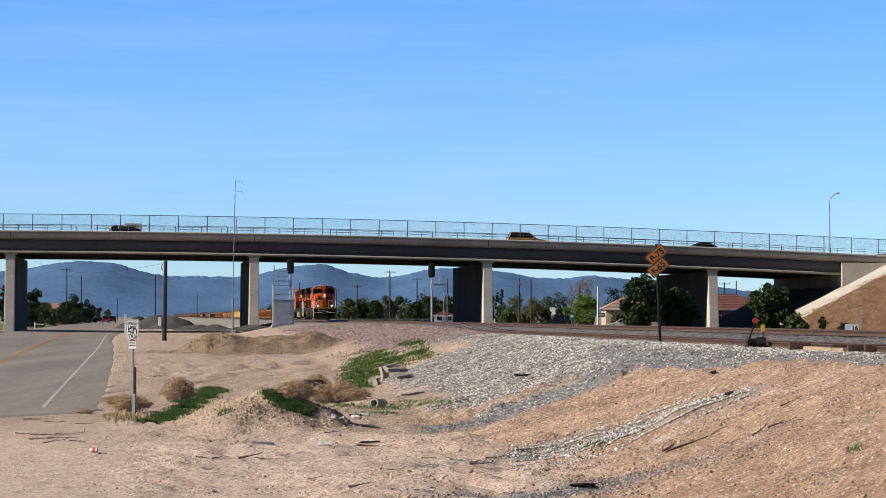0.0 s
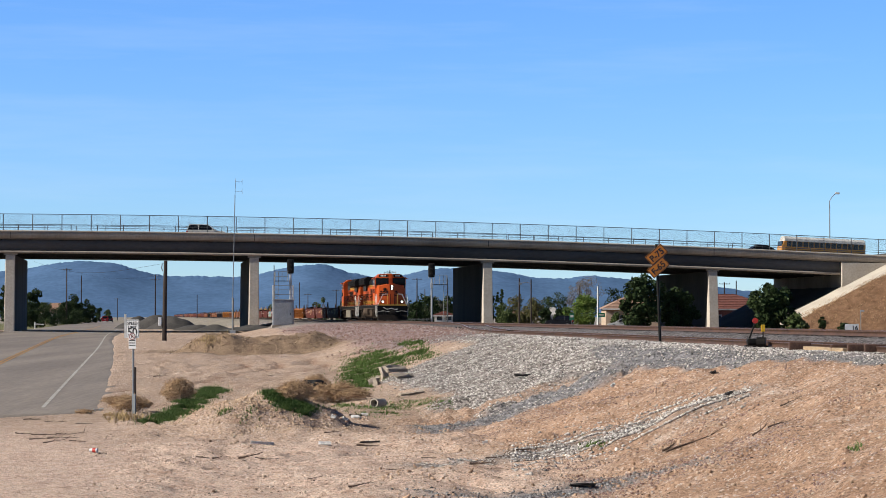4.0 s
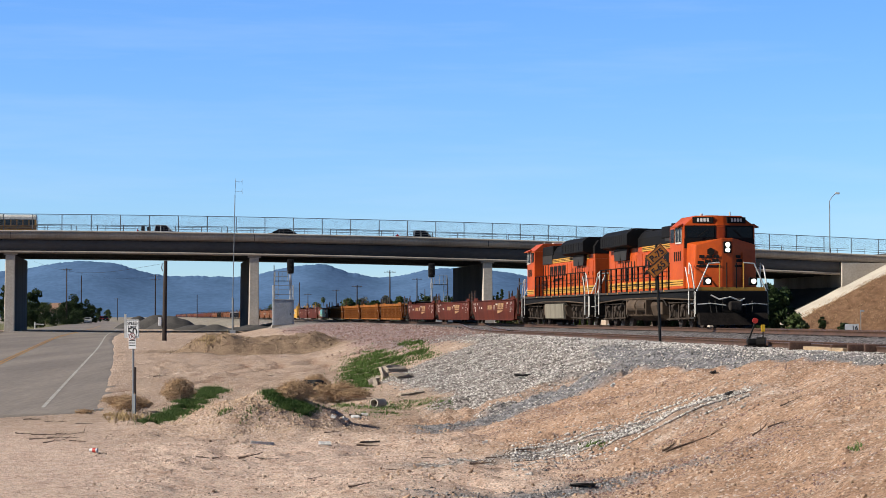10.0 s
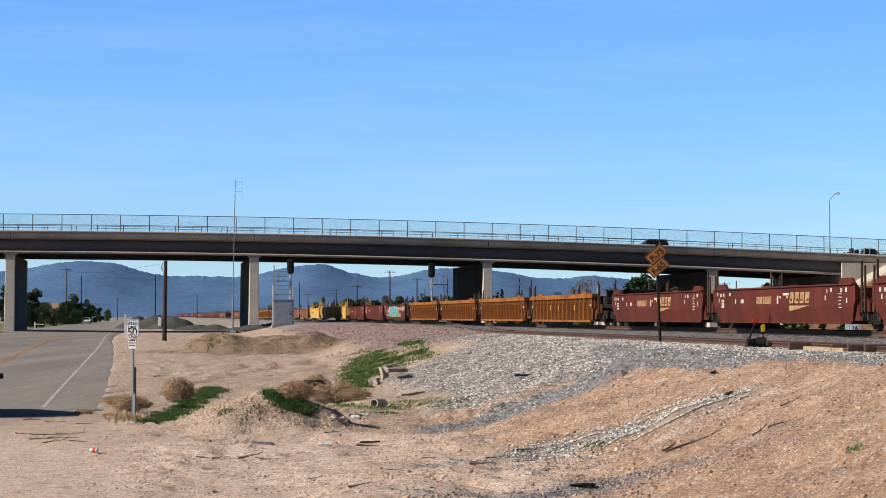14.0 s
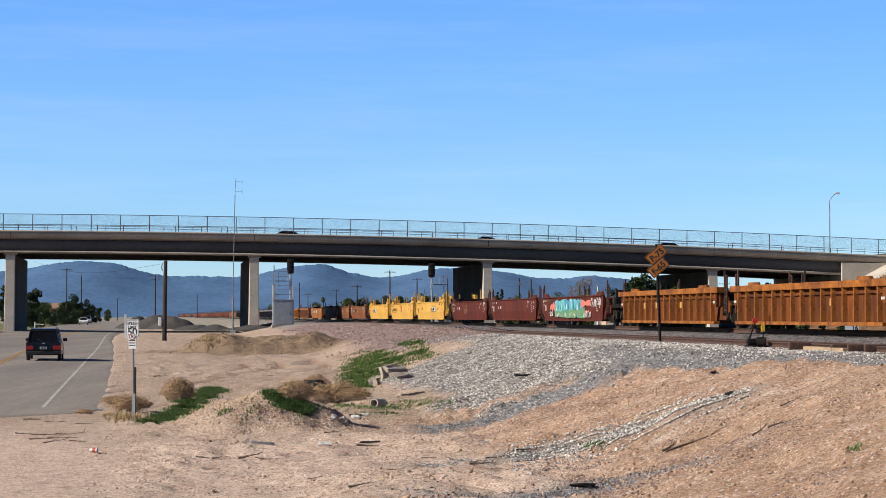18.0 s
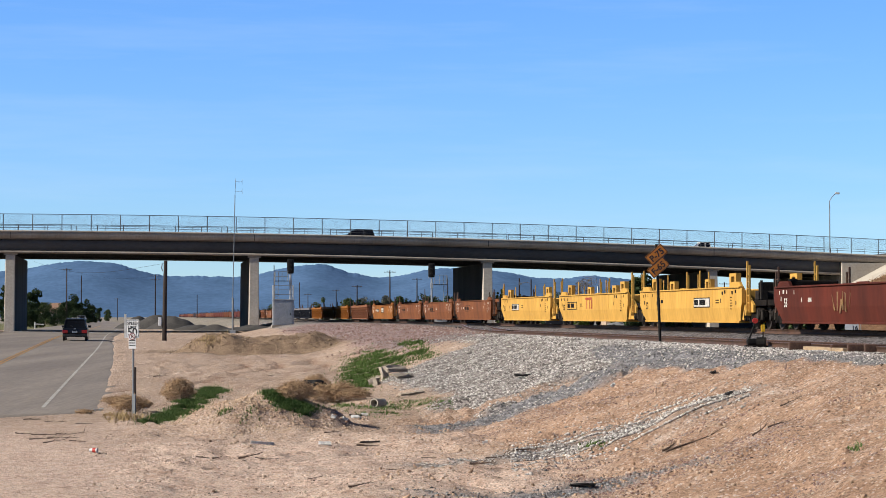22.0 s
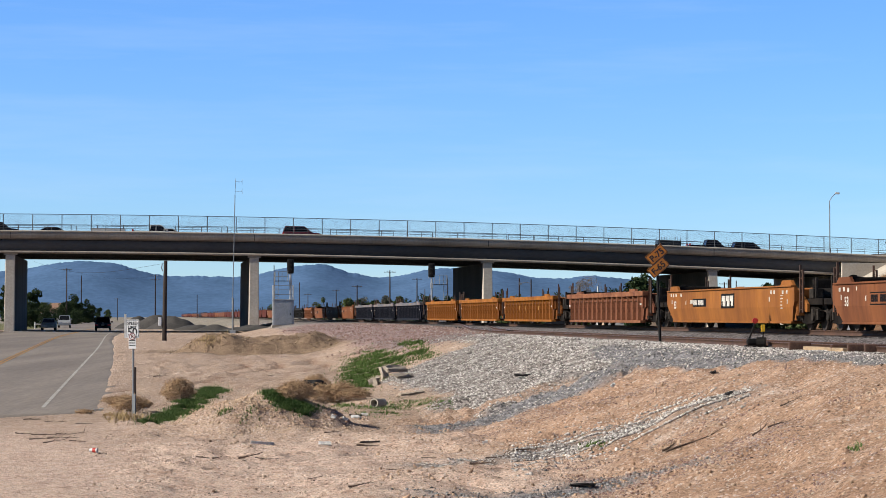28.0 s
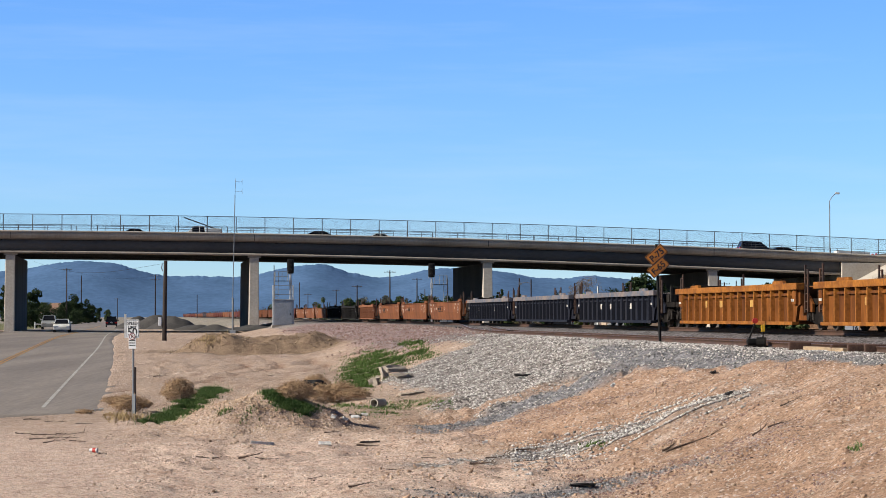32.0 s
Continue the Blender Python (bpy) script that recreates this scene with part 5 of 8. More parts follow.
def blades(name, xs, ys, height, width, material, label, category="grass"):
    n = len(xs)
    z = ground_z(xs, ys)
    h = height * (0.5 + rt.rand(n))
    a = rt.rand(n) * 2 * np.pi
    lean = h[:, None] * 0.5 * rt.normal(size=(n, 2))
    dx, dy = np.cos(a) * width, np.sin(a) * width
    A = np.stack([xs - dx, ys - dy, z - 0.02], -1)
    B = np.stack([xs + dx, ys + dy, z - 0.02], -1)
    C = np.stack([xs + lean[:, 0], ys + lean[:, 1], z + h], -1)
    P = np.stack([A, B, C], 1).reshape(-1, 3)
    me = sheet(name, P, np.arange(3 * n).reshape(-1, 3), material)
    return tagged(new(name, me), label, category, kind="stuff")


def ground_hits(a, b):
    """Where rays from the eye at bearings a and dips b (arrays, as slopes) first meet the ground."""
    out = np.full(len(a), 200.0)
    todo = np.ones(len(a), bool)
    for y in 30 * 1.006 ** np.arange(0, 360):
        i = np.flatnonzero(todo)
        if not len(i):
            break
        # still well above the highest ground there
        i = i[EYE - b[i] * y < 2.6]
        hit = i[ground_z(a[i] * y, np.full(len(i), y)) >= EYE - b[i] * y]
        out[hit] = y
        todo[hit] = False
    return a * out, out


def spots(u, v):
    return ground_hits((np.asarray(u, float) - 784) / 4000, (np.asarray(v, float) - 560) / 4000)


def spot(u, v):
    x, y = spots([u], [v])
    return float(x[0]), float(y[0])


def weeds(name, places, n, height, width, material, label):
    us, vs = [], []
    for u, v, ru, rv in places:
        a = rt.normal(size=(max(20, int(n * ru * rv)), 2)) * 0.42
        us.append(u + a[:, 0] * ru)
        vs.append(v + a[:, 1] * rv)
    xs, ys = spots(np.concatenate(us), np.concatenate(vs))
    return blades(name, xs, ys + rt.rand(len(ys)) * 0.006 * ys, height, width, material, label)


pu = np.interp(rt.rand(2600), [0, 0.2, 0.45, 0.7, 0.9, 1], [905, 1000, 1090, 1180, 1260, 1325])
pv = np.interp(pu, [905, 1000, 1090, 1180, 1260, 1325], [812, 796, 776, 740, 714, 700]) + rt.normal(size=2600) * np.interp(pu, [905, 1000, 1325], [13, 14, 8]) + 4 * value_noise(pu, pu * 0, 22, 98)
xs, ys = spots(pu, pv)
scatter("spilled_ballast", xs, ys, 0.018 + 0.034 * rt.rand(len(xs)) ** 1.6, white_stone, label="line of pale ballast spilled down the bank", category="ballast")
weeds("weeds", [(648, 652, 44, 24), (630, 672, 34, 20), (672, 632, 34, 10), (690, 640, 44, 12), (728, 612, 28, 8), (742, 630, 30, 8), (640, 684, 20, 8)], 5.5, 0.10, 0.022, grass_green, "low bright green weeds in the hollow")
weeds("grass_strip", [(378, 695, 26, 7), (362, 703, 24, 8), (346, 713, 24, 8), (330, 723, 26, 8), (312, 734, 26, 7), (290, 744, 30, 5), (265, 750, 24, 3), (480, 706, 18, 7), (495, 715, 22, 8), (515, 726, 24, 7), (540, 736, 20, 5)], 13.0, 0.10, 0.016, grass_deep, "green grass strip beside the dirt heap")
weeds("weeds", [(670, 732, 50, 12), (700, 722, 50, 12), (760, 718, 60, 12), (610, 722, 60, 10), (1048, 795, 30, 10), (395, 740, 24, 6), (440, 755, 30, 4), (1515, 800, 14, 7), (800, 715, 26, 6)], 0.6, 0.07, 0.02, grass_green, "sparse green weeds on the dirt")
weeds("dry_grass", [(215, 742, 40, 8), (370, 612, 30, 14), (240, 744, 40, 5)], 0.5, 0.18, 0.02, grass_dry, "dry straw-coloured grass")


def tumbleweed(x, y, r, squash=1.0, n=900, label="dry brown tumbleweed on the dirt", wide=1.0, z=None):
    z = gz(x, y) if z is None else z
    T = tagged(ground_empty("tumbleweed", pose(x, y, z - 0.05)), label, "tumbleweed")
    d = rt.normal(size=(n, 3))
    d /= np.linalg.norm(d, axis=1)[:, None]
    d[:, 2] = np.abs(d[:, 2]) * 1.1 - 0.15
    verts, faces = [], []
    for k in range(n):
        tan = np.cross(d[k], rt.normal(size=3))
        tan = tan / (np.linalg.norm(tan) + 1e-6)
        rad = r * rt.uniform(0.55, 0.98)
        reach, out_k = (0.9, 0.05) if k % 2 else (0.22, 0.32)
        pts = []
        for q in (0.0, 0.33, 0.66, 1.0):
            e = d[k] + tan * q * reach + rt.normal(size=3) * 0.07
            pts.append(e / np.linalg.norm(e) * min(r * 1.04, rad * (0.82 + out_k * q * 1.3)))
        side = np.cross(d[k], rt.normal(size=3))
        side = side / np.linalg.norm(side) * rt.uniform(0.004, 0.009)
        b = len(verts)
        for p in pts:
            p = p * np.array([wide, 1, squash])
            verts += [p - side, p + side]
        faces += [(b + 2 * j, b + 2 * j + 1, b + 2 * j + 3, b + 2 * j + 2) for j in range(3)]
    vs = np.array(verts)
    vs[:, 2] = np.maximum(vs[:, 2] + r * squash * 0.55, 0.0)
    part("stem", sheet("stem", vs, faces, weed_brown), None, T)
    part("core", leaf_cloud(np.array([[0, 0, r * squash * 0.5]]), np.array([r * 0.78 * min(1, squash + 0.2)]), int(n * 0.5), r * 0.12, weed_brown, 0.3, squash), None, T)
    return T


for u, v, rp, sq, wd, n in ((317, 708, 29, 0.85, 1.0, 1800), (228, 728, 26, 0.75, 1.3, 1300), (200, 715, 16, 0.6, 1.3, 500), (258, 722, 14, 0.7, 1.0, 400), (150, 733, 12, 0.6, 1.4, 350), (195, 737, 8, 0.7, 1.2, 250),
                            (524, 710, 30, 0.8, 1.1, 1400), (560, 698, 24, 0.9, 1.0, 1000), (606, 710, 28, 0.8, 1.1, 1200), (632, 710, 20, 0.7, 1.3, 600), (572, 712, 28, 0.75, 1.2, 900), (1455, 588, 9, 0.8, 1.0, 300)):
    x, y = spot(u, v)
    tumbleweed(x, y, rp * 1.12 * y / 4000, sq, n, wide=wd)


def litter(name, u, v, bm, material, label, category, yaw=0.0, lift=0.0, pitch=0.0):
    x, y = spot(u, v)
    T = tagged(part(name, bm, material), label, category)
    fall = math.degrees(math.atan((gz(x + 0.4, y) - gz(x - 0.4, y)) / 0.8))
    T.matrix_basis = pose(x, y, gz(x, y) + lift, pitch, 0, yaw) if pitch else pose(x, y, gz(x, y) + lift, 0, -fall, 0) @ pose(0, 0, 0, 0, 0, yaw)
    return T


rubber = mat("black_rubber", (0.018, 0.016, 0.015), (0.03, 0.027, 0.024), 0.8, big=4, bump=0.2)
slab = mat("broken_concrete", (0.46, 0.39, 0.31), (0.36, 0.30, 0.24), 0.9, big=1.5, fine=12, grain=0.2)
stick = mat("dry_stick", (0.10, 0.065, 0.045), (0.16, 0.11, 0.08), 0.9, big=4, bump=0.1)


def rough_slab(l, w, h, seed):
    r = random.Random(seed)
    bm = box(-l / 2, l / 2, -w / 2, w / 2, 0, h)
    bmesh.ops.subdivide_edges(bm, edges=list(bm.edges), cuts=2, use_grid_fill=True)
    j = min(0.045, h * 0.45, w * 0.4)
    for v in bm.verts:
        v.co += Vector((r.uniform(-1, 1), r.uniform(-1, 1), r.uniform(-1, 1))) * j
    return bm


litter("concrete_slab", 682, 672, rough_slab(0.26, 0.3, 0.5, 1), slab, "broken grey concrete chunk in the hollow", "concrete rubble", 20)
litter("concrete_slab", 700, 668, rough_slab(1.1, 0.4, 0.12, 2), slab, "tilted slab of broken concrete", "concrete rubble", 40, 0.22, 24)
litter("concrete_slab", 712, 672, rough_slab(0.95, 0.35, 0.1, 3), slab, "slab of broken concrete half buried", "concrete rubble", 50, 0.1, 18)
litter("concrete_slab", 664, 682, rough_slab(0.45, 0.35, 0.3, 4), slab, "broken concrete chunk", "concrete rubble", 70)
litter("concrete_slab", 728, 700, rough_slab(0.9, 0.3, 0.1, 5), slab, "flat slab of broken concrete on the stones", "concrete rubble", 10)
# the dirt ledge beside the slabs, and a short concrete pipe
bm = bmesh.new()
rod((0, -0.35, 0), (0, 0.35, 0), 0.16, bm, 20)
for f in [f for f in bm.faces if len(f.verts) > 4]:
    bm.faces.remove(f)
rod((0, -0.352, 0), (0, 0.352, 0), 0.125, bm, 20)
for f in [f for f in bm.faces if len(f.verts) > 4]:
    bm.faces.remove(f)
bmesh.ops.bridge_loops(bm, edges=[e for e in bm.edges if e.is_boundary and all(v.co.y < 0 for v in e.verts)])
bmesh.ops.bridge_loops(bm, edges=[e for e in bm.edges if e.is_boundary and all(v.co.y > 0 for v in e.verts)])
litter("drain_pipe", 670, 722, bm, concrete_light, "short broken concrete drain pipe", "pipe", -25, 0.15)
litter("rubber_mat", 552, 704, rough_slab(0.5, 0.5, 0.03, 8), rubber, "torn black rubber lying on the weeds", "rubber scrap", 20, 0.50, 25)
litter("rubber_mat", 565, 690, rough_slab(0.3, 0.16, 0.2, 9), rubber, "torn black rubber lying on the weeds", "rubber scrap", 60, 0.15, 0)
litter("tyre_shred", 928, 671, rough_slab(0.72, 0.14, 0.05, 10), rubber, "black tyre shred on the ballast", "tyre scrap", 20, 0.03, 10)
litter("tyre_shred", 1030, 868, rough_slab(0.5, 0.1, 0.05, 12), rubber, "black tyre shred on the gravel", "tyre scrap", 5, 0.02)
litter("tyre_shred", 1262, 664, rough_slab(0.14, 0.08, 0.05, 13), rubber, "small black scrap on the bank", "scrap", 5, 0.02)
litter("tyre_shred", 1290, 700, rough_slab(0.15, 0.08, 0.05, 14), rubber, "small black scrap on the bank", "scrap", 5, 0.02)
litter("tyre_shred", 630, 738, rough_slab(0.4, 0.1, 0.04, 15), rubber, "black scrap in the weeds", "scrap", 5, 0.03)
litter("tyre_shred", 655, 788, rough_slab(0.5, 0.07, 0.03, 16), rubber, "black scrap on the dirt", "scrap", 12, 0.03)
plastic = mat("white_plastic", (0.78, 0.77, 0.75), (0.66, 0.64, 0.6), 0.5, big=6, bump=0.1)
for u, v, l, w, sd in ((175, 728, 0.3, 0.1, 21), (630, 742, 0.28, 0.18, 22), (645, 738, 0.2, 0.16, 23), (610, 745, 0.16, 0.1, 24), (465, 787, 0.6, 0.03, 25), (575, 788, 0.3, 0.05, 26), (668, 722, 0.16, 0.1, 27), (858, 788, 0.1, 0.1, 28), (1085, 692, 0.14, 0.05, 29), (590, 742, 0.12, 0.08, 30)):
    litter("white_litter", u, v, rough_slab(l, w, 0.06, sd), plastic, "crumpled white litter on the dirt", "litter", sd * 7 % 30 - 10, 0.02)
cup = litter("paper_cup", 167, 803, rod((-0.1, 0, 0.06), (0.1, 0, 0.06), 0.045, seg=14, r2=0.062), plastic, "white paper cup with a red band on the dirt", "paper cup", -15)
part("band", rod((-0.02, 0, 0.06), (0.07, 0, 0.06), 0.054, seg=14, r2=0.063), red_paint, cup)
rl = random.Random(3)


def twig(bm, p, way, length, r, forks):
    """A crooked dead branch with side shoots."""
    for k in range(4):
        way = (way + Vector((rl.uniform(-0.3, 0.3), rl.uniform(-0.3, 0.3), rl.uniform(-0.12, 0.12)))).normalized()
        q = p + way * length / 4
        q.z = max(q.z, 0.012)
        rod(p, q, r * (1 - 0.2 * k), bm, 5, r * (0.8 - 0.2 * k))
        if forks and rl.random() < 0.6:
            twig(bm, q, (way + Vector((rl.uniform(-1, 1), rl.uniform(-1, 1), 0.2))).normalized(), length * 0.4, r * 0.5, forks - 1)
        p = q


for u, v, l, yw, thick in ((1222, 786, 1.3, 25, 0.028), (1190, 800, 0.5, 20, 0.03), (85, 772, 0.9, -6, 0.02), (108, 778, 0.7, 14, 0.018), (72, 779, 0.6, 30, 0.02), (124, 770, 0.8, -14, 0.018), (60, 745, 0.6, 8, 0.02), (100, 748, 0.7, -10, 0.016),
                           (364, 812, 0.45, 3, 0.02), (384, 814, 0.2, 12, 0.025), (440, 815, 0.45, 2, 0.03), (470, 818, 0.5, -15, 0.016), (590, 772, 0.5, 5, 0.02), (652, 790, 0.6, 4, 0.035), (850, 826, 0.5, 10, 0.03), (880, 820, 0.55, 6, 0.02),
                           (150, 752, 0.5, 12, 0.016), (140, 782, 0.5, -8, 0.016), (95, 785, 0.5, 6, 0.02), (44, 768, 0.5, -5, 0.018), (760, 812, 0.4, 10, 0.016), (700, 835, 0.4, -8, 0.016), (560, 850, 0.35, 6, 0.014), (930, 800, 0.5, 12, 0.024), (480, 666, 0.5, -12, 0.03), (282, 668, 0.5, 4, 0.03), (640, 868, 0.5, 3, 0.02), (1345, 770, 0.5, 40, 0.02), (1395, 718, 0.4, 20, 0.02), (1380, 752, 0.6, 24, 0.02)):
    bm = bmesh.new()
    twig(bm, Vector((-l / 2, 0, 0.03)), Vector((1, 0, 0.02)), l, thick, 1)
    litter("dead_stick", u, v, bm, stick, "dark crooked dead stick lying on dirt", "stick", yw)
# a worn tyre thrown on the brush
x, y = spot(566, 706)
ring = np.linspace(0, 2 * np.pi, 29)
tube_a = np.linspace(0, 2 * np.pi, 11)
RA, TA = np.meshgrid(ring, tube_a, indexing="ij")
P = np.stack([(0.27 + 0.09 * np.cos(TA)) * np.cos(RA), (0.27 + 0.09 * np.cos(TA)) * np.sin(RA), 0.10 * np.sin(TA)], -1)
old_tyre = tagged(new("old_tyre", grid_mesh("old_tyre", P, rubber)), "worn black tyre lying on dry brush", "tyre")
old_tyre.matrix_basis = pose(x, y, gz(x, y) + 0.36, 62, 12, 25)
# dark heaps of asphalt millings by the bridge
mill = mat("asphalt_millings", (0.075, 0.068, 0.062), (0.05, 0.046, 0.043), 0.95, big=1.0, fine=12, grain=0.35, bump=0.5)


def heap(x, y, rx, ry, h, seed, label="dark heap of asphalt millings"):
    a = np.linspace(0, 2 * np.pi, 41)[None, :]
    t = np.linspace(0, 1, 14)[:, None]
    X, Y = x + rx * t * np.cos(a), y + ry * t * np.sin(a)
    Z = h * np.clip(1.15 * (1 - t ** 1.15), 0, 1) * (1 + 0.18 * value_noise(X, Y, 2.2, seed)) + 0.12 * value_noise(X, Y, 0.8, seed + 1) * (1 - t)
    P = np.stack([X, Y, np.asarray(ground_z(x, y)) + Z - 0.12 * t], -1)
    return tagged(new("dark_mound", grid_mesh("dark_mound", P, mill)), label, "heap")


heap(-42.63, 335, 4.8, 4, 2.15, 1)
heap(-39.52, 331, 4.2, 4, 2.1, 2)
heap(-46.92, 345, 3.5, 3, 1.8, 3)
heap(-32.92, 300, 3.4, 3, 0.85, 4)
heap(-29.90, 297, 3.0, 3, 0.75, 5)
heap(-20.97, 253, 4.5, 3.0, 0.5, 6, "low grey gravel heap by the pier")
# low clutter left of the road under the bridge
hyd = tagged(ground_empty("standpipe", pose(-59.56, 330, gz(-59.56, 330))), "white standpipe by the road verge", "standpipe")
part("pipe", rod((0, 0, -0.1), (0, 0, 1.2), 0.09), paint_white, hyd)
part("arm", rod((0, 0, 0.9), (1.3, 0, 0.8), 0.08), paint_white, hyd)
sb = tagged(ground_empty("traffic_sign", pose(-28.10, 200, gz(-28.10, 200))), "small white roadside marker post", "marker post")
part("post", box(-0.1, 0.1, -0.03, 0.03, -0.1, 3.30 - gz(-28.10, 200), bev=0.01), paint_white, sb)

tx_, ty_ = np.random.RandomState(9).uniform(36, 66, 26000), np.random.RandomState(10).uniform(218, 262, 26000)
keep = (ground_z(tx_, ty_) > 1.7) & (ground_z(tx_, ty_) < 12)
blades("dry_tufts", tx_[keep], ty_[keep], 0.14, 0.05, weed_brown, "dry brown grass tufts on the embankment slope")


# ---- train ----
# a unit's own space: x ahead, y to its left, z up from the rail's top
HEAD = math.degrees(math.atan2(-1, 0.129))
VY = 21.56


def unit_pose(T, t, flip=False):
    y = VY * (T - t)
    return pose(23.6 - 0.129 * y, y, RAIL_Z, 0, 0, HEAD + (180 if flip else 0))


TRAIN = []
orange = mat("loco_orange", (0.60, 0.092, 0.008), (0.45, 0.062, 0.007), 0.45, big=0.8, fine=6, grain=0.1, bump=0.03, spec=0.25)
loco_grey = mat("loco_grey", (0.045, 0.042, 0.042), (0.08, 0.07, 0.062), 0.8, big=1.2, grain=0.25, spec=0.1)
loco_grille = mat("loco_grille", (0.022, 0.019, 0.018), (0.012, 0.011, 0.011), 0.8, big=2, fine=20, grain=0.3)
truck_dust = mat("truck_dust", (0.042, 0.031, 0.024), (0.018, 0.014, 0.011), 0.9, big=2.0, fine=10, grain=0.3, spec=0.1)
truck_gear = mat("truck_gear", (0.085, 0.064, 0.05), (0.03, 0.023, 0.018), 0.85, big=2.5, grain=0.3, spec=0.1)
loco_black = mat("loco_black", (0.005, 0.005, 0.006), (0.010, 0.009, 0.008), 0.7, big=1, grain=0.2, bump=0.05, spec=0.12)
loco_yellow = mat("loco_yellow", (0.70, 0.36, 0.04), (0.55, 0.26, 0.03), 0.5, big=1, grain=0.15, bump=0.03)
under_grime = mat("under_grime", (0.009, 0.007, 0.006), (0.022, 0.017, 0.014), 0.9, big=1.5, fine=12, grain=0.3, spec=0.1)
gear_grime = mat("gear_grime", (0.05, 0.042, 0.036), (0.018, 0.015, 0.013), 0.85, big=2.5, grain=0.3, spec=0.1)
tank_grime = mat("tank_grime", (0.125, 0.088, 0.062), (0.06, 0.043, 0.031), 0.85, big=1.2, fine=9, grain=0.2, stretch=(1, 1, 0.4), spec=0.1)
dark_glass = mat("dark_glass", (0.005, 0.006, 0.007), (0.008, 0.009, 0.010), 0.2, bump=0, spec=0.15)
rail_white = mat("rail_white", (0.75, 0.73, 0.68), (0.6, 0.57, 0.5), 0.5, bump=0)
wheel_steel = mat("wheel_steel", (0.05, 0.038, 0.032), (0.08, 0.06, 0.05), 0.7, 0.3, bump=0.05)
head_glow = glow("head_glow", (1.0, 0.93, 0.80), 2.0)


def wheel_mesh(r):
    bm = bmesh.new()
    rod((0, -0.07, 0), (0, 0.07, 0), r, bm, 20)
    rod((0, -0.10, 0), (0, 0.10, 0), r * 0.35, bm, 12)
    rod((0, 0.05, 0), (0, 0.08, 0), r + 0.03, bm, 20)
    return mesh_of("wheel", bm, wheel_steel)


LOCO_WHEEL, CAR_WHEEL = wheel_mesh(0.53), wheel_mesh(0.46)


def bogie(parent, x, axles, wheel, r, half_len, zc, frame_mat=None):
    """A truck: side frames, bolster, wheels and journal boxes."""
    ob = ground_empty("truck", Matrix.Translation((x, 0, 0)))
    ob.parent = parent
    bm = bmesh.new()
    for s in (-1, 1):
        y = 1.05 * s
        prism([(-half_len, zc - 0.05), (-half_len + 0.3, zc - 0.2), (-half_len * 0.3, zc - 0.28), (half_len * 0.3, zc - 0.28), (half_len - 0.3, zc - 0.2),
               (half_len, zc - 0.05), (half_len, zc + 0.12), (half_len * 0.5, zc + 0.28), (-half_len * 0.5, zc + 0.28), (-half_len, zc + 0.12)],
              y - 0.09, y + 0.09, "y", bm)
        for a in axles:
            box(a - 0.17, a + 0.17, y - 0.16, y + 0.16, zc - 0.2, zc + 0.16, bm, 0.03)
    box(-0.3, 0.3, -1.1, 1.1, zc - 0.1, zc + 0.32, bm)
    part("side_frame", bm, frame_mat or under_grime, ob)
    gear = bmesh.new()
    for s in (-1, 1):
        for a in axles:
            rod((a, 1.15 * s, zc - 0.05), (a, 1.27 * s, zc - 0.05), 0.14, gear, 10)
            rod((a - 0.3, 1.14 * s, zc - 0.15), (a - 0.3, 1.14 * s, zc + 0.22), 0.07, gear, 6)
            rod((a + 0.3, 1.14 * s, zc - 0.15), (a + 0.3, 1.14 * s, zc + 0.22), 0.07, gear, 6)
        if half_len > 2:
            for a in (-1.35, 0.5, 1.45):
                rod((a, 1.28 * s, zc + 0.25), (a + 0.45, 1.28 * s, zc + 0.22), 0.12, gear, 8)
            for a in (-2.3, -0.6, 1.2, 2.2):
                box(a, a + 0.14, *sorted((1.15 * s, 1.24 * s)), zc - 0.35, zc + 0.5, gear)
            rod((-2.6, 1.26 * s, zc - 0.28), (2.6, 1.26 * s, zc - 0.22), 0.035, gear, 5)
            rod((-2.2, 1.3 * s, zc + 0.42), (2.4, 1.3 * s, zc + 0.45), 0.03, gear, 5)
    part("brake_gear", gear, truck_gear if frame_mat else gear_grime, ob)
    for a in axles:
        for s in (-1, 1):
            wh = part("wheel", wheel, None, ob)
            wh.location = (a, 0.76 * s, r)
            wh.rotation_euler = (0, 0, math.pi if s > 0 else 0)
    return ob


def loft(lo, hi, bm=None, bev=0.0):
    """A solid between two rings of points."""
    bm = bm or bmesh.new()
    a, b = [bm.verts.new(p) for p in lo], [bm.verts.new(p) for p in hi]
    n = len(a)
    fs = [bm.faces.new(a), bm.faces.new(b[::-1])] + [bm.faces.new((a[j], b[j], b[(j + 1) % n], a[(j + 1) % n])) for j in range(n)]
    bmesh.ops.recalc_face_normals(bm, faces=fs)
    if bev:
        bmesh.ops.bevel(bm, geom=list({e for f in fs for e in f.edges}), offset=bev, segments=2, affect="EDGES", profile=0.6)
    return bm


def wall_panel(p, q, t0, t1, z0, z1, off, th=0.012, bm=None, lean=0.0):
    """A thin plate on the upright wall whose plan runs from p to q, between the shares t0 and t1 of it."""
    p, q = Vector((*p, 0)), Vector((*q, 0))
    n = Vector(((q - p).y, -(q - p).x, 0)).normalized()
    if n.x < 0:
        n = -n
    a, b = p.lerp(q, t0), p.lerp(q, t1)
    lo = [a + n * off, b + n * off, b + n * (off + th), a + n * (off + th)]
    return loft([(v.x, v.y, z0) for v in lo], [(v.x - lean, v.y, z1) for v in lo], bm)


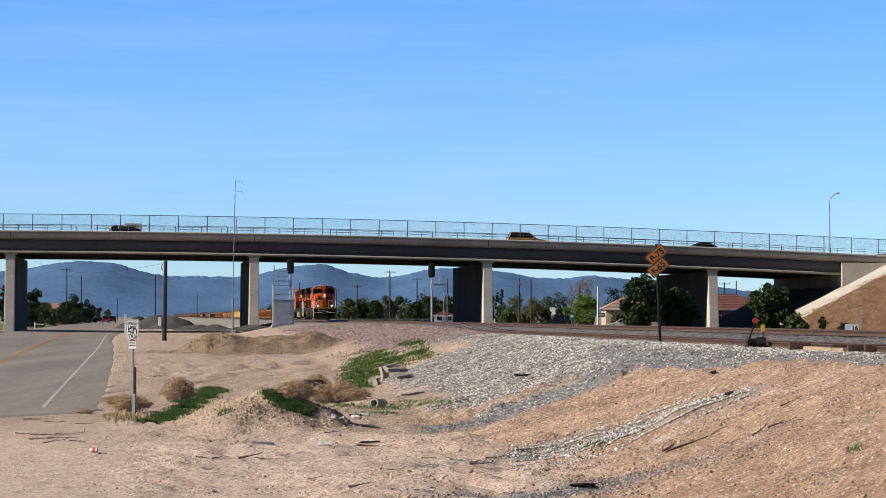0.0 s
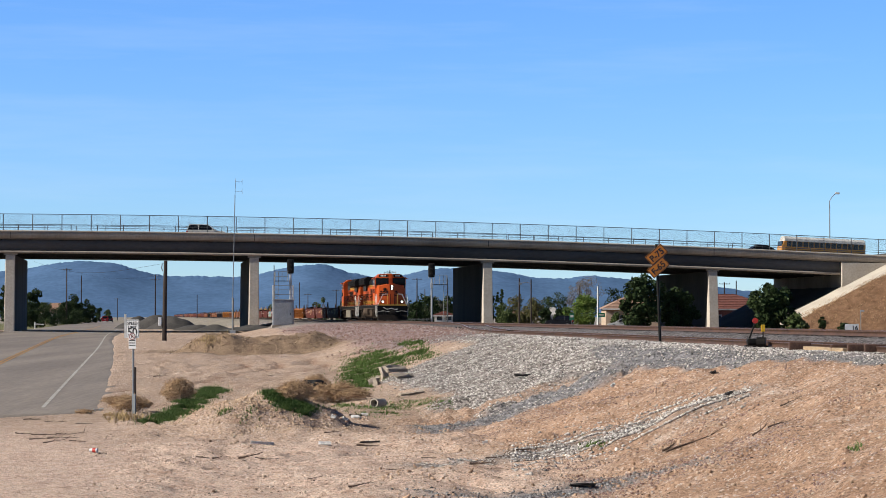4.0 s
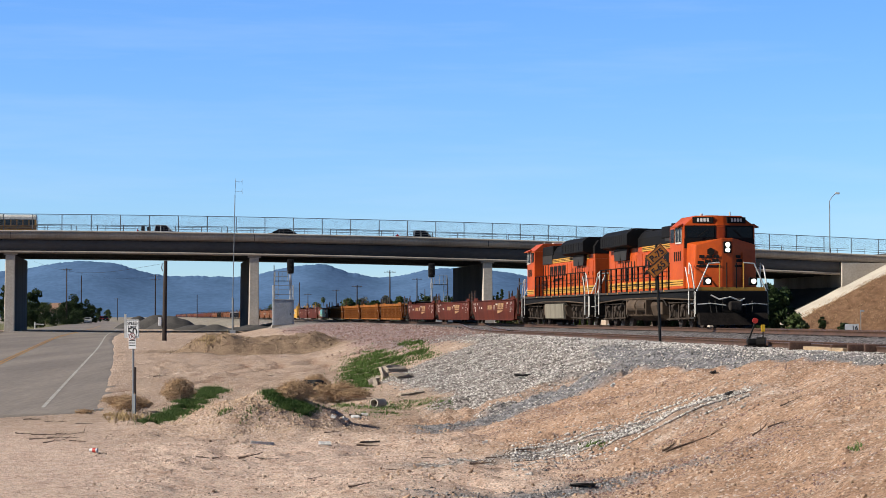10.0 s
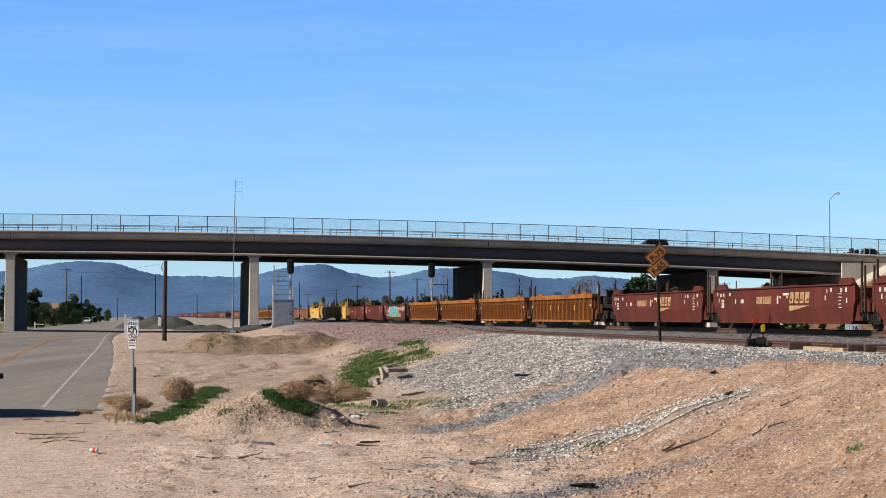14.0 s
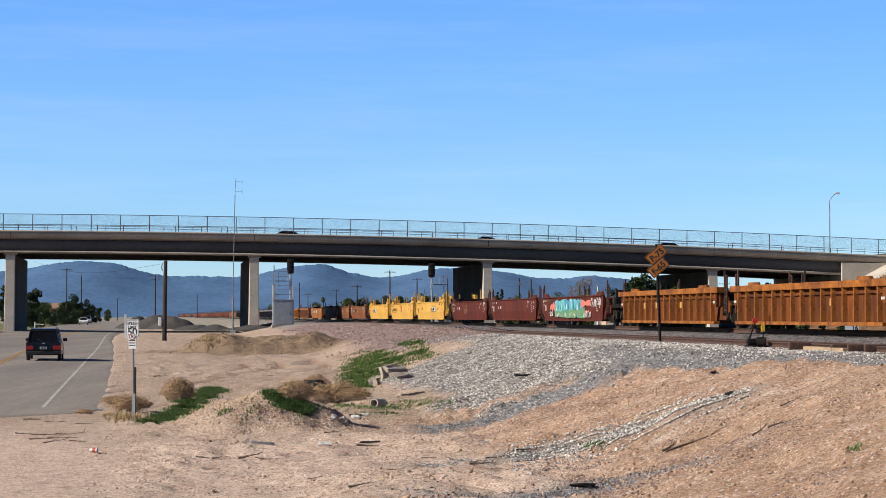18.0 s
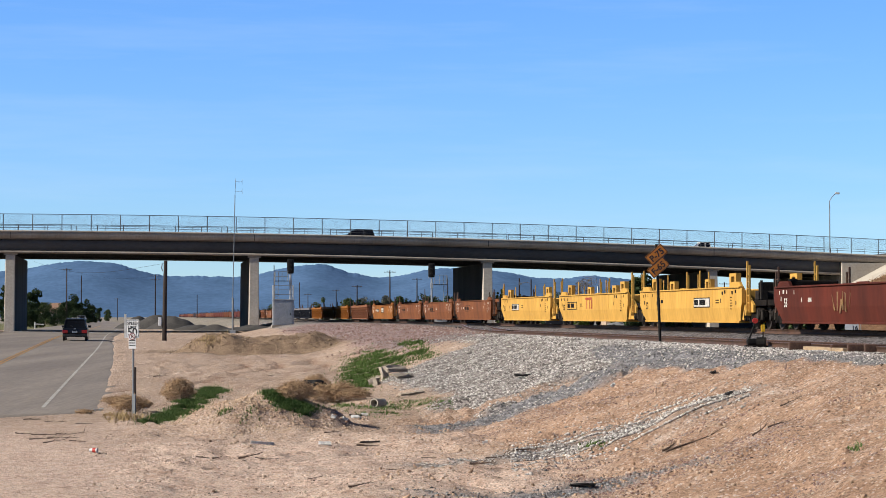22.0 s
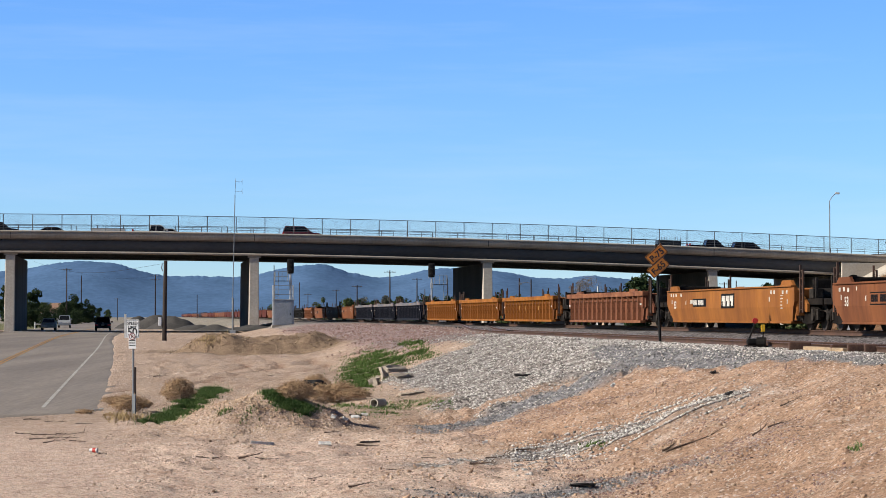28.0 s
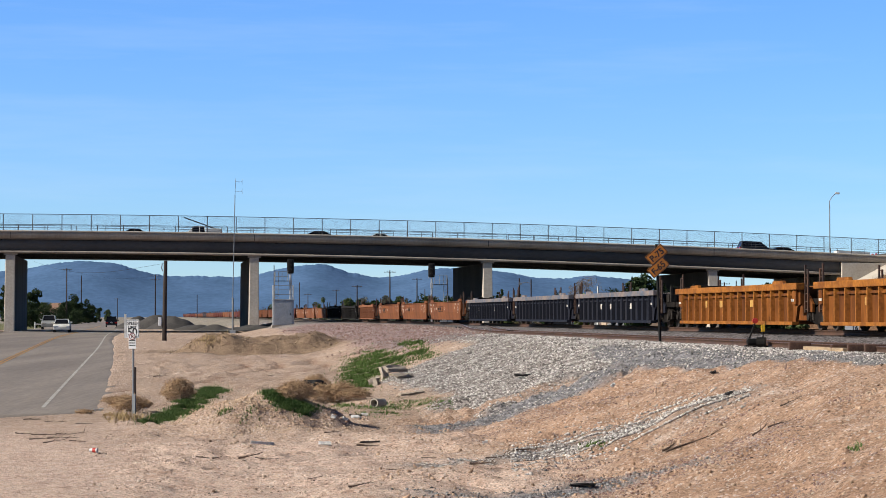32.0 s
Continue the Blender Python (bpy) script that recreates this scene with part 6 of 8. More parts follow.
def locomotive():
    L = ground_empty("locomotive")
    # frame and underside
    part("underframe", box(-10.4, 10.3, -1.45, 1.45, 1.2, 1.50, bev=0.04), loco_black, L)
    part("walkway", box(-10.5, 10.4, -1.55, 1.55, 1.503, 1.60, bev=0.02), loco_grey, L, "dusty grey walkway edge")
    prof = [(-1.35, 1.17), (-1.45, 0.95), (-1.32, 0.50), (-0.95, 0.28), (0.95, 0.28), (1.32, 0.50), (1.45, 0.95), (1.35, 1.17)]
    part("fuel_tank", prism(prof, -3.3, 3.0, "x", bev=0.04), tank_grime, L, "dusty tan fuel tank")
    for x0 in (-2.1, -0.1):
        part("air_reservoir", rod((x0, -1.42, 0.95), (x0 + 1.75, -1.42, 0.95), 0.29, seg=16), tank_grime, L, "brown air reservoir beside the tank")
    for x0 in (-2.35, -0.28, 1.72):
        part("tank_bracket", box(x0, x0 + 0.16, -1.66, -1.3, 0.55, 1.2, bev=0.02), tank_grime, L)
    part("tank_panel", prism([(1.44, 1.17), (1.53, 1.14), (1.50, 0.36), (1.36, 0.33)], -3.2, 2.4, "x"), mat("tank_panel", (0.25, 0.22, 0.165), (0.16, 0.14, 0.105), 0.8, big=1.5, grain=0.12, stretch=(1, 1, 0.3)), L, "pale dusty tank side")
    for s in (-1, 1):
        part("battery_box", box(3.1, 3.75, 1.0 * s - 0.35, 1.0 * s + 0.35, 0.55, 1.15, bev=0.03), tank_grime, L)
        part("piping", tube([(-10.0, 1.47 * s, 1.12), (-4.0, 1.5 * s, 1.26), (3.0, 1.5 * s, 1.27), (10.0, 1.47 * s, 1.14)], 0.035, seg=6), tank_grime, L)
        part("piping", tube([(-4.4, 1.46 * s, 1.02), (-3.6, 1.5 * s, 1.2), (4.6, 1.5 * s, 1.2), (5.2, 1.46 * s, 0.9)], 0.025, seg=6), gear_grime, L)
    for x in (-6.9, 6.9):
        bogie(L, x, (-1.9, 0.0, 1.9), LOCO_WHEEL, 0.53, 2.75, 0.62, truck_dust)
    # long hood
    part("hood", box(-9.4, 5.9, -1.0, 1.0, 1.62, 3.426, bev=0.02), orange, L)
    part("hood_band", box(-9.4, 5.9, -1.004, 1.004, 3.43, 3.66), orange, L)
    part("hood_top", prism([(-1.02, 3.664), (1.02, 3.664), (1.02, 4.05), (0.8, 4.36), (-0.8, 4.36), (-1.02, 4.05)], -9.4, 5.9, "x", bev=0.02), loco_black, L, "black upper hood")
    part("radiator", prism([(-1.55, 3.78), (-1.25, 3.70), (1.25, 3.70), (1.55, 3.78), (1.55, 4.30), (1.25, 4.54), (-1.25, 4.54), (-1.55, 4.30)], -8.9, -2.7, "x", bev=0.03), loco_black, L, "black overhanging radiator housing")
    bm = bmesh.new()
    for k in range(13):
        box(-8.7 + k * 0.46, -8.36 + k * 0.46, -1.562, 1.562, 3.86, 4.24, bm)
    part("radiator_grille", bm, loco_black, L)
    bm = bmesh.new()
    box(-2.4, -0.6, -0.8, 0.8, 4.15, 4.44, bm, 0.06)
    box(0.0, 1.2, -0.45, 0.45, 4.2, 4.5, bm, 0.05)
    box(2.4, 5.7, -1.08, 1.08, 3.9, 4.42, bm, 0.06)
    part("roof_equipment", bm, loco_black, L)
    part("exhaust_stack", rod((0.6, 0.0, 4.4), (0.6, 0.0, 4.66), 0.2, seg=12), under_grime, L)
    for s in (-1, 1):
        part("blower_door", box(3.0, 4.0, 1.03 * s - 0.014, 1.03 * s + 0.014, 3.75, 4.02), loco_grille, L)
        for k in range(12):
            x = -9.0 + k * 1.22
            part("hood_door", box(x, x + 1.1, 1.006 * s - 0.012, 1.006 * s + 0.012, 2.12, 3.34, bev=0.008), orange, L)
            part("door_latch", box(x + 0.06, x + 0.1, 1.03 * s - 0.012, 1.03 * s + 0.012, 2.6, 2.78), loco_black, L)
        bm = bmesh.new()
        for k in range(6):
            box(4.55, 5.8, 1.12 * s - 0.02, 1.12 * s + 0.02, 2.05 + k * 0.075, 2.09 + k * 0.075, bm)
        part("louvre", bm, loco_black, L)
        part("louvre_box", box(4.45, 5.88, *sorted((1.02 * s, 1.1 * s)), 1.98, 2.55, bev=0.01), orange, L)
    # bands; plain slanted blocks stand for the lettering
    for s in (-1, 1):
        b0 = -1.7 if s < 0 else -8.0
        b1 = 5.88 if s < 0 else 2.7
        for z0, z1, a, b in ((3.44, 3.655, b0, b1), (1.74, 2.06, -9.3, 5.85)):
            part("yellow_band", box(a, b, 1.028 * s - 0.004, 1.028 * s + 0.004, z0, z1), loco_yellow, L, "yellow band along the hood")
            for k in (0.3, 0.62):
                zz = z0 + (z1 - z0) * k
                part("pinstripe", box(a, b, 1.034 * s - 0.002, 1.034 * s + 0.002, zz, zz + 0.028), loco_black, L)
        part("yellow_band", box(6.05, 8.4, 1.527 * s - 0.004, 1.527 * s + 0.004, 1.74, 2.0), loco_yellow, L)
        for zz in (1.81, 1.90):
            part("pinstripe", box(6.05, 8.4, 1.533 * s - 0.002, 1.533 * s + 0.002, zz, zz + 0.028), loco_black, L)
        for x in (-7.2, -5.75):
            part("intake", prism([(x, 3.12), (x + 1.25, 3.12), (x + 1.4, 3.68), (x - 0.15, 3.68)], *sorted((1.035 * s, 1.2 * s)), "y"), loco_grille, L, "dark slanted intake screen")
        for x in (-6.1, -5.5, -4.9, -4.2, -3.5):
            part("door_gap", box(x, x + 0.2, 1.026 * s - 0.006, 1.026 * s + 0.006, 2.12, 3.05), loco_black, L)
        # black strips paint the shadow of the wide gaps near the cab
        for x, wdt in ((3.95, 0.14), (4.95, 0.18), (5.72, 0.14)):
            part("door_gap", box(x, x + wdt, 1.026 * s - 0.006, 1.026 * s + 0.006, 2.6, 3.38), loco_black, L)
        for k, x in enumerate((6.75, 7.1, 7.45, 7.8)):
            part("lettering", box(x, x + 0.22, 1.527 * s - 0.004, 1.527 * s + 0.004, 2.78, 3.18), loco_black, L)
        for k in range(4):
            x = -1.15 + 1.25 * k
            d = -0.16 * s
            y0, y1 = sorted((1.036 * s, 1.042 * s))
            part("lettering", prism([(x, 2.68), (x + 0.98, 2.68), (x + 1.0 + d, 3.26), (x + 0.02 + d, 3.26)], y0, y1, "y"), loco_black, L)
            y0, y1 = sorted((1.043 * s, 1.047 * s))
            m0 = x + (0.3 if k % 2 else 0.42)
            part("lettering", prism([(m0, 2.67), (m0 + 0.14, 2.67), (m0 + 0.14 + d * 0.6, 2.98), (m0 + 0.08 + d * 0.6, 2.98)], y0, y1, "y"), orange, L)
        part("emblem", prism([(-1.3, 2.36), (2.6, 2.58), (-0.9, 2.58)] if s < 0 else [(2.7, 2.36), (-1.2, 2.58), (2.3, 2.58)], *sorted((1.036 * s, 1.042 * s)), "y"), loco_black, L)
    # cab: its front and the nose come to a blunt ridge in the middle
    plan = [(5.95, -1.52), (8.42, -1.52), (8.70, -0.13), (8.70, 0.13), (8.42, 1.52), (5.95, 1.52)]
    inset = [(5.95, -1.0), (8.30, -0.98), (8.52, -0.13), (8.52, 0.13), (8.30, 0.98), (5.95, 1.0)]
    part("cab", loft([(x, y, 1.62) for x, y in plan], [(x, y, 4.22) for x, y in plan], bev=0.03), orange, L)
    part("cab_roof", loft([(x, y, 4.225) for x, y in plan], [(x, y, 4.66) for x, y in inset], bev=0.03), orange, L)
    base = [(8.40, -1.42), (9.52, -1.30), (9.84, -0.24), (9.84, 0.24), (9.52, 1.30), (8.40, 1.42)]
    crown = [3.52, 3.42, 3.70, 3.70, 3.42, 3.52]
    part("nose", loft([(x, y, 1.62) for x, y in base], [(x - 0.05, y * 0.97, z) for (x, y), z in zip(base, crown)], bev=0.05), orange, L)
    for s in (-1, 1):
        p, q = (8.42, 1.52 * s), (8.70, 0.13 * s)
        part("glare_panel", wall_panel(p, q, 0.03, 0.99, 3.30, 3.70, 0.004), loco_black, L, "black panel below the windscreen")
        part("windshield_frame", wall_panel(p, q, 0.05, 0.95, 3.68, 4.24, 0.006), loco_black, L)
        part("windshield", wall_panel(p, q, 0.10, 0.90, 3.74, 4.18, 0.02), dark_glass, L, "dark windscreen pane")
        part("wiper", rod((8.62, 0.95 * s, 3.76), (8.68, 0.55 * s, 4.08), 0.012, seg=5), under_grime, L)
        part("number_board", wall_panel((8.40, 1.12 * s), (8.62, 0.22 * s), 0.0, 0.92, 4.34, 4.60, -0.06, 0.12, lean=0.04), loco_black, L)
        bm = bmesh.new()
        for k in range(4):
            wall_panel((8.40, 1.12 * s), (8.62, 0.22 * s), 0.2 + 0.145 * k, 0.30 + 0.145 * k, 4.40, 4.54, 0.055, 0.014, bm, 0.02)
        part("lettering", bm, rail_white, L)
        a, b = (9.52, 1.30 * s), (9.84, 0.24 * s)
        bm = bmesh.new()
        for k in range(3):
            wall_panel(a, b, 0.10 + 0.27 * k, 0.34 + 0.27 * k, 2.62 + 0.04 * k, 2.74 + 0.04 * k, 0.004, 0.01, bm)
            wall_panel(a, b, 0.16 + 0.27 * k, 0.36 + 0.27 * k, 2.86, 2.98, 0.004, 0.01, bm)
        wall_panel(a, b, 0.05, 0.95, 2.50, 2.57, 0.004, 0.01, bm)
        part("emblem", bm, loco_black, L, "black winged emblem on the nose")
        part("side_window", box(6.15, 6.85, 1.53 * s - 0.02, 1.53 * s + 0.02, 3.58, 4.14, bev=0.01), dark_glass, L)
        part("side_window", box(7.15, 8.2, 1.53 * s - 0.02, 1.53 * s + 0.02, 3.58, 4.16, bev=0.01), dark_glass, L)
        bm = bmesh.new()
        for x0, x1 in ((7.10, 7.16), (7.64, 7.70), (8.19, 8.25)):
            box(x0, x1, 1.555 * s - 0.01, 1.555 * s + 0.01, 3.52, 4.20, bm)
        box(7.10, 8.25, 1.555 * s - 0.01, 1.555 * s + 0.01, 3.50, 3.56, bm)
        part("window_frame", bm, rail_white, L, "pale metal window frame")
        part("sunshade", prism([(1.5 * s, 4.34), (1.5 * s, 4.26), (1.72 * s, 4.17), (1.74 * s, 4.21)], 7.0, 8.3, "x"), orange, L)
    # no hollow here: a flat plate carries the recess's shade as colour
    part("cab_recess", box(2.8, 5.9, 1.036, 1.05, 3.42, 4.0), loco_grille, L, "flat dark panel for the shaded recess behind the cab")
    part("nose_door", wall_panel((9.52, 1.30), (9.84, 0.24), 0.12, 0.62, 1.72, 3.1, 0.006, 0.02), orange, L)
    part("nose_vent", rod((9.66, -0.66, 3.12), (9.74, -0.68, 3.12), 0.17, seg=6), under_grime, L)
    part("headlight_housing", box(9.70, 9.845, -0.17, 0.17, 3.06, 3.54, bev=0.03), loco_black, L)
    bm = bmesh.new()
    for z in (3.41, 3.19):
        rod((9.75, 0, z), (9.872, 0, z), 0.095, bm, 14)
    part("headlight", bm, head_glow, L, "lit twin headlight")
    for s in (-1, 1):
        part("ditch_light_housing", box(10.1, 10.34, 0.95 * s - 0.16, 0.95 * s + 0.16, 1.74, 2.06, bev=0.03), loco_black, L)
        part("ditch_light", rod((10.3, 0.95 * s, 1.9), (10.38, 0.95 * s, 1.9), 0.10, seg=14), head_glow, L, "lit ditch light")
    part("platform_edge", box(10.42, 10.46, -1.4, 1.4, 1.52, 1.66), loco_yellow, L, "yellow front platform edge")
    # end platforms, pilots, steps, couplers
    for e in (-1, 1):
        part("pilot", box(*sorted((10.3 * e, 10.5 * e)), -1.5, 1.5, 0.55, 1.50, bev=0.03), loco_black, L)
        bm = bmesh.new()
        box(*sorted((10.5 * e, 11.1 * e)), -0.18, 0.18, 0.75, 1.05, bm, 0.04)
        box(*sorted((10.95 * e, 11.2 * e)), -0.24, 0.24, 0.70, 1.08, bm, 0.05)
        box(*sorted((10.5 * e, 10.62 * e)), -0.42, 0.42, 0.62, 1.2, bm, 0.03)
        part("coupler", bm, gear_grime, L)
        for s in (-1, 1):
            bm = bmesh.new()
            for k in range(4):
                box(*sorted((9.5 * e, 10.25 * e)), 1.2 * s - 0.3, 1.2 * s + 0.3, 0.38 + k * 0.3, 0.43 + k * 0.3, bm)
            part("steps", bm, loco_black, L)
            bm = bmesh.new()
            for k in range(2):
                box(*sorted((9.6 * e, 10.1 * e)), 1.505 * s - 0.006, 1.505 * s + 0.006, 0.39 + k * 0.6, 0.415 + k * 0.6, bm)
            part("step_edge", bm, galvanised, L, "pale worn step edge")
            part("grab_rail", tube([(10.35 * e, 1.52 * s, 0.45), (10.35 * e, 1.52 * s, 1.6), (9.75 * e, 1.52 * s, 2.55), (9.35 * e, 1.5 * s, 2.66), (9.35 * e, 1.5 * s, 2.2)], 0.027), rail_white, L, "white painted grab rail")
            part("grab_rail", tube([(9.4 * e, 1.53 * s, 0.55), (9.4 * e, 1.53 * s, 1.75), (8.95 * e, 1.56 * s, 2.5)], 0.027), rail_white, L, "white painted grab rail")
            part("end_rail", tube([(10.45 * e, 1.5 * s, 0.55), (10.45 * e, 1.5 * s, 1.4), (10.45 * e, 0.95 * s, 2.62), (10.45 * e, 0.5 * s, 2.66)], 0.027), rail_white, L)
            part("end_rail", rod((10.45 * e, 0.5 * s, 2.66), (10.45 * e, 0.5 * s, 1.62), 0.026, seg=6), loco_yellow, L)
            part("end_rail", rod((10.45 * e, 0.2 * s, 2.66), (10.45 * e, 0.2 * s, 1.62), 0.026, seg=6), under_grime, L)
            part("cut_lever", tube([(10.56 * e, 1.45 * s, 0.95), (10.62 * e, 0.9 * s, 1.0), (10.66 * e, 0.3 * s, 0.92)], 0.022), rail_white, L)
        for y in (0.55, -0.7, -0.95, 0.85):
            part("air_hose", tube([(10.5 * e, y, 1.1), (10.66 * e, y * 0.96, 0.75), (10.7 * e, y * 0.9, 0.42), (10.64 * e, y * 0.82, 0.36)], 0.035), black_steel, L)
        part("cable", tube([(10.56 * e, -0.9, 1.34), (10.64 * e, -0.55, 1.16), (10.64 * e, -0.1, 1.26), (10.64 * e, 0.3, 1.1), (10.6 * e, 0.5, 1.2)], 0.03), rail_white, L)
    part("snow_plough", prism([(10.503, 0.12), (10.98, 0.12), (10.72, 0.62), (10.503, 0.62)], -1.42, 1.42, "y"), under_grime, L)
    # side handrails
    for s in (-1, 1):
        part("handrail", tube([(-9.2, 1.5 * s, 2.72), (5.9, 1.5 * s, 2.72)], 0.024), loco_black, L)
        part("handrail", tube([(-9.2, 1.5 * s, 2.2), (5.9, 1.5 * s, 2.2)], 0.016), loco_black, L)
        for k in range(13):
            x = -9.0 + k * 1.22
            part("stanchion", box(x - 0.05, x + 0.05, 1.5 * s - 0.03, 1.5 * s + 0.03, 1.6, 2.74), loco_black, L)
            if k % 2:
                part("reflector", box(x + 0.5, x + 0.62, 1.555 * s - 0.006, 1.555 * s + 0.006, 1.52, 1.585), loco_yellow, L)
    # roof pieces
    bm = rod((7.4, -0.5, 4.64), (7.4, -0.5, 4.78), 0.07, seg=12)
    rod((7.9, 0.6, 4.62), (7.9, 0.6, 4.84), 0.03, bm, 8)
    box(6.5, 7.1, -0.3, 0.3, 4.66, 4.74, bm, 0.03)
    part("antenna", bm, rail_white, L)
    bm = bmesh.new()
    for k in range(3):
        rod((1.9 + 0.12 * k, -0.25 + 0.25 * k, 4.46), (2.4 + 0.12 * k, -0.25 + 0.25 * k, 4.5), 0.035, bm, 8, 0.09)
    part("horn", bm, under_grime, L)
    part("rear_lamp", box(-9.47, -9.40, -0.25, 0.25, 3.2, 3.45, bev=0.01), dark_glass, L)
    return L


loco = tagged(locomotive(), "orange and black diesel locomotive with lit headlights", "locomotive", "locomotives of the freight train")
loco_b = tagged(copy_thing(loco, pose(0, 0, 0)), "orange and black diesel locomotive running cab last", "locomotive", "locomotives of the freight train")
TRAIN += [(loco, 14.745, False), (loco_b, 15.775, True)]

PAINT = {
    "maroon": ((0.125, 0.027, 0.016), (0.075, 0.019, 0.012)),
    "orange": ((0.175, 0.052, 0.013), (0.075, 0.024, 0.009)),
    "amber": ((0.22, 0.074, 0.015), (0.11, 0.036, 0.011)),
    "yellow": ((0.66, 0.375, 0.085), (0.56, 0.31, 0.068)),
    "rust": ((0.24, 0.088, 0.036), (0.15, 0.054, 0.026)),
    "tan": ((0.33, 0.125, 0.03), (0.22, 0.08, 0.024)),
    "brown": ((0.20, 0.075, 0.04), (0.13, 0.05, 0.03)),
    "blue": ((0.010, 0.013, 0.024), (0.022, 0.022, 0.030)),
    "black": ((0.015, 0.014, 0.014), (0.025, 0.022, 0.02)),
}
# top rails, and most ribs, are paler than the side panels
RAIL_TONE = {
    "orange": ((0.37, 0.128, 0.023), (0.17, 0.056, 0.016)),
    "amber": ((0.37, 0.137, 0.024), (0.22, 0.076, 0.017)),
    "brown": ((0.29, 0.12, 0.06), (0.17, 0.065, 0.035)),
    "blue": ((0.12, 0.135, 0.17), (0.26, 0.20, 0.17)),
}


letter_white = mat("letter_white", (0.72, 0.68, 0.60), (0.5, 0.45, 0.4), 0.6, big=3, bump=0)
letter_gold = mat("letter_gold", (0.62, 0.36, 0.08), (0.45, 0.24, 0.07), 0.6, big=3, bump=0)
letter_faded = mat("letter_faded", (0.50, 0.31, 0.14), (0.26, 0.12, 0.06), 0.7, big=4, bump=0)
letter_red = mat("letter_red", (0.42, 0.07, 0.03), (0.35, 0.06, 0.03), 0.6, big=3, bump=0)


def plate(x0, x1, z0, z1, y, material, parent, name="lettering", t=0.006):
    return part(name, box(x0, x1, min(y, y + math.copysign(t, y)), max(y, y + math.copysign(t, y)), z0, z1), material, parent)


def word(parent, x, z, h, n, y, material, gap=0.25, slant=0.0, tall=1.0):
    """A row of n plain upright bars that stands for lettering."""
    bm = bmesh.new()
    wd = h * 0.62 * tall
    y0, y1 = sorted((y, y + math.copysign(0.006, y)))
    for k in range(n):
        a = x + k * wd * (1 + gap)
        prism([(a, z), (a + wd, z), (a + wd + slant, z + h), (a + slant, z + h)], y0, y1, "y", bm)
    return part("lettering", bm, material, parent)


post_brown = mat("post_brown", (0.12, 0.055, 0.03), (0.05, 0.03, 0.022), 0.7, big=2, grain=0.2, bump=0.05)


INNER = {"yellow": 1.35, "maroon": 0.85, "rust": 1.0, "tan": 1.0}
CAR_TOP = {"yellow": 1.54, "maroon": 1.46, "rust": 1.49, "tan": 1.49}
OUTER = 2.2


def car_ends(paint, front_end, rear_end):
    """How far the body stops short of the unit's front and rear."""
    k = INNER.get(paint, 1.1)
    return (OUTER if front_end else k), (OUTER if rear_end else k)


def smooth_side(a, b, low, top, s):
    """A well's plain side: upright above, folded in below, its lower corners cut off."""
    bm = prism([(1.36 * s, low), (1.42 * s, low), (1.50 * s, 0.80), (1.50 * s, top), (1.38 * s, top), (1.38 * s, 0.80)], a, b, "x")
    for x, c, n in ((a, 0.85, -1), (b, 0.5, 1)):
        r = bmesh.ops.bisect_plane(bm, geom=list(bm.verts) + list(bm.edges) + list(bm.faces), plane_co=(x, 0, 0.98), plane_no=(n * (0.98 - low), 0, -c), clear_outer=True)
        bmesh.ops.holes_fill(bm, edges=[e for e in bm.edges if e.is_boundary])
    bmesh.ops.recalc_face_normals(bm, faces=bm.faces)
    return bm


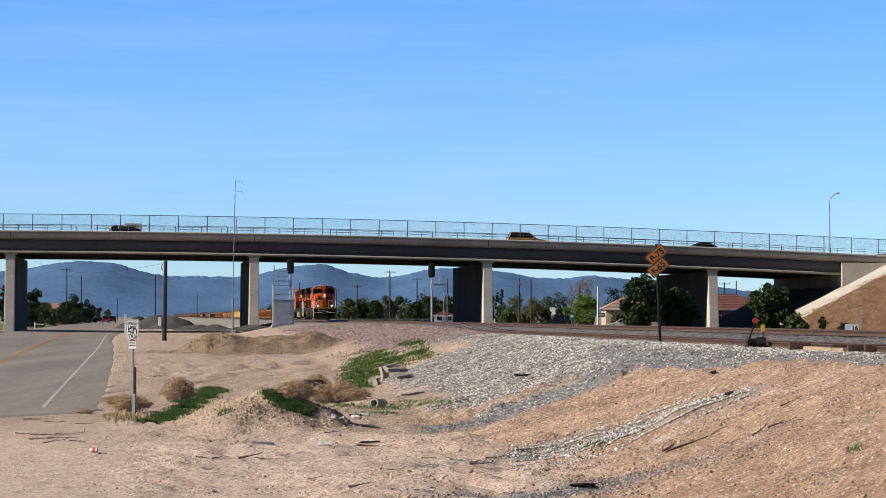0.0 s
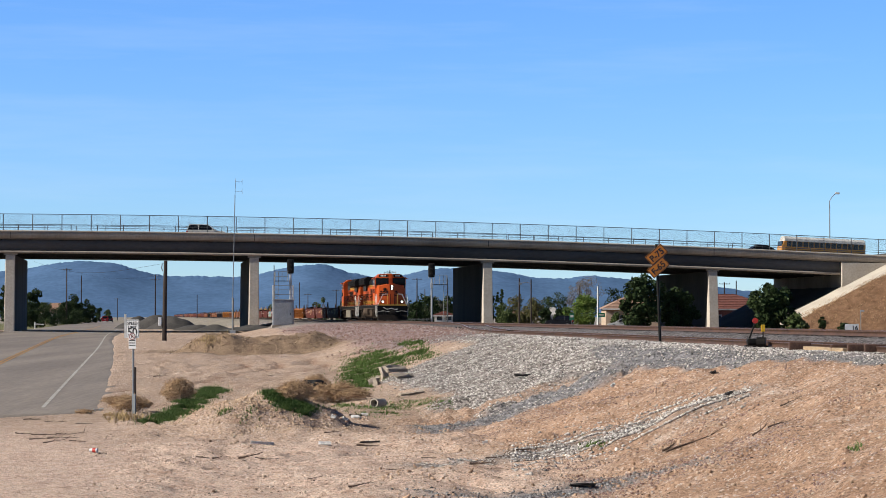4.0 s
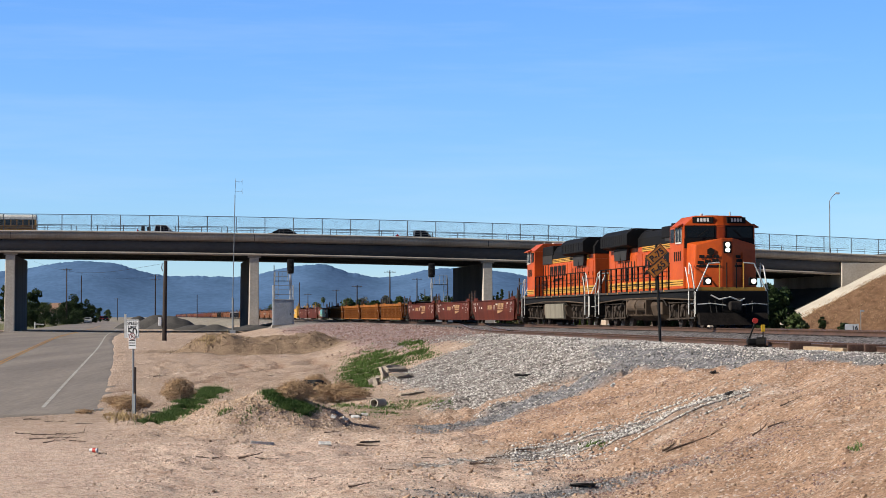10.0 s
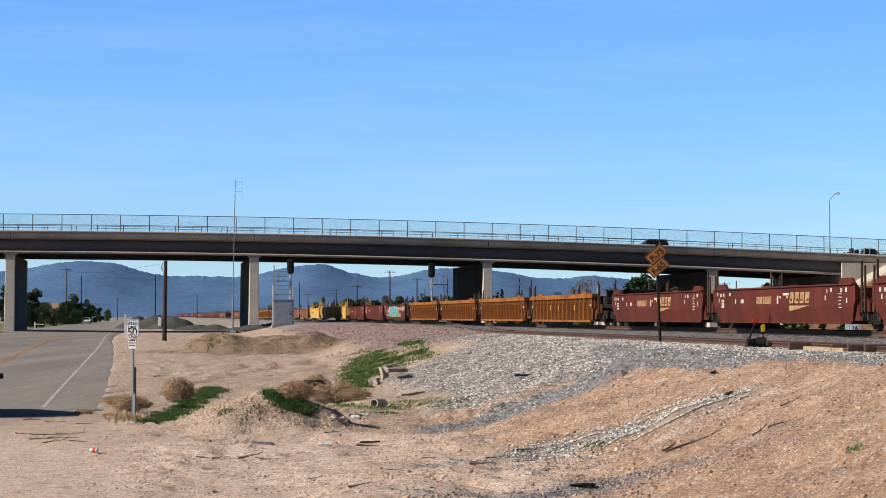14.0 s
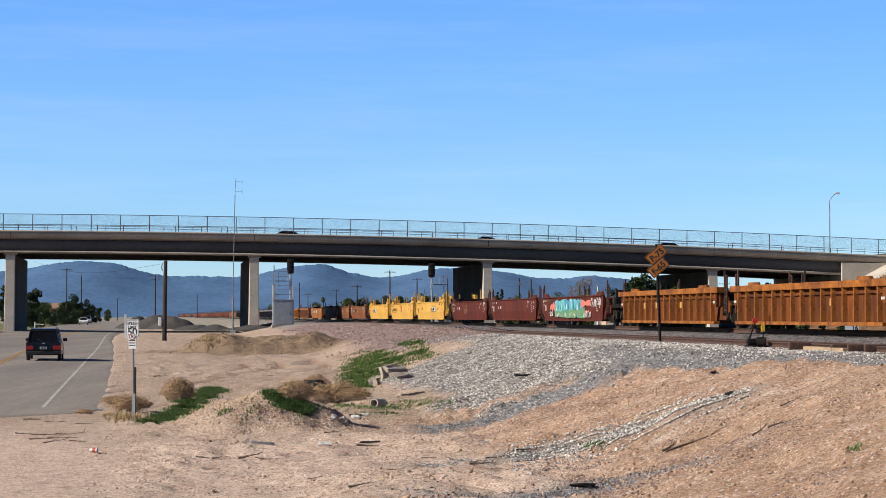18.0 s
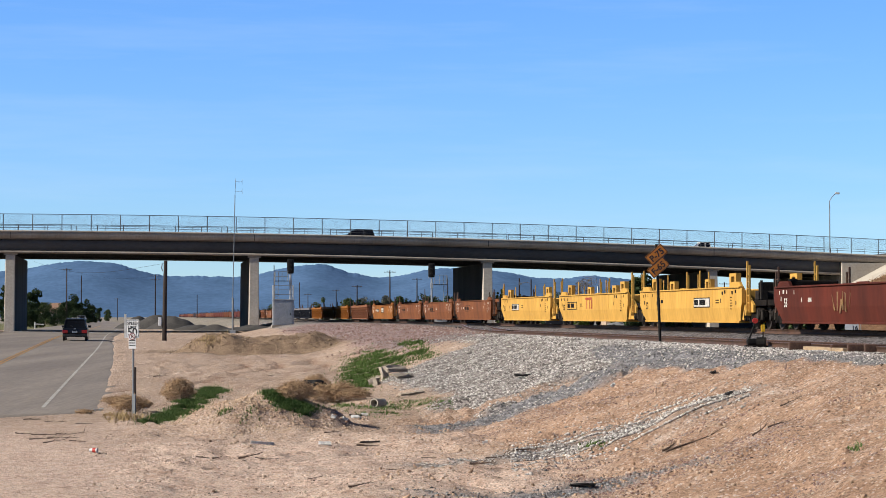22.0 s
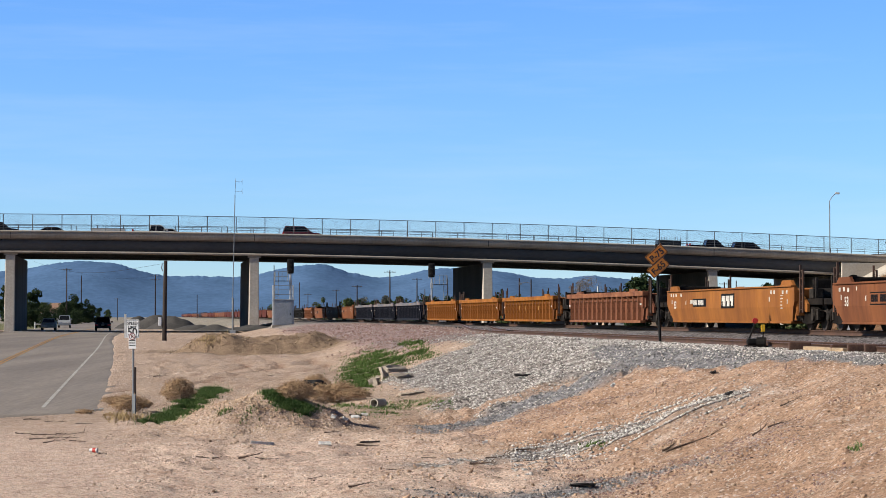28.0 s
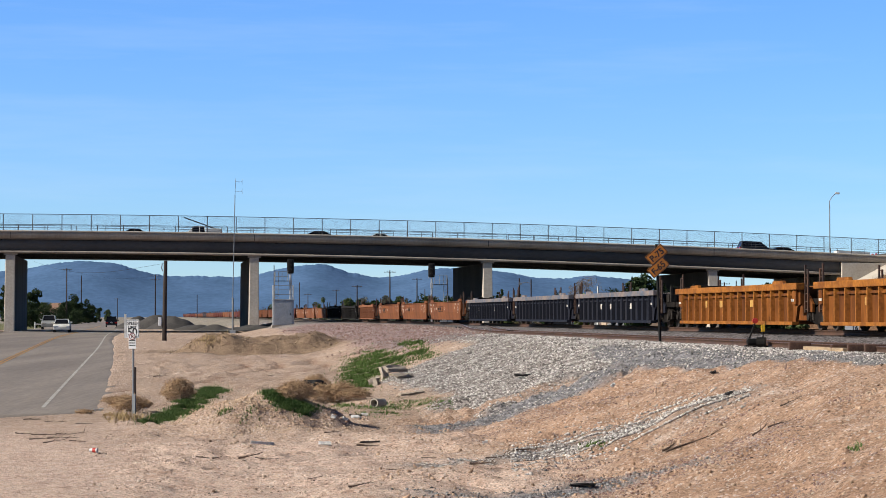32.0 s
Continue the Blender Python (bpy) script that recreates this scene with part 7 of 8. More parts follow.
def well_car(length, paint, ribbed, front_end, rear_end, marks):
    """An empty container well: low sides between the trucks, end platforms, ladders and guide posts."""
    body = mat("car_" + paint, *PAINT[paint], rough=0.7, big=0.7, fine=5, grain=0.3 if ribbed else 0.13, bump=0.05, spec=0.12, stretch=(1, 1, 0.3))
    rail_tone = mat("rail_" + paint, *RAIL_TONE[paint], rough=0.7, big=1.6, fine=8, grain=0.3, spec=0.12) if paint in RAIL_TONE else body
    post_paint = body if paint == "yellow" else post_brown
    C = ground_empty("well_car")
    h = length / 2
    fe, re = car_ends(paint, front_end, rear_end)
    ends = {1: h - fe, -1: h - re}
    a, b = -ends[-1], ends[1]
    top, low = (1.58, 0.24) if ribbed else (CAR_TOP.get(paint, 1.5), 0.30)
    for s in (-1, 1):
        y0, y1 = sorted((1.36 * s, 1.46 * s))
        if ribbed:
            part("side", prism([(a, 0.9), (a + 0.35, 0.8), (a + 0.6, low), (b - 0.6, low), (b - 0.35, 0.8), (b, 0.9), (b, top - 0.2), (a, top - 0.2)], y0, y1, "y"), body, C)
            part("top_rail", box(a - 0.1, b + 0.1, *sorted((1.34 * s, 1.64 * s)), top - 0.197, top + 0.03, bev=0.025), rail_tone, C)
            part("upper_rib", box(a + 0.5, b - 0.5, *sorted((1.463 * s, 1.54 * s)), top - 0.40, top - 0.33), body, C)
            part("bottom_rail", box(a + 0.55, b - 0.55, *sorted((1.34 * s, 1.60 * s)), low - 0.07, low + 0.05, bev=0.015), body if paint == "blue" else rail_tone, C)
            rib = mesh_of("rib", prism([(-0.08, 1.463 * s), (0.08, 1.463 * s), (0.05, 1.61 * s), (-0.05, 1.61 * s)], low + 0.054, top - 0.2, "z"), body if paint == "blue" else rail_tone)
            n = 15
            for k in range(n):
                ob = part("rib", rib, None, C)
                ob.location.x = a + 1.0 + k * (b - a - 2.0) / (n - 1)
            for x in (a + 0.45, b - 0.45):
                part("end_post", box(x - 0.22, x + 0.22, *sorted((1.463 * s, 1.56 * s)), 0.88, top - 0.2, bev=0.01), body, C)
            for x in (a + 2.0, b - 3.4):
                part("guide_flap", prism([(x, top + 0.033), (x + 1.4, top + 0.033), (x + 1.3, top + 0.14), (x + 0.1, top + 0.14)], *sorted((1.38 * s, 1.5 * s)), "y"), rail_tone, C)
        else:
            part("side", smooth_side(a, b, low, top, s), body, C)
            part("top_rail", box(a + 0.2, b - 0.2, *sorted((1.36 * s, 1.56 * s)), top + 0.003, top + 0.06, bev=0.015), body, C)
            part("bottom_rail", box(a + 0.9, b - 0.55, *sorted((1.28 * s, 1.47 * s)), low - 0.08, low - 0.003, bev=0.015), body, C)
            for x in (a + 0.3, b - 1.9):
                part("guide_flap", prism([(x, top + 0.063), (x + 1.6, top + 0.063), (x + 1.35, top + 0.24), (x + 0.25, top + 0.24)], *sorted((1.36 * s, 1.46 * s)), "y"), body, C)
            for k in range(1, 4):
                x = a + (b - a) * k / 4
                part("weld_seam", box(x - 0.012, x + 0.012, 1.503 * s - 0.004, 1.503 * s + 0.004, 0.84, top - 0.03), body, C)
    part("floor", box(a + 0.9, b - 0.9, -1.356, 1.356, 0.22, 0.32), body, C)
    for e in (-1, 1):
        w, outer = ends[e], (front_end if e > 0 else rear_end)
        part("bulkhead", box(*sorted((w * e, w * e - 0.12 * e)), -1.356, 1.356, 0.5, top - 0.1), body, C)
        part("end_platform", box(*sorted(((w + 0.003) * e, (h - 0.08) * e)), -1.15, 1.15, 0.86, 1.08, bev=0.03), under_grime, C)
        for s in (-1, 1):
            zt = 2.55 if paint == "yellow" else 2.25
            for d in (0.04, 0.36):
                part("guide_post", box(*sorted(((w + d) * e, (w + d + 0.07) * e)), 1.3 * s - 0.035, 1.3 * s + 0.035, 0.6, zt - 0.5 * d, bev=0.01), post_paint, C)
            bm = bmesh.new()
            for k in range(6):
                rod(((w + 0.08) * e, 1.3 * s, 0.7 + 0.27 * k), ((w + 0.4) * e, 1.3 * s, 0.7 + 0.27 * k), 0.018, bm, 5)
            part("ladder", bm, post_paint, C)
            part("end_sill", prism([(w * e, 0.62), ((w + 0.75) * e, 0.62), ((w + 0.75) * e, 0.9), (w * e, top - 0.25)], *sorted((1.18 * s, 1.26 * s)), "y"), body, C)
            if paint == "yellow":
                part("guide_post", rod(((w - 5.3) * e, 1.43 * s, top), ((w - 5.3) * e, 1.43 * s, top + 0.7), 0.028, seg=6), body, C)
                bm = box(*sorted(((w - 1.6) * e, (w - 1.85) * e)), 1.2 * s - 0.1, 1.2 * s + 0.1, top - 0.2, top + 0.46)
                box(*sorted(((w - 2.35) * e, (w - 2.6) * e)), 1.2 * s - 0.1, 1.2 * s + 0.1, top - 0.2, top + 0.46, bm)
                box(*sorted(((w - 1.6) * e, (w - 2.6) * e)), 1.2 * s - 0.1, 1.2 * s + 0.1, top + 0.46, top + 0.58, bm)
                part("bracket", bm, body, C)
        part("brake_gear", box(*sorted(((w + 0.1) * e, (w + 0.5) * e)), -0.9, 0.9, 1.083, 1.75 if outer else 1.4, bev=0.05), under_grime, C)
        if outer:
            bogie(C, (h - 1.75) * e, (-0.88, 0.88), CAR_WHEEL, 0.46, 1.25, 0.5)
            part("coupler", box(*sorted(((h - 0.6) * e, (h + 0.02) * e)), -0.15, 0.15, 0.75, 1.0, bev=0.03), under_grime, C)
            part("brake_wheel", rod(((w + 0.6) * e, 0.6 * e, 1.6), ((w + 0.65) * e, 0.6 * e, 1.6), 0.24, seg=14), gear_grime, C)
            bm = rod(((w + 0.9) * e, -0.95, 1.25), ((w + 0.9) * e, 0.95, 1.25), 0.17, seg=10)
            rod(((w + 1.3) * e, -1.1, 1.1), ((w + 1.3) * e, -1.1, 1.8), 0.05, bm, 6)
            box(*sorted(((w + 0.7) * e, (w + 1.15) * e)), -1.18, -0.8, 1.083, 1.42, bm, 0.03)
            part("air_reservoir", bm, gear_grime, C)
        elif e < 0:
            bogie(C, h * e, (-0.88, 0.88), CAR_WHEEL, 0.46, 1.25, 0.5)
    # markings on both sides; plain blocks stand for lettering
    for s in (-1, 1):
        y = (1.612 if ribbed else 1.503) * s
        f = -s
        if marks == "logo_gold":
            for k in range(4):
                word(C, f * 2.9 + (k - 2) * 0.62, 0.92, 0.38, 1, y, letter_faded, 0, 0.12 * f, 2.0)
                word(C, f * 2.9 + (k - 2) * 0.62 + 0.14 + 0.1 * (k % 2), 1.0, 0.07, 1, y * 1.004, body, 0, 0.02 * f, 5.0)
            part("lettering", prism([(f * 2.9 - 1.3, 0.84), (f * 2.9 + 1.2, 0.84), (f * 2.9 - 1.25 * f, 0.64)], *sorted((y, y * 1.004)), "y"), letter_faded, C, "faded gold wedge under the lettering")
            word(C, -2.6, 0.92, 0.26, 4, y, letter_faded, 0.3)
            word(C, -1.7, 0.92, 0.26, 5, y, letter_faded, 0.3)
            word(C, 0.2 * f - 0.1, 0.92, 0.28, 1, y, letter_white)
            plate(0.9, 1.6, 1.2, 1.28, y, letter_white, C)
            for x in (0.4, 1.3, -1.6):
                plate(x, x + 0.22, 1.0 + 0.1 * (x > 0), 1.08 + 0.1 * (x > 0), y, letter_gold, C)
        if marks == "logo_red":
            word(C, -1.1, 0.84, 0.46, 1, y, letter_red, 0, 0, 0.5)
            word(C, -0.45, 0.84, 0.46, 1, y, letter_red, 0, 0, 0.5)
            plate(-1.4, 0.3, 1.3, 1.42, y, letter_red, C)
            word(C, 0.1, 0.84, 0.46, 2, y, letter_red, 0.6, 0.0, 0.4)
        if marks in ("plate_white", "plate_fore", "logo_red"):
            x = {"plate_white": -4.2, "plate_fore": 0.9, "logo_red": -6.4}[marks]
            plate(x, x + 2.7, 0.82, 1.22, y, loco_black, C, "number_panel")
            plate(x + 0.06, x + 2.64, 0.86, 1.18, y * 1.0045, letter_white if paint == "yellow" and marks != "logo_red" else body, C, "number_panel")
            word(C, x + 0.14, 0.92, 0.22, 4, y * 1.009, loco_black, 0.22)
            word(C, x + 1.02, 0.92, 0.22, 6, y * 1.009, loco_black, 0.22)
            for k in range(2):
                word(C, x + 3.6, 0.98 + 0.1 * k, 0.04, 14, y, loco_black if paint == "yellow" else letter_white, 0.6)
        if marks == "plate_logo":
            x = 0.6 * f
            plate(x - 1.0, x + 1.0, 0.78, 1.34, y, loco_black, C, "number_panel")
            for k in range(3):
                word(C, x - 0.85 + 0.6 * k, 0.86, 0.4, 1, y * 1.0045, letter_white, 0, 0.0, 2.0)
                word(C, x - 0.75 + 0.6 * k, 0.86, 0.2, 1, y * 1.009, loco_black, 0, 0.0, 1.0)
            plate(x - 5.6, x - 3.4, 0.86, 1.18, y, loco_black, C, "number_panel")
            word(C, x - 5.5, 0.92, 0.2, 4, y * 1.0045, letter_white, 0.25)
            word(C, x - 4.7, 0.92, 0.2, 6, y * 1.0045, letter_white, 0.25)
        ink = loco_black if paint == "yellow" else letter_white
        if not ribbed:
            rl_ = random.Random(int(length * 100) + 7)
            for x in (a + 0.7, a + 1.15, a + 1.6, a + 2.5, b - 1.0, b - 1.5, b - 2.6, b - 3.0):
                word(C, x, top - 0.22 + rl_.uniform(-0.03, 0.03), 0.13, 1 + rl_.randint(0, 1), y, ink)
            for k in range(5):
                word(C, b - 1.7, 0.74 + 0.11 * k, 0.035, 6 + rl_.randint(0, 5), y, ink, 0.6)
            word(C, a + 4.2, top - 0.5, 0.14, 4, y, ink)
            for x, z in ((a + 0.9, 1.0), (a + 3.4, 0.95), (b - 3.2, 1.0), (b - 0.9, 0.9)):
                word(C, x, z, 0.16, 1, y, ink)
            ob = part("lettering", text_mesh("53", 0.42, ink), None, C, "painted number fifty-three")
            ob.matrix_basis = Matrix.Translation(((a + 1.5) * f if s < 0 else b - 1.5, 1.503 * s, 0.80)) @ Euler((math.pi / 2, 0, math.pi if s > 0 else 0)).to_matrix().to_4x4()
        else:
            for x in (a + 0.3, b - 0.75):
                word(C, x, 0.98, 0.09, 5, 1.564 * s, letter_white)
            for x in (-1.6, 2.9, -4.0):
                plate(x, x + 0.42, 0.82, 1.07, 1.463 * s, letter_gold if paint in ("orange", "amber") else letter_white, C)
    return C


def far_car(length, paint):
    """The same kind of car for the far end of the train."""
    body = mat("car_" + paint, *PAINT[paint], rough=0.7, big=0.9, fine=6, grain=0.28, bump=0.05, spec=0.12, stretch=(1, 1, 0.35))
    C = ground_empty("well_car")
    h = length / 2 - 0.7
    for s in (-1, 1):
        part("side", prism([(-h, 0.98), (-h + 1, 0.86), (-h + 1.5, 0.3), (h - 1.5, 0.3), (h - 1, 0.86), (h, 0.98), (h, 1.7), (-h, 1.7)], *sorted((1.38 * s, 1.52 * s)), "y"), body, C)
    part("floor", box(-h + 1, h - 1, -1.37, 1.37, 0.26, 0.36), body, C)
    for e in (-1, 1):
        bm = bmesh.new()
        for s in (-1, 1):
            box(*sorted(((h - 0.1) * e, (h + 0.1) * e)), 1.3 * s - 0.05, 1.3 * s + 0.05, 1.0, 2.3, bm)
        part("guide_post", bm, post_brown, C)
        part("end_platform", box(*sorted((h * e, (h + 0.68) * e)), -1.2, 1.2, 0.5, 1.15), under_grime, C)
    part("truck", box(-h - 1.4, -h + 0.6, -1.1, 1.1, 0.1, 0.85, bev=0.05), under_grime, C)
    return C


UNIT = {}
GROUP = "well cars of the freight train"


def add_units(paint, ribbed, t0, t1, count, label, marks=(None,)):
    """A block of coupled wells between the times at which its two ends pass the camera."""
    made = []
    room = (t1 - t0) * 21.74
    inner = sum(sum(car_ends(paint, k == 0, k == count - 1)) for k in range(count))
    well = (room - inner) / count
    at = t0
    for k in range(count):
        mk = marks[k % len(marks)]
        length = well + sum(car_ends(paint, k == 0, k == count - 1))
        key = (paint, ribbed, round(length, 2), k == 0, k == count - 1, mk)
        if key in UNIT:
            ob = copy_thing(UNIT[key], pose(0, 0, 0))
        else:
            ob = UNIT[key] = well_car(length, paint, ribbed, k == 0, k == count - 1, mk)
        tagged(ob, label, "rail car", GROUP)
        TRAIN.append((ob, at + length / 21.74 / 2, False))
        at += length / 21.74
        made.append(ob)
    return made


add_units("maroon", False, 16.29, 19.14, 3, "maroon steel container well car, empty, gold lettering", ("logo_gold",))
add_units("orange", True, 19.14, 23.035, 4, "weathered orange ribbed container well car, empty")
maroon_b = add_units("maroon", False, 23.035, 25.83, 3, "faded maroon container well car, empty")
add_units("yellow", False, 25.83, 28.73, 3, "bright yellow container well car, empty", ("plate_fore", "logo_red", "plate_white"))
add_units("rust", False, 28.73, 31.51, 3, "rusty orange container well car, empty", ("plate_white",))
add_units("tan", False, 31.51, 32.60, 1, "rusty orange single container well car, empty", ("plate_logo",))
add_units("brown", True, 32.60, 33.65, 1, "dull brown ribbed container well car, empty")
add_units("amber", True, 33.65, 36.50, 3, "weathered golden orange ribbed container well car, empty")
add_units("blue", True, 36.50, 39.40, 3, "dark blue ribbed container well car, empty")
add_units("rust", False, 39.40, 42.30, 3, "rusty orange container well car, empty", ("plate_white",))
add_units("brown", True, 42.30, 43.2, 1, "dull brown ribbed container well car, empty")
add_units("black", True, 43.2, 45.2, 2, "black ribbed container well car, empty")
add_units("rust", False, 45.2, 48.1, 3, "rusty orange container well car, empty", (None,))
T0 = 48.1
for paint, count in (("maroon", 3), ("orange", 3), ("maroon", 6), ("brown", 3), ("rust", 2), ("maroon", 5), ("brown", 5), ("blue", 3), ("brown", 6),
                     ("rust", 2), ("maroon", 9), ("brown", 6), ("maroon", 6)):
    for k in range(count):
        if paint not in UNIT:
            UNIT[paint] = ob = far_car(21.0, paint)
        else:
            ob = copy_thing(UNIT[paint], pose(0, 0, 0))
        tagged(ob, paint + " container well car far down the train", "rail car", GROUP)
        TRAIN.append((ob, T0 + 0.483, False))
        T0 += 0.967

# spray paint on the side of one maroon car
gcar = maroon_b[0]
SPRAY = [mat("spray_cyan", (0.16, 0.55, 0.55), (0.04, 0.24, 0.36), 0.5, big=1.1, bump=0), mat("spray_green", (0.17, 0.32, 0.12), (0.10, 0.25, 0.12), 0.5, big=2, bump=0),
         mat("spray_coral", (0.72, 0.20, 0.13), (0.6, 0.14, 0.09), 0.5, big=2, bump=0), mat("spray_white", (0.8, 0.8, 0.8), (0.6, 0.65, 0.65), 0.5, big=2, bump=0)]
rs = random.Random(5)


def jagged(parent, x0, x1, z0, z1, material, y, n=9, rough=0.12, lean=0.0):
    """A sprayed patch with torn upper and lower edges."""
    xs_ = [x0 + (x1 - x0) * k / n for k in range(n + 1)]
    lower = [(x + rs.uniform(-0.1, 0.1), z0 + rs.uniform(0, rough)) for x in xs_]
    upper = [(x + rs.uniform(-0.1, 0.1) + lean, z1 - rs.uniform(0, rough)) for x in xs_]
    part("spray_paint", prism(lower + upper[::-1], y, y - 0.003, "y"), material, parent)


deep_blue = mat("spray_blue", (0.02, 0.09, 0.17), (0.03, 0.14, 0.22), 0.5, big=2, bump=0)
jagged(gcar, -5.1, 3.5, 0.36, 0.95, SPRAY[1], -1.506, 12, 0.1)
jagged(gcar, -5.0, 2.9, 0.72, 1.42, SPRAY[0], -1.510, 14, 0.14)
jagged(gcar, -6.8, -5.2, 0.62, 1.3, SPRAY[2], -1.508, 5, 0.3, 0.2)
jagged(gcar, 2.2, 4.9, 0.85, 1.42, SPRAY[2], -1.512, 6, 0.22, 0.2)
jagged(gcar, 3.4, 4.6, 0.5, 0.9, SPRAY[2], -1.511, 4, 0.2)
for k in range(26):
    x = -4.9 + k * 0.3
    z = 0.72 + rs.uniform(0, 0.15)
    jagged(gcar, x, x + rs.uniform(0.07, 0.16), z, z + rs.uniform(0.35, 0.62), (deep_blue, SPRAY[3], SPRAY[1], deep_blue, SPRAY[0])[k % 5], -1.5135 - 0.0004 * (k % 5), 2, 0.12, rs.uniform(-0.35, 0.35))
for k in range(20):
    x = -4.8 + k * 0.42
    jagged(gcar, x, x + rs.uniform(0.08, 0.3), 0.38 + rs.uniform(0, 0.1), 0.62 + rs.uniform(0, 0.12), (SPRAY[0], SPRAY[3], deep_blue)[k % 3] if k % 4 else SPRAY[2], -1.5135 - 0.0004 * (k % 3), 2, 0.1, rs.uniform(-0.4, 0.4))
for x, z, w_ in ((5.2, 0.92, 1.5), (3.7, 0.4, 1.4), (-6.6, 0.45, 0.9), (6.9, 1.0, 0.8)):
    for k in range(5):
        jagged(gcar, x + k * w_ * 0.2, x + k * w_ * 0.2 + 0.09, z, z + rs.uniform(0.25, 0.42), SPRAY[3], -1.5155, 2, 0.08, rs.uniform(-0.25, 0.25))
scrawl = mat("spray_gold", (0.28, 0.16, 0.06), (0.18, 0.09, 0.04), 0.6, big=3, bump=0)
for k in range(6):
    x = -1.0 + k * 0.3
    jagged(maroon_b[2], x, x + 0.06, 0.5 + rs.uniform(0, 0.2), 1.1 + rs.uniform(0, 0.25), scrawl, -1.506, 2, 0.1, rs.uniform(-0.3, 0.3))
tagged(gcar, "maroon container well car with bright spray-painted side")


# ---- road vehicles ----
tyre_rubber = mat("tyre_rubber", (0.02, 0.02, 0.02), (0.03, 0.03, 0.03), 0.85, bump=0.05)
rim_alloy = mat("rim_alloy", (0.45, 0.45, 0.46), (0.35, 0.35, 0.36), 0.35, 0.8, bump=0)
car_glass = mat("car_glass", (0.008, 0.009, 0.011), (0.012, 0.013, 0.016), 0.12, bump=0, spec=0.3)
tail_red = mat("tail_red", (0.45, 0.015, 0.012), (0.35, 0.012, 0.01), 0.25, bump=0)
lamp_clear = mat("lamp_clear", (0.75, 0.75, 0.72), (0.65, 0.65, 0.62), 0.15, bump=0)
trim_black = mat("trim_black", (0.02, 0.02, 0.02), (0.03, 0.03, 0.03), 0.6, bump=0)
PAINTS = {"black": (0.012, 0.013, 0.016), "dark": (0.025, 0.027, 0.032), "white": (0.75, 0.75, 0.74), "silver": (0.42, 0.43, 0.44), "grey": (0.16, 0.165, 0.17), "yellow": (0.95, 0.55, 0.04), "maroon": (0.12, 0.02, 0.025),
          "red": (0.35, 0.02, 0.02), "bus": (0.62, 0.27, 0.025)}


def car_paint(key):
    c = PAINTS[key]
    return mat("paint_" + key, c, tuple(v * 0.9 for v in c), 0.25, big=0.5, grain=0.04, bump=0, spec=0.25 if key in ("black", "dark") else 0.6)


# length, width, height of waist, height of roof, side line of the body and of the cabin (x ahead)
SHAPES = {
    "sedan": (4.7, 1.82, [(-2.3, 0.35), (-2.35, 0.75), (-2.2, 0.98), (-1.5, 1.02), (0.9, 0.98), (2.1, 0.78), (2.33, 0.6), (2.33, 0.3)], [(-1.75, 1.0), (-0.95, 1.43), (0.25, 1.45), (1.15, 0.98)], 0.64, (-1.4, 1.42)),
    "suv": (4.7, 1.88, [(-2.3, 0.4), (-2.35, 0.95), (-2.3, 1.18), (0.95, 1.18), (2.1, 1.05), (2.33, 0.75), (2.33, 0.35)], [(-2.25, 1.18), (-2.0, 1.80), (0.15, 1.84), (1.05, 1.18)], 0.72, (-1.4, 1.42)),
    "van": (5.05, 1.96, [(-2.48, 0.32), (-2.53, 0.7), (-2.47, 1.06), (1.5, 1.0), (2.3, 0.86), (2.5, 0.6), (2.5, 0.28)], [(-2.42, 1.05), (-2.1, 1.70), (-1.7, 1.77), (0.5, 1.75), (1.85, 1.0)], 0.66, (-1.55, 1.5)),
    "pickup": (5.6, 1.95, [(-2.8, 0.5), (-2.8, 1.12), (-0.75, 1.12), (-0.75, 1.1), (1.25, 1.12), (2.6, 1.05), (2.78, 0.8), (2.78, 0.42)], [(-0.75, 1.1), (-0.6, 1.80), (0.6, 1.82), (1.35, 1.12)], 0.78, (-1.75, 1.75)),
}


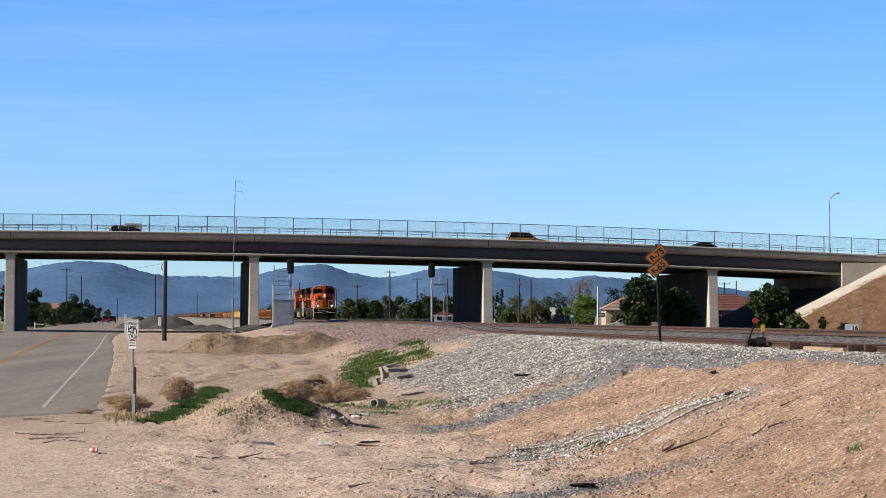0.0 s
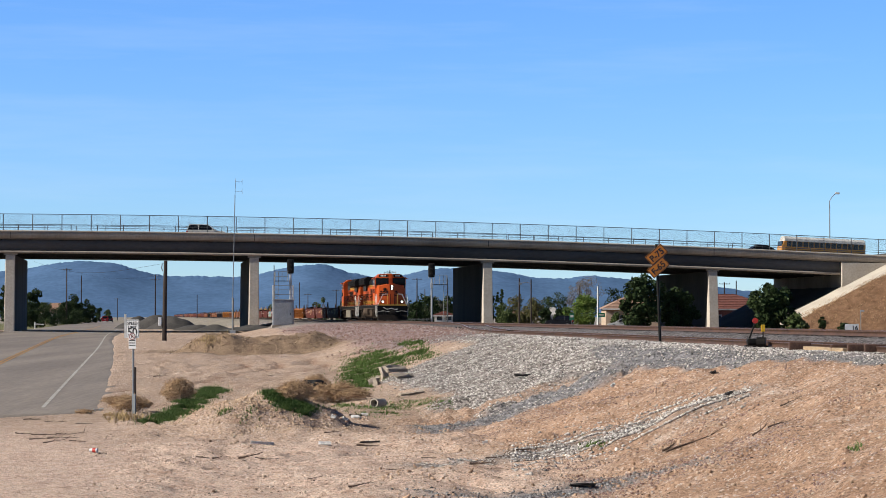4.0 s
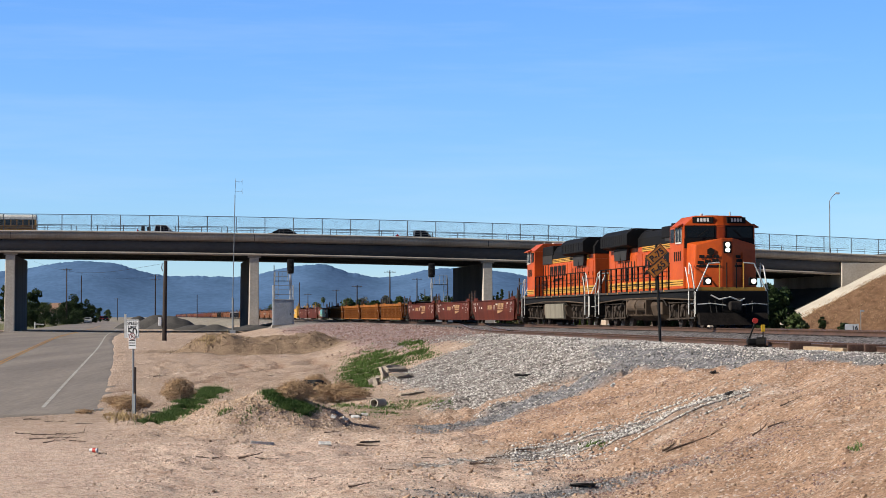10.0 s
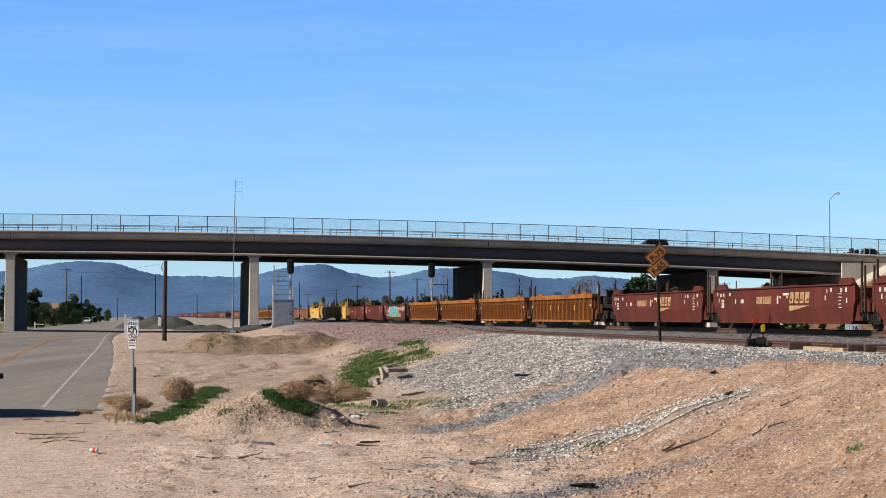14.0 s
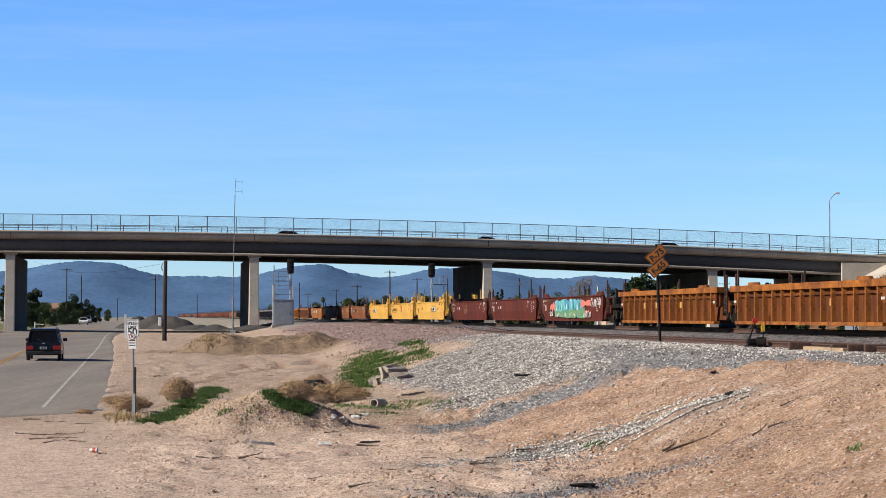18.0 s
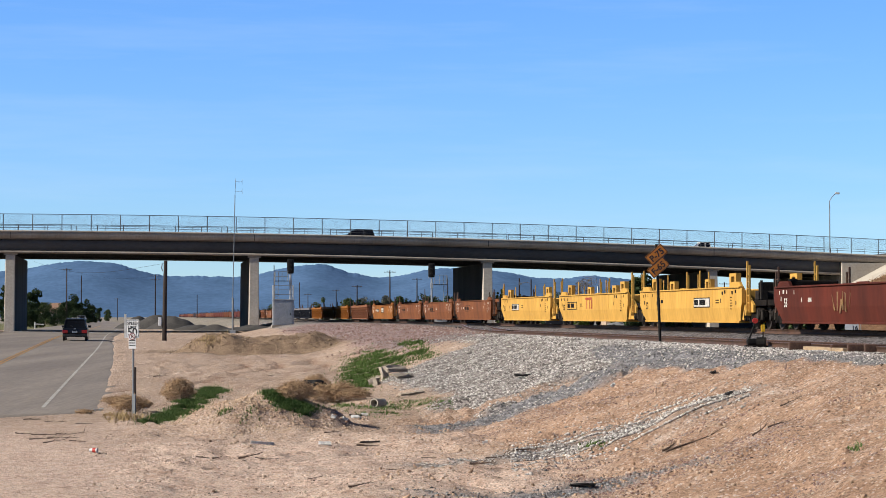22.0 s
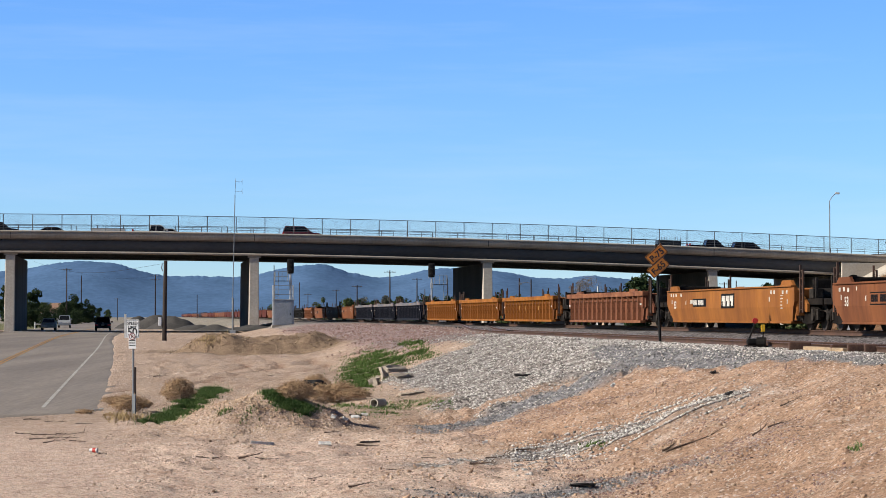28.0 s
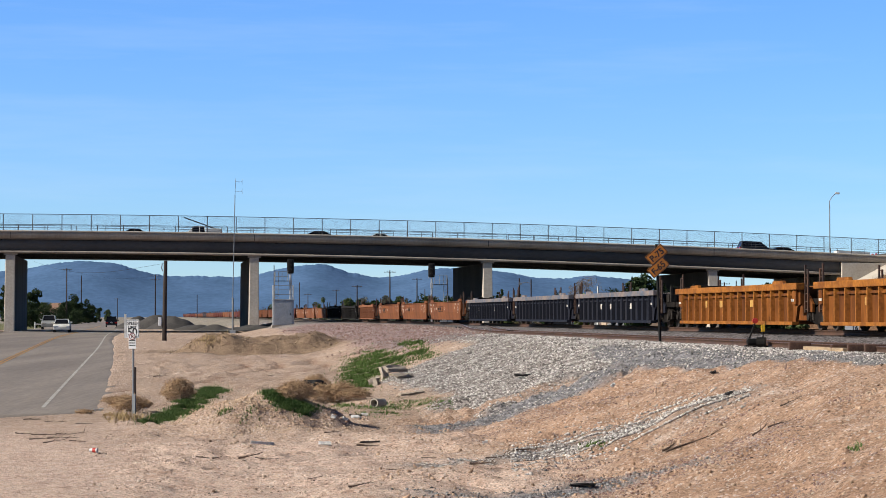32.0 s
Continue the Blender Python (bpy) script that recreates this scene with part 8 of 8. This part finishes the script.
def vehicle(kind, paint, rack=False):
    length, width, body, cabin, wheel, axles = SHAPES[kind]
    C = ground_empty(kind)
    h = width / 2
    pm = car_paint(paint)
    part("body", prism(body, -h, h, "y", bev=0.07), pm, C)
    top = max(p[1] for p in cabin)
    glass = prism([(x, z) for x, z in cabin], -h + 0.10, h - 0.10, "y", bev=0.06)
    for v in glass.verts:
        v.co.y *= 1 - 0.16 * (v.co.z - cabin[0][1]) / (top - cabin[0][1])
    part("cabin", glass, car_glass, C)
    xs_top = [p[0] for p in cabin if p[1] > top - 0.12]
    part("roof", box(min(xs_top) - 0.05, max(xs_top) + 0.08, -h + 0.24, h - 0.24, top - 0.12, top + 0.03, bev=0.03), pm, C)
    for s in (-1, 1):
        for (x0, z0), (x1, z1) in ((cabin[0], cabin[1]), (cabin[-1], cabin[-2])):
            part("pillar", rod((x0, (h - 0.12) * s, z0), (x1, (h - 0.25) * s, z1), 0.045, seg=6), pm, C)
        xm = (min(xs_top) + max(xs_top)) / 2
        part("pillar", rod((xm, (h - 0.12) * s, cabin[0][1]), (xm, (h - 0.25) * s, top), 0.05, seg=6), pm, C)
        part("mirror", box(cabin[-1][0] - 0.45, cabin[-1][0] - 0.25, *sorted(((h - 0.02) * s, (h + 0.22) * s)), cabin[-1][1] + 0.03, cabin[-1][1] + 0.21, bev=0.04), pm, C)
        part("door_handle", box(xm - 0.5, xm - 0.3, *sorted((h * s, (h + 0.03) * s)), 0.85, 0.89), trim_black, C)
        zt = body[1][1]
        part("tail_light", box(body[1][0] - 0.01, body[1][0] + 0.18, *sorted(((h - 0.42) * s, (h + 0.005) * s)), zt - 0.08, zt + 0.16, bev=0.03), tail_red, C, "red tail light")
        part("headlight", box(body[-2][0] - 0.25, body[-2][0] + 0.012, *sorted(((h - 0.45) * s, (h - 0.03) * s)), body[-2][1] - 0.02, body[-2][1] + 0.13, bev=0.03), lamp_clear, C)
        for a in axles:
            wh = part("wheel", rod((0, -0.1, 0), (0, 0.1, 0), wheel / 2, seg=20), tyre_rubber, C)
            wh.location = (a, (h - 0.1) * s, wheel / 2)
            part("rim", rod((0, -0.105, 0), (0, 0.105, 0), wheel * 0.31, seg=12), rim_alloy, wh)
    part("bumper", box(body[0][0] - 0.06, body[0][0] + 0.1, -h + 0.05, h - 0.05, 0.36, 0.56, bev=0.04), trim_black if paint == "black" else pm, C)
    part("number_plate", box(body[1][0] - 0.04, body[1][0] - 0.02, -0.2, 0.2, 0.66, 0.80), sign_white, C)
    part("plate_bar", box(body[1][0] - 0.046, body[1][0] - 0.041, -0.15, 0.15, 0.70, 0.76), trim_black, C)
    if rack:
        for s in (-1, 1):
            part("roof_rail", tube([(-1.7, (h - 0.28) * s, top), (-1.6, (h - 0.28) * s, top + 0.09), (0.3, (h - 0.28) * s, top + 0.09), (0.4, (h - 0.28) * s, top)], 0.025), trim_black, C)
        part("wiper", rod((-2.46, 0.05, 1.08), (-2.36, 0.35, 1.24), 0.012, seg=5), trim_black, C)
        part("badge", box(-2.53, -2.50, -0.08, 0.08, 0.95, 1.02), rim_alloy, C)
    if kind == "pickup":
        part("bed", box(-2.7, -0.85, -h + 0.12, h - 0.12, 1.10, 1.14), trim_black, C)
    return C


def school_bus():
    C = ground_empty("school_bus")
    y, wh = car_paint("bus"), car_paint("white")
    part("body", prism([(-6.1, 0.45), (-6.1, 2.48), (5.75, 2.48), (6.1, 1.7), (6.1, 0.45)], -1.22, 1.22, "y", bev=0.08), y, C)
    part("roof", prism([(-1.23, 2.484), (1.23, 2.484), (1.2, 2.85), (0.6, 3.15), (-0.6, 3.15), (-1.2, 2.85)], -6.05, 5.7, "x", bev=0.04), wh, C, "white bus roof")
    part("windscreen", box(5.9, 6.06, -1.0, 1.0, 1.75, 2.45), car_glass, C)
    for s in (-1, 1):
        for k in range(14):
            x = -5.8 + k * 0.81
            part("window", box(x, x + 0.66, *sorted((1.215 * s, 1.235 * s)), 1.75, 2.45), car_glass, C)
        for zz in (0.95, 1.3, 1.55):
            part("rub_rail", box(-6.1, 5.6, *sorted((1.22 * s, 1.25 * s)), zz, zz + 0.07), trim_black, C)
        for a in (-3.6, 4.9):
            w = part("wheel", rod((0, -0.13, 0), (0, 0.13, 0), 0.5, seg=20), tyre_rubber, C)
            w.location = (a, 1.05 * s, 0.5)
            part("rim", rod((0, -0.135, 0), (0, 0.135, 0), 0.28, seg=12), rim_alloy, w)
    part("bumper", box(6.1, 6.25, -1.1, 1.1, 0.45, 0.75, bev=0.03), trim_black, C)
    for ob in C.children:
        ob.matrix_basis = Matrix.Diagonal((0.9, 1, 0.95, 1)) @ ob.matrix_basis
    return C


def panel_truck():
    C = vehicle("pickup", "white")
    part("cargo_box", box(-2.85, -0.7, -1.0, 1.0, 1.14, 2.05, bev=0.04), car_paint("white"), C)
    for s in (-1, 1):
        word(C, -2.4, 1.68, 0.12, 9, 1.003 * s, trim_black, 1.2)
        word(C, -2.2, 1.35, 0.10, 8, 1.003 * s, trim_black, 1.4)
    return C


def loaded_pickup(paint, load):
    C = vehicle("pickup", paint)
    if load == "trailer":
        part("hitch", rod((-2.8, 0, 0.55), (-3.8, 0, 0.55), 0.05), trim_black, C)
        part("trailer_box", box(-6.6, -3.8, -0.95, 0.95, 0.6, 1.5, bev=0.05), car_paint("dark"), C, "dark caged utility trailer")
        for s in (-1, 1):
            w = part("wheel", rod((0, -0.1, 0), (0, 0.1, 0), 0.34, seg=16), tyre_rubber, C)
            w.location = (-5.2, 1.06 * s, 0.34)
            for k in range(5):
                part("cage_bar", rod((-6.5 + k * 0.65, 0.93 * s, 1.5), (-6.5 + k * 0.65, 0.93 * s, 1.95), 0.03, seg=5), trim_black, C)
    if load == "flat":
        part("hitch", rod((-2.8, 0, 0.55), (-3.6, 0, 0.55), 0.05), trim_black, C)
        part("flatbed", box(-7.6, -3.6, -1.0, 1.0, 0.75, 1.35, bev=0.03), car_paint("white"), C, "white flat trailer")
        for s in (-1, 1):
            w = part("wheel", rod((0, -0.1, 0), (0, 0.1, 0), 0.34, seg=16), tyre_rubber, C)
            w.location = (-5.8, 1.1 * s, 0.34)
    if load == "boom":
        part("boom", rod((-2.2, 0, 1.5), (1.9, 0, 2.9), 0.07, seg=6), trim_black, C, "dark raised boom")
        part("service_body", box(-2.75, -0.8, -1.0, 1.0, 1.14, 1.55, bev=0.04), car_paint("white"), C)
    if load == "gear":
        bm = box(-2.3, -1.9, -0.5, 0.3, 1.14, 1.75, bev=0.05)
        box(-1.6, -1.2, -0.4, 0.5, 1.14, 1.6, bm, 0.05)
        part("cargo", bm, trim_black, C)
    return C


# kind, place along the bridge at the start, speed along it, lane
BRIDGE_TRAFFIC = [
    ("yellow_suv", 61.1, 18.56, 6.3), ("dark_sedan", 82.9, 18.69, 6.3), ("white_truck", 12.7, -18.81, 22.6), ("dark_sedan", 14.4, 18.89, 6.3),
    ("white_suv", -48.7, 17.95, 6.3), ("white_sedan", -118.0, 19.57, 6.3), ("grey_pickup", -167.8, 21.64, 9.4), ("dark_sedan", -237.4, 26.99, 6.3),
    ("silver_pickup", -197.2, 21.50, 9.4), ("dark_suv", 386.2, -21.90, 22.6), ("dark_sedan", 479.6, -22.11, 22.6), ("dark_suv", 516.0, -21.54, 22.6),
    ("dark_sedan", 421.0, -21.54, 22.6), ("dark_sedan", 470.4, -22.87, 25.6), ("white_pickup", 510.6, -19.24, 25.6), ("silver_sedan", 577.2, -19.96, 22.6),
    ("trailer_pickup", -387.0, 16.80, 6.3), ("dark_suv", -526.6, 21.99, 9.4), ("maroon_suv", -574.1, 21.73, 6.3), ("flat_pickup", -613.6, 22.53, 9.4),
    ("boom_truck", 739.4, -22.40, 22.6), ("dark_suv", -629.9, 22.47, 6.3), ("dark_sedan", -610.3, 21.99, 9.4), ("dark_sedan", 781.0, -23.96, 25.6),
    ("white_sedan", 823.4, -24.32, 25.6), ("dark_sedan", -804.1, 26.28, 9.4), ("school_bus", 171.7, -17.45, 22.6)]
MAKE = {"school_bus": (school_bus, "yellow school bus with a white roof", "bus"), "white_truck": (panel_truck, "white panel truck with dark lettering", "truck"),
        "grey_pickup": (lambda: vehicle("pickup", "grey"), "grey pickup truck", "pickup truck"), "silver_pickup": (lambda: loaded_pickup("silver", "gear"), "silver pickup truck carrying gear", "pickup truck"),
        "white_pickup": (lambda: vehicle("pickup", "white"), "white pickup truck", "pickup truck"), "trailer_pickup": (lambda: loaded_pickup("black", "trailer"), "black pickup truck pulling a dark trailer", "pickup truck"),
        "flat_pickup": (lambda: loaded_pickup("white", "flat"), "white pickup truck pulling a flat trailer", "pickup truck"), "boom_truck": (lambda: loaded_pickup("white", "boom"), "white service truck with raised boom", "truck")}
BRIDGE_CARS = []
made_kind = {}
for kind, s_start, speed, lane in BRIDGE_TRAFFIC:
    if kind in made_kind:
        ob = copy_thing(made_kind[kind], pose(0, 0, 0))
    elif kind in MAKE:
        f, label, cat = MAKE[kind]
        ob = made_kind[kind] = tagged(f(), label + " on the bridge", cat, "traffic on the bridge")
    else:
        col, shape = kind.split("_")
        ob = made_kind[kind] = tagged(vehicle(shape, col), col + (" sport utility car" if shape == "suv" else " sedan car") + " driving over the bridge", "car", "traffic on the bridge")
    BRIDGE_CARS.append((ob, s_start, speed, lane))


def bridge_car_pose(s_start, speed, lane, t):
    s = s_start + speed * t
    x, y, z = bridge_pt(s, lane, deck_z(s) + (NEAR_DECK if lane < 14 else -0.23))
    rise = (deck_z(s + 1) - deck_z(s - 1)) / 2
    head = math.degrees(math.atan2(BU.y, BU.x))
    return Matrix.Translation((x, y, z)) @ Euler((0, -math.atan(rise) if speed > 0 else math.atan(rise), radians(head if speed > 0 else head + 180))).to_matrix().to_4x4()


# on the road: time, distance, sideways from the lane's middle
def road_pose(y, off, away, yaw=0.0):
    x = float(lane_x(y)) + off
    head = math.degrees(math.atan2(1, -0.13 - 6.4e-5 * max(0, y - 250)))
    dz = (road_z(y + 1.0) - road_z(y - 1.0)) / 2
    pitch = -math.atan(dz) * (1 if away else -1)
    return Matrix.Translation((x, y, float(road_z(y)) - 0.015 * (off + 2) + 0.025)) @ Euler((0, pitch, radians((head if away else head + 180) + yaw))).to_matrix().to_4x4()


minivan = tagged(vehicle("van", "black", True), "black minivan driving away along the road", "minivan")
ROAD_CARS = [(minivan, True, [(0, -190, 0), (6, -65, 0), (9, -4, 0), (10, 19, 0), (11, 40, 0), (12, 58.5, 0), (12.5, 63.2, 0), (13, 66.8, 0), (14, 73, 0), (14.5, 77, 0), (15.5, 88, 0), (16.5, 104, 0), (17, 113, 0), (18, 131, 0), (19.5, 151, 0), (21, 171, 0), (23, 200, 0), (25, 232, 0), (28, 288, 0.2), (30, 330, 0.2), (32, 385, 0.2)])]
oncoming = tagged(vehicle("sedan", "white"), "white sedan coming along the road", "car")
ROAD_CARS.append((oncoming, False, [(0, 640, -6), (8, 560, -6), (14.4, 510, -6), (18, 465, -6), (23, 370, -6), (25, 333, -6), (28, 283, -6.5), (30, 268, -4.9), (32, 250, -3.6)]))
second = tagged(vehicle("suv", "silver"), "silver car following along the road", "car")
ROAD_CARS.append((second, False, [(0, 760, -6), (8, 690, -6), (18, 540, -6), (23, 430, -6.2), (28, 345, -6.6), (30, 312, -7.2), (32, 296, -7.0)]))
red_truck = tagged(vehicle("pickup", "red"), "red pickup truck far down the road", "pickup truck")
ROAD_CARS.append((red_truck, True, [(0, 600, -1.6), (8, 760, -1.0), (16, 1000, 0), (24, 1300, 0), (32, 1600, 0)]))
for y, off, paint, kind in ((640, 0.6, "dark", "suv"), (900, 0.0, "dark", "sedan")):
    p = tagged(vehicle(kind, paint), "dark car far down the road", "car", "distant cars")
    ROAD_CARS.append((p, True, [(0, y, off), (16, y + 260, 0), (32, y + 560, 0)]))
for u, y, paint, kind in ((1105, 318, "silver", "sedan"), (990, 380, "black", "suv")):
    p = tagged(vehicle(kind, paint), paint + " car parked beyond the bridge", "car", "parked cars")
    xx = (u - 784) * y / 4000
    p.matrix_basis = pose(xx, y, gz(xx, y) + 0.02, 0, 0, 172)


# ---- movement ----
def motions():
    for ob, T, flip in TRAIN:
        walk(ob, [(t, unit_pose(T, t, flip)) for t in (0.0, 8.0, 16.0, 24.0, 32.0)])
    for ob, s_start, speed, lane in BRIDGE_CARS:
        walk(ob, [(t, bridge_car_pose(s_start, speed, lane, t)) for t in np.arange(0.0, 32.5, 1.0)])
    for ob, away, rows in ROAD_CARS:
        walk(ob, [(t, road_pose(y, off, away)) for t, y, off in rows])


motions()
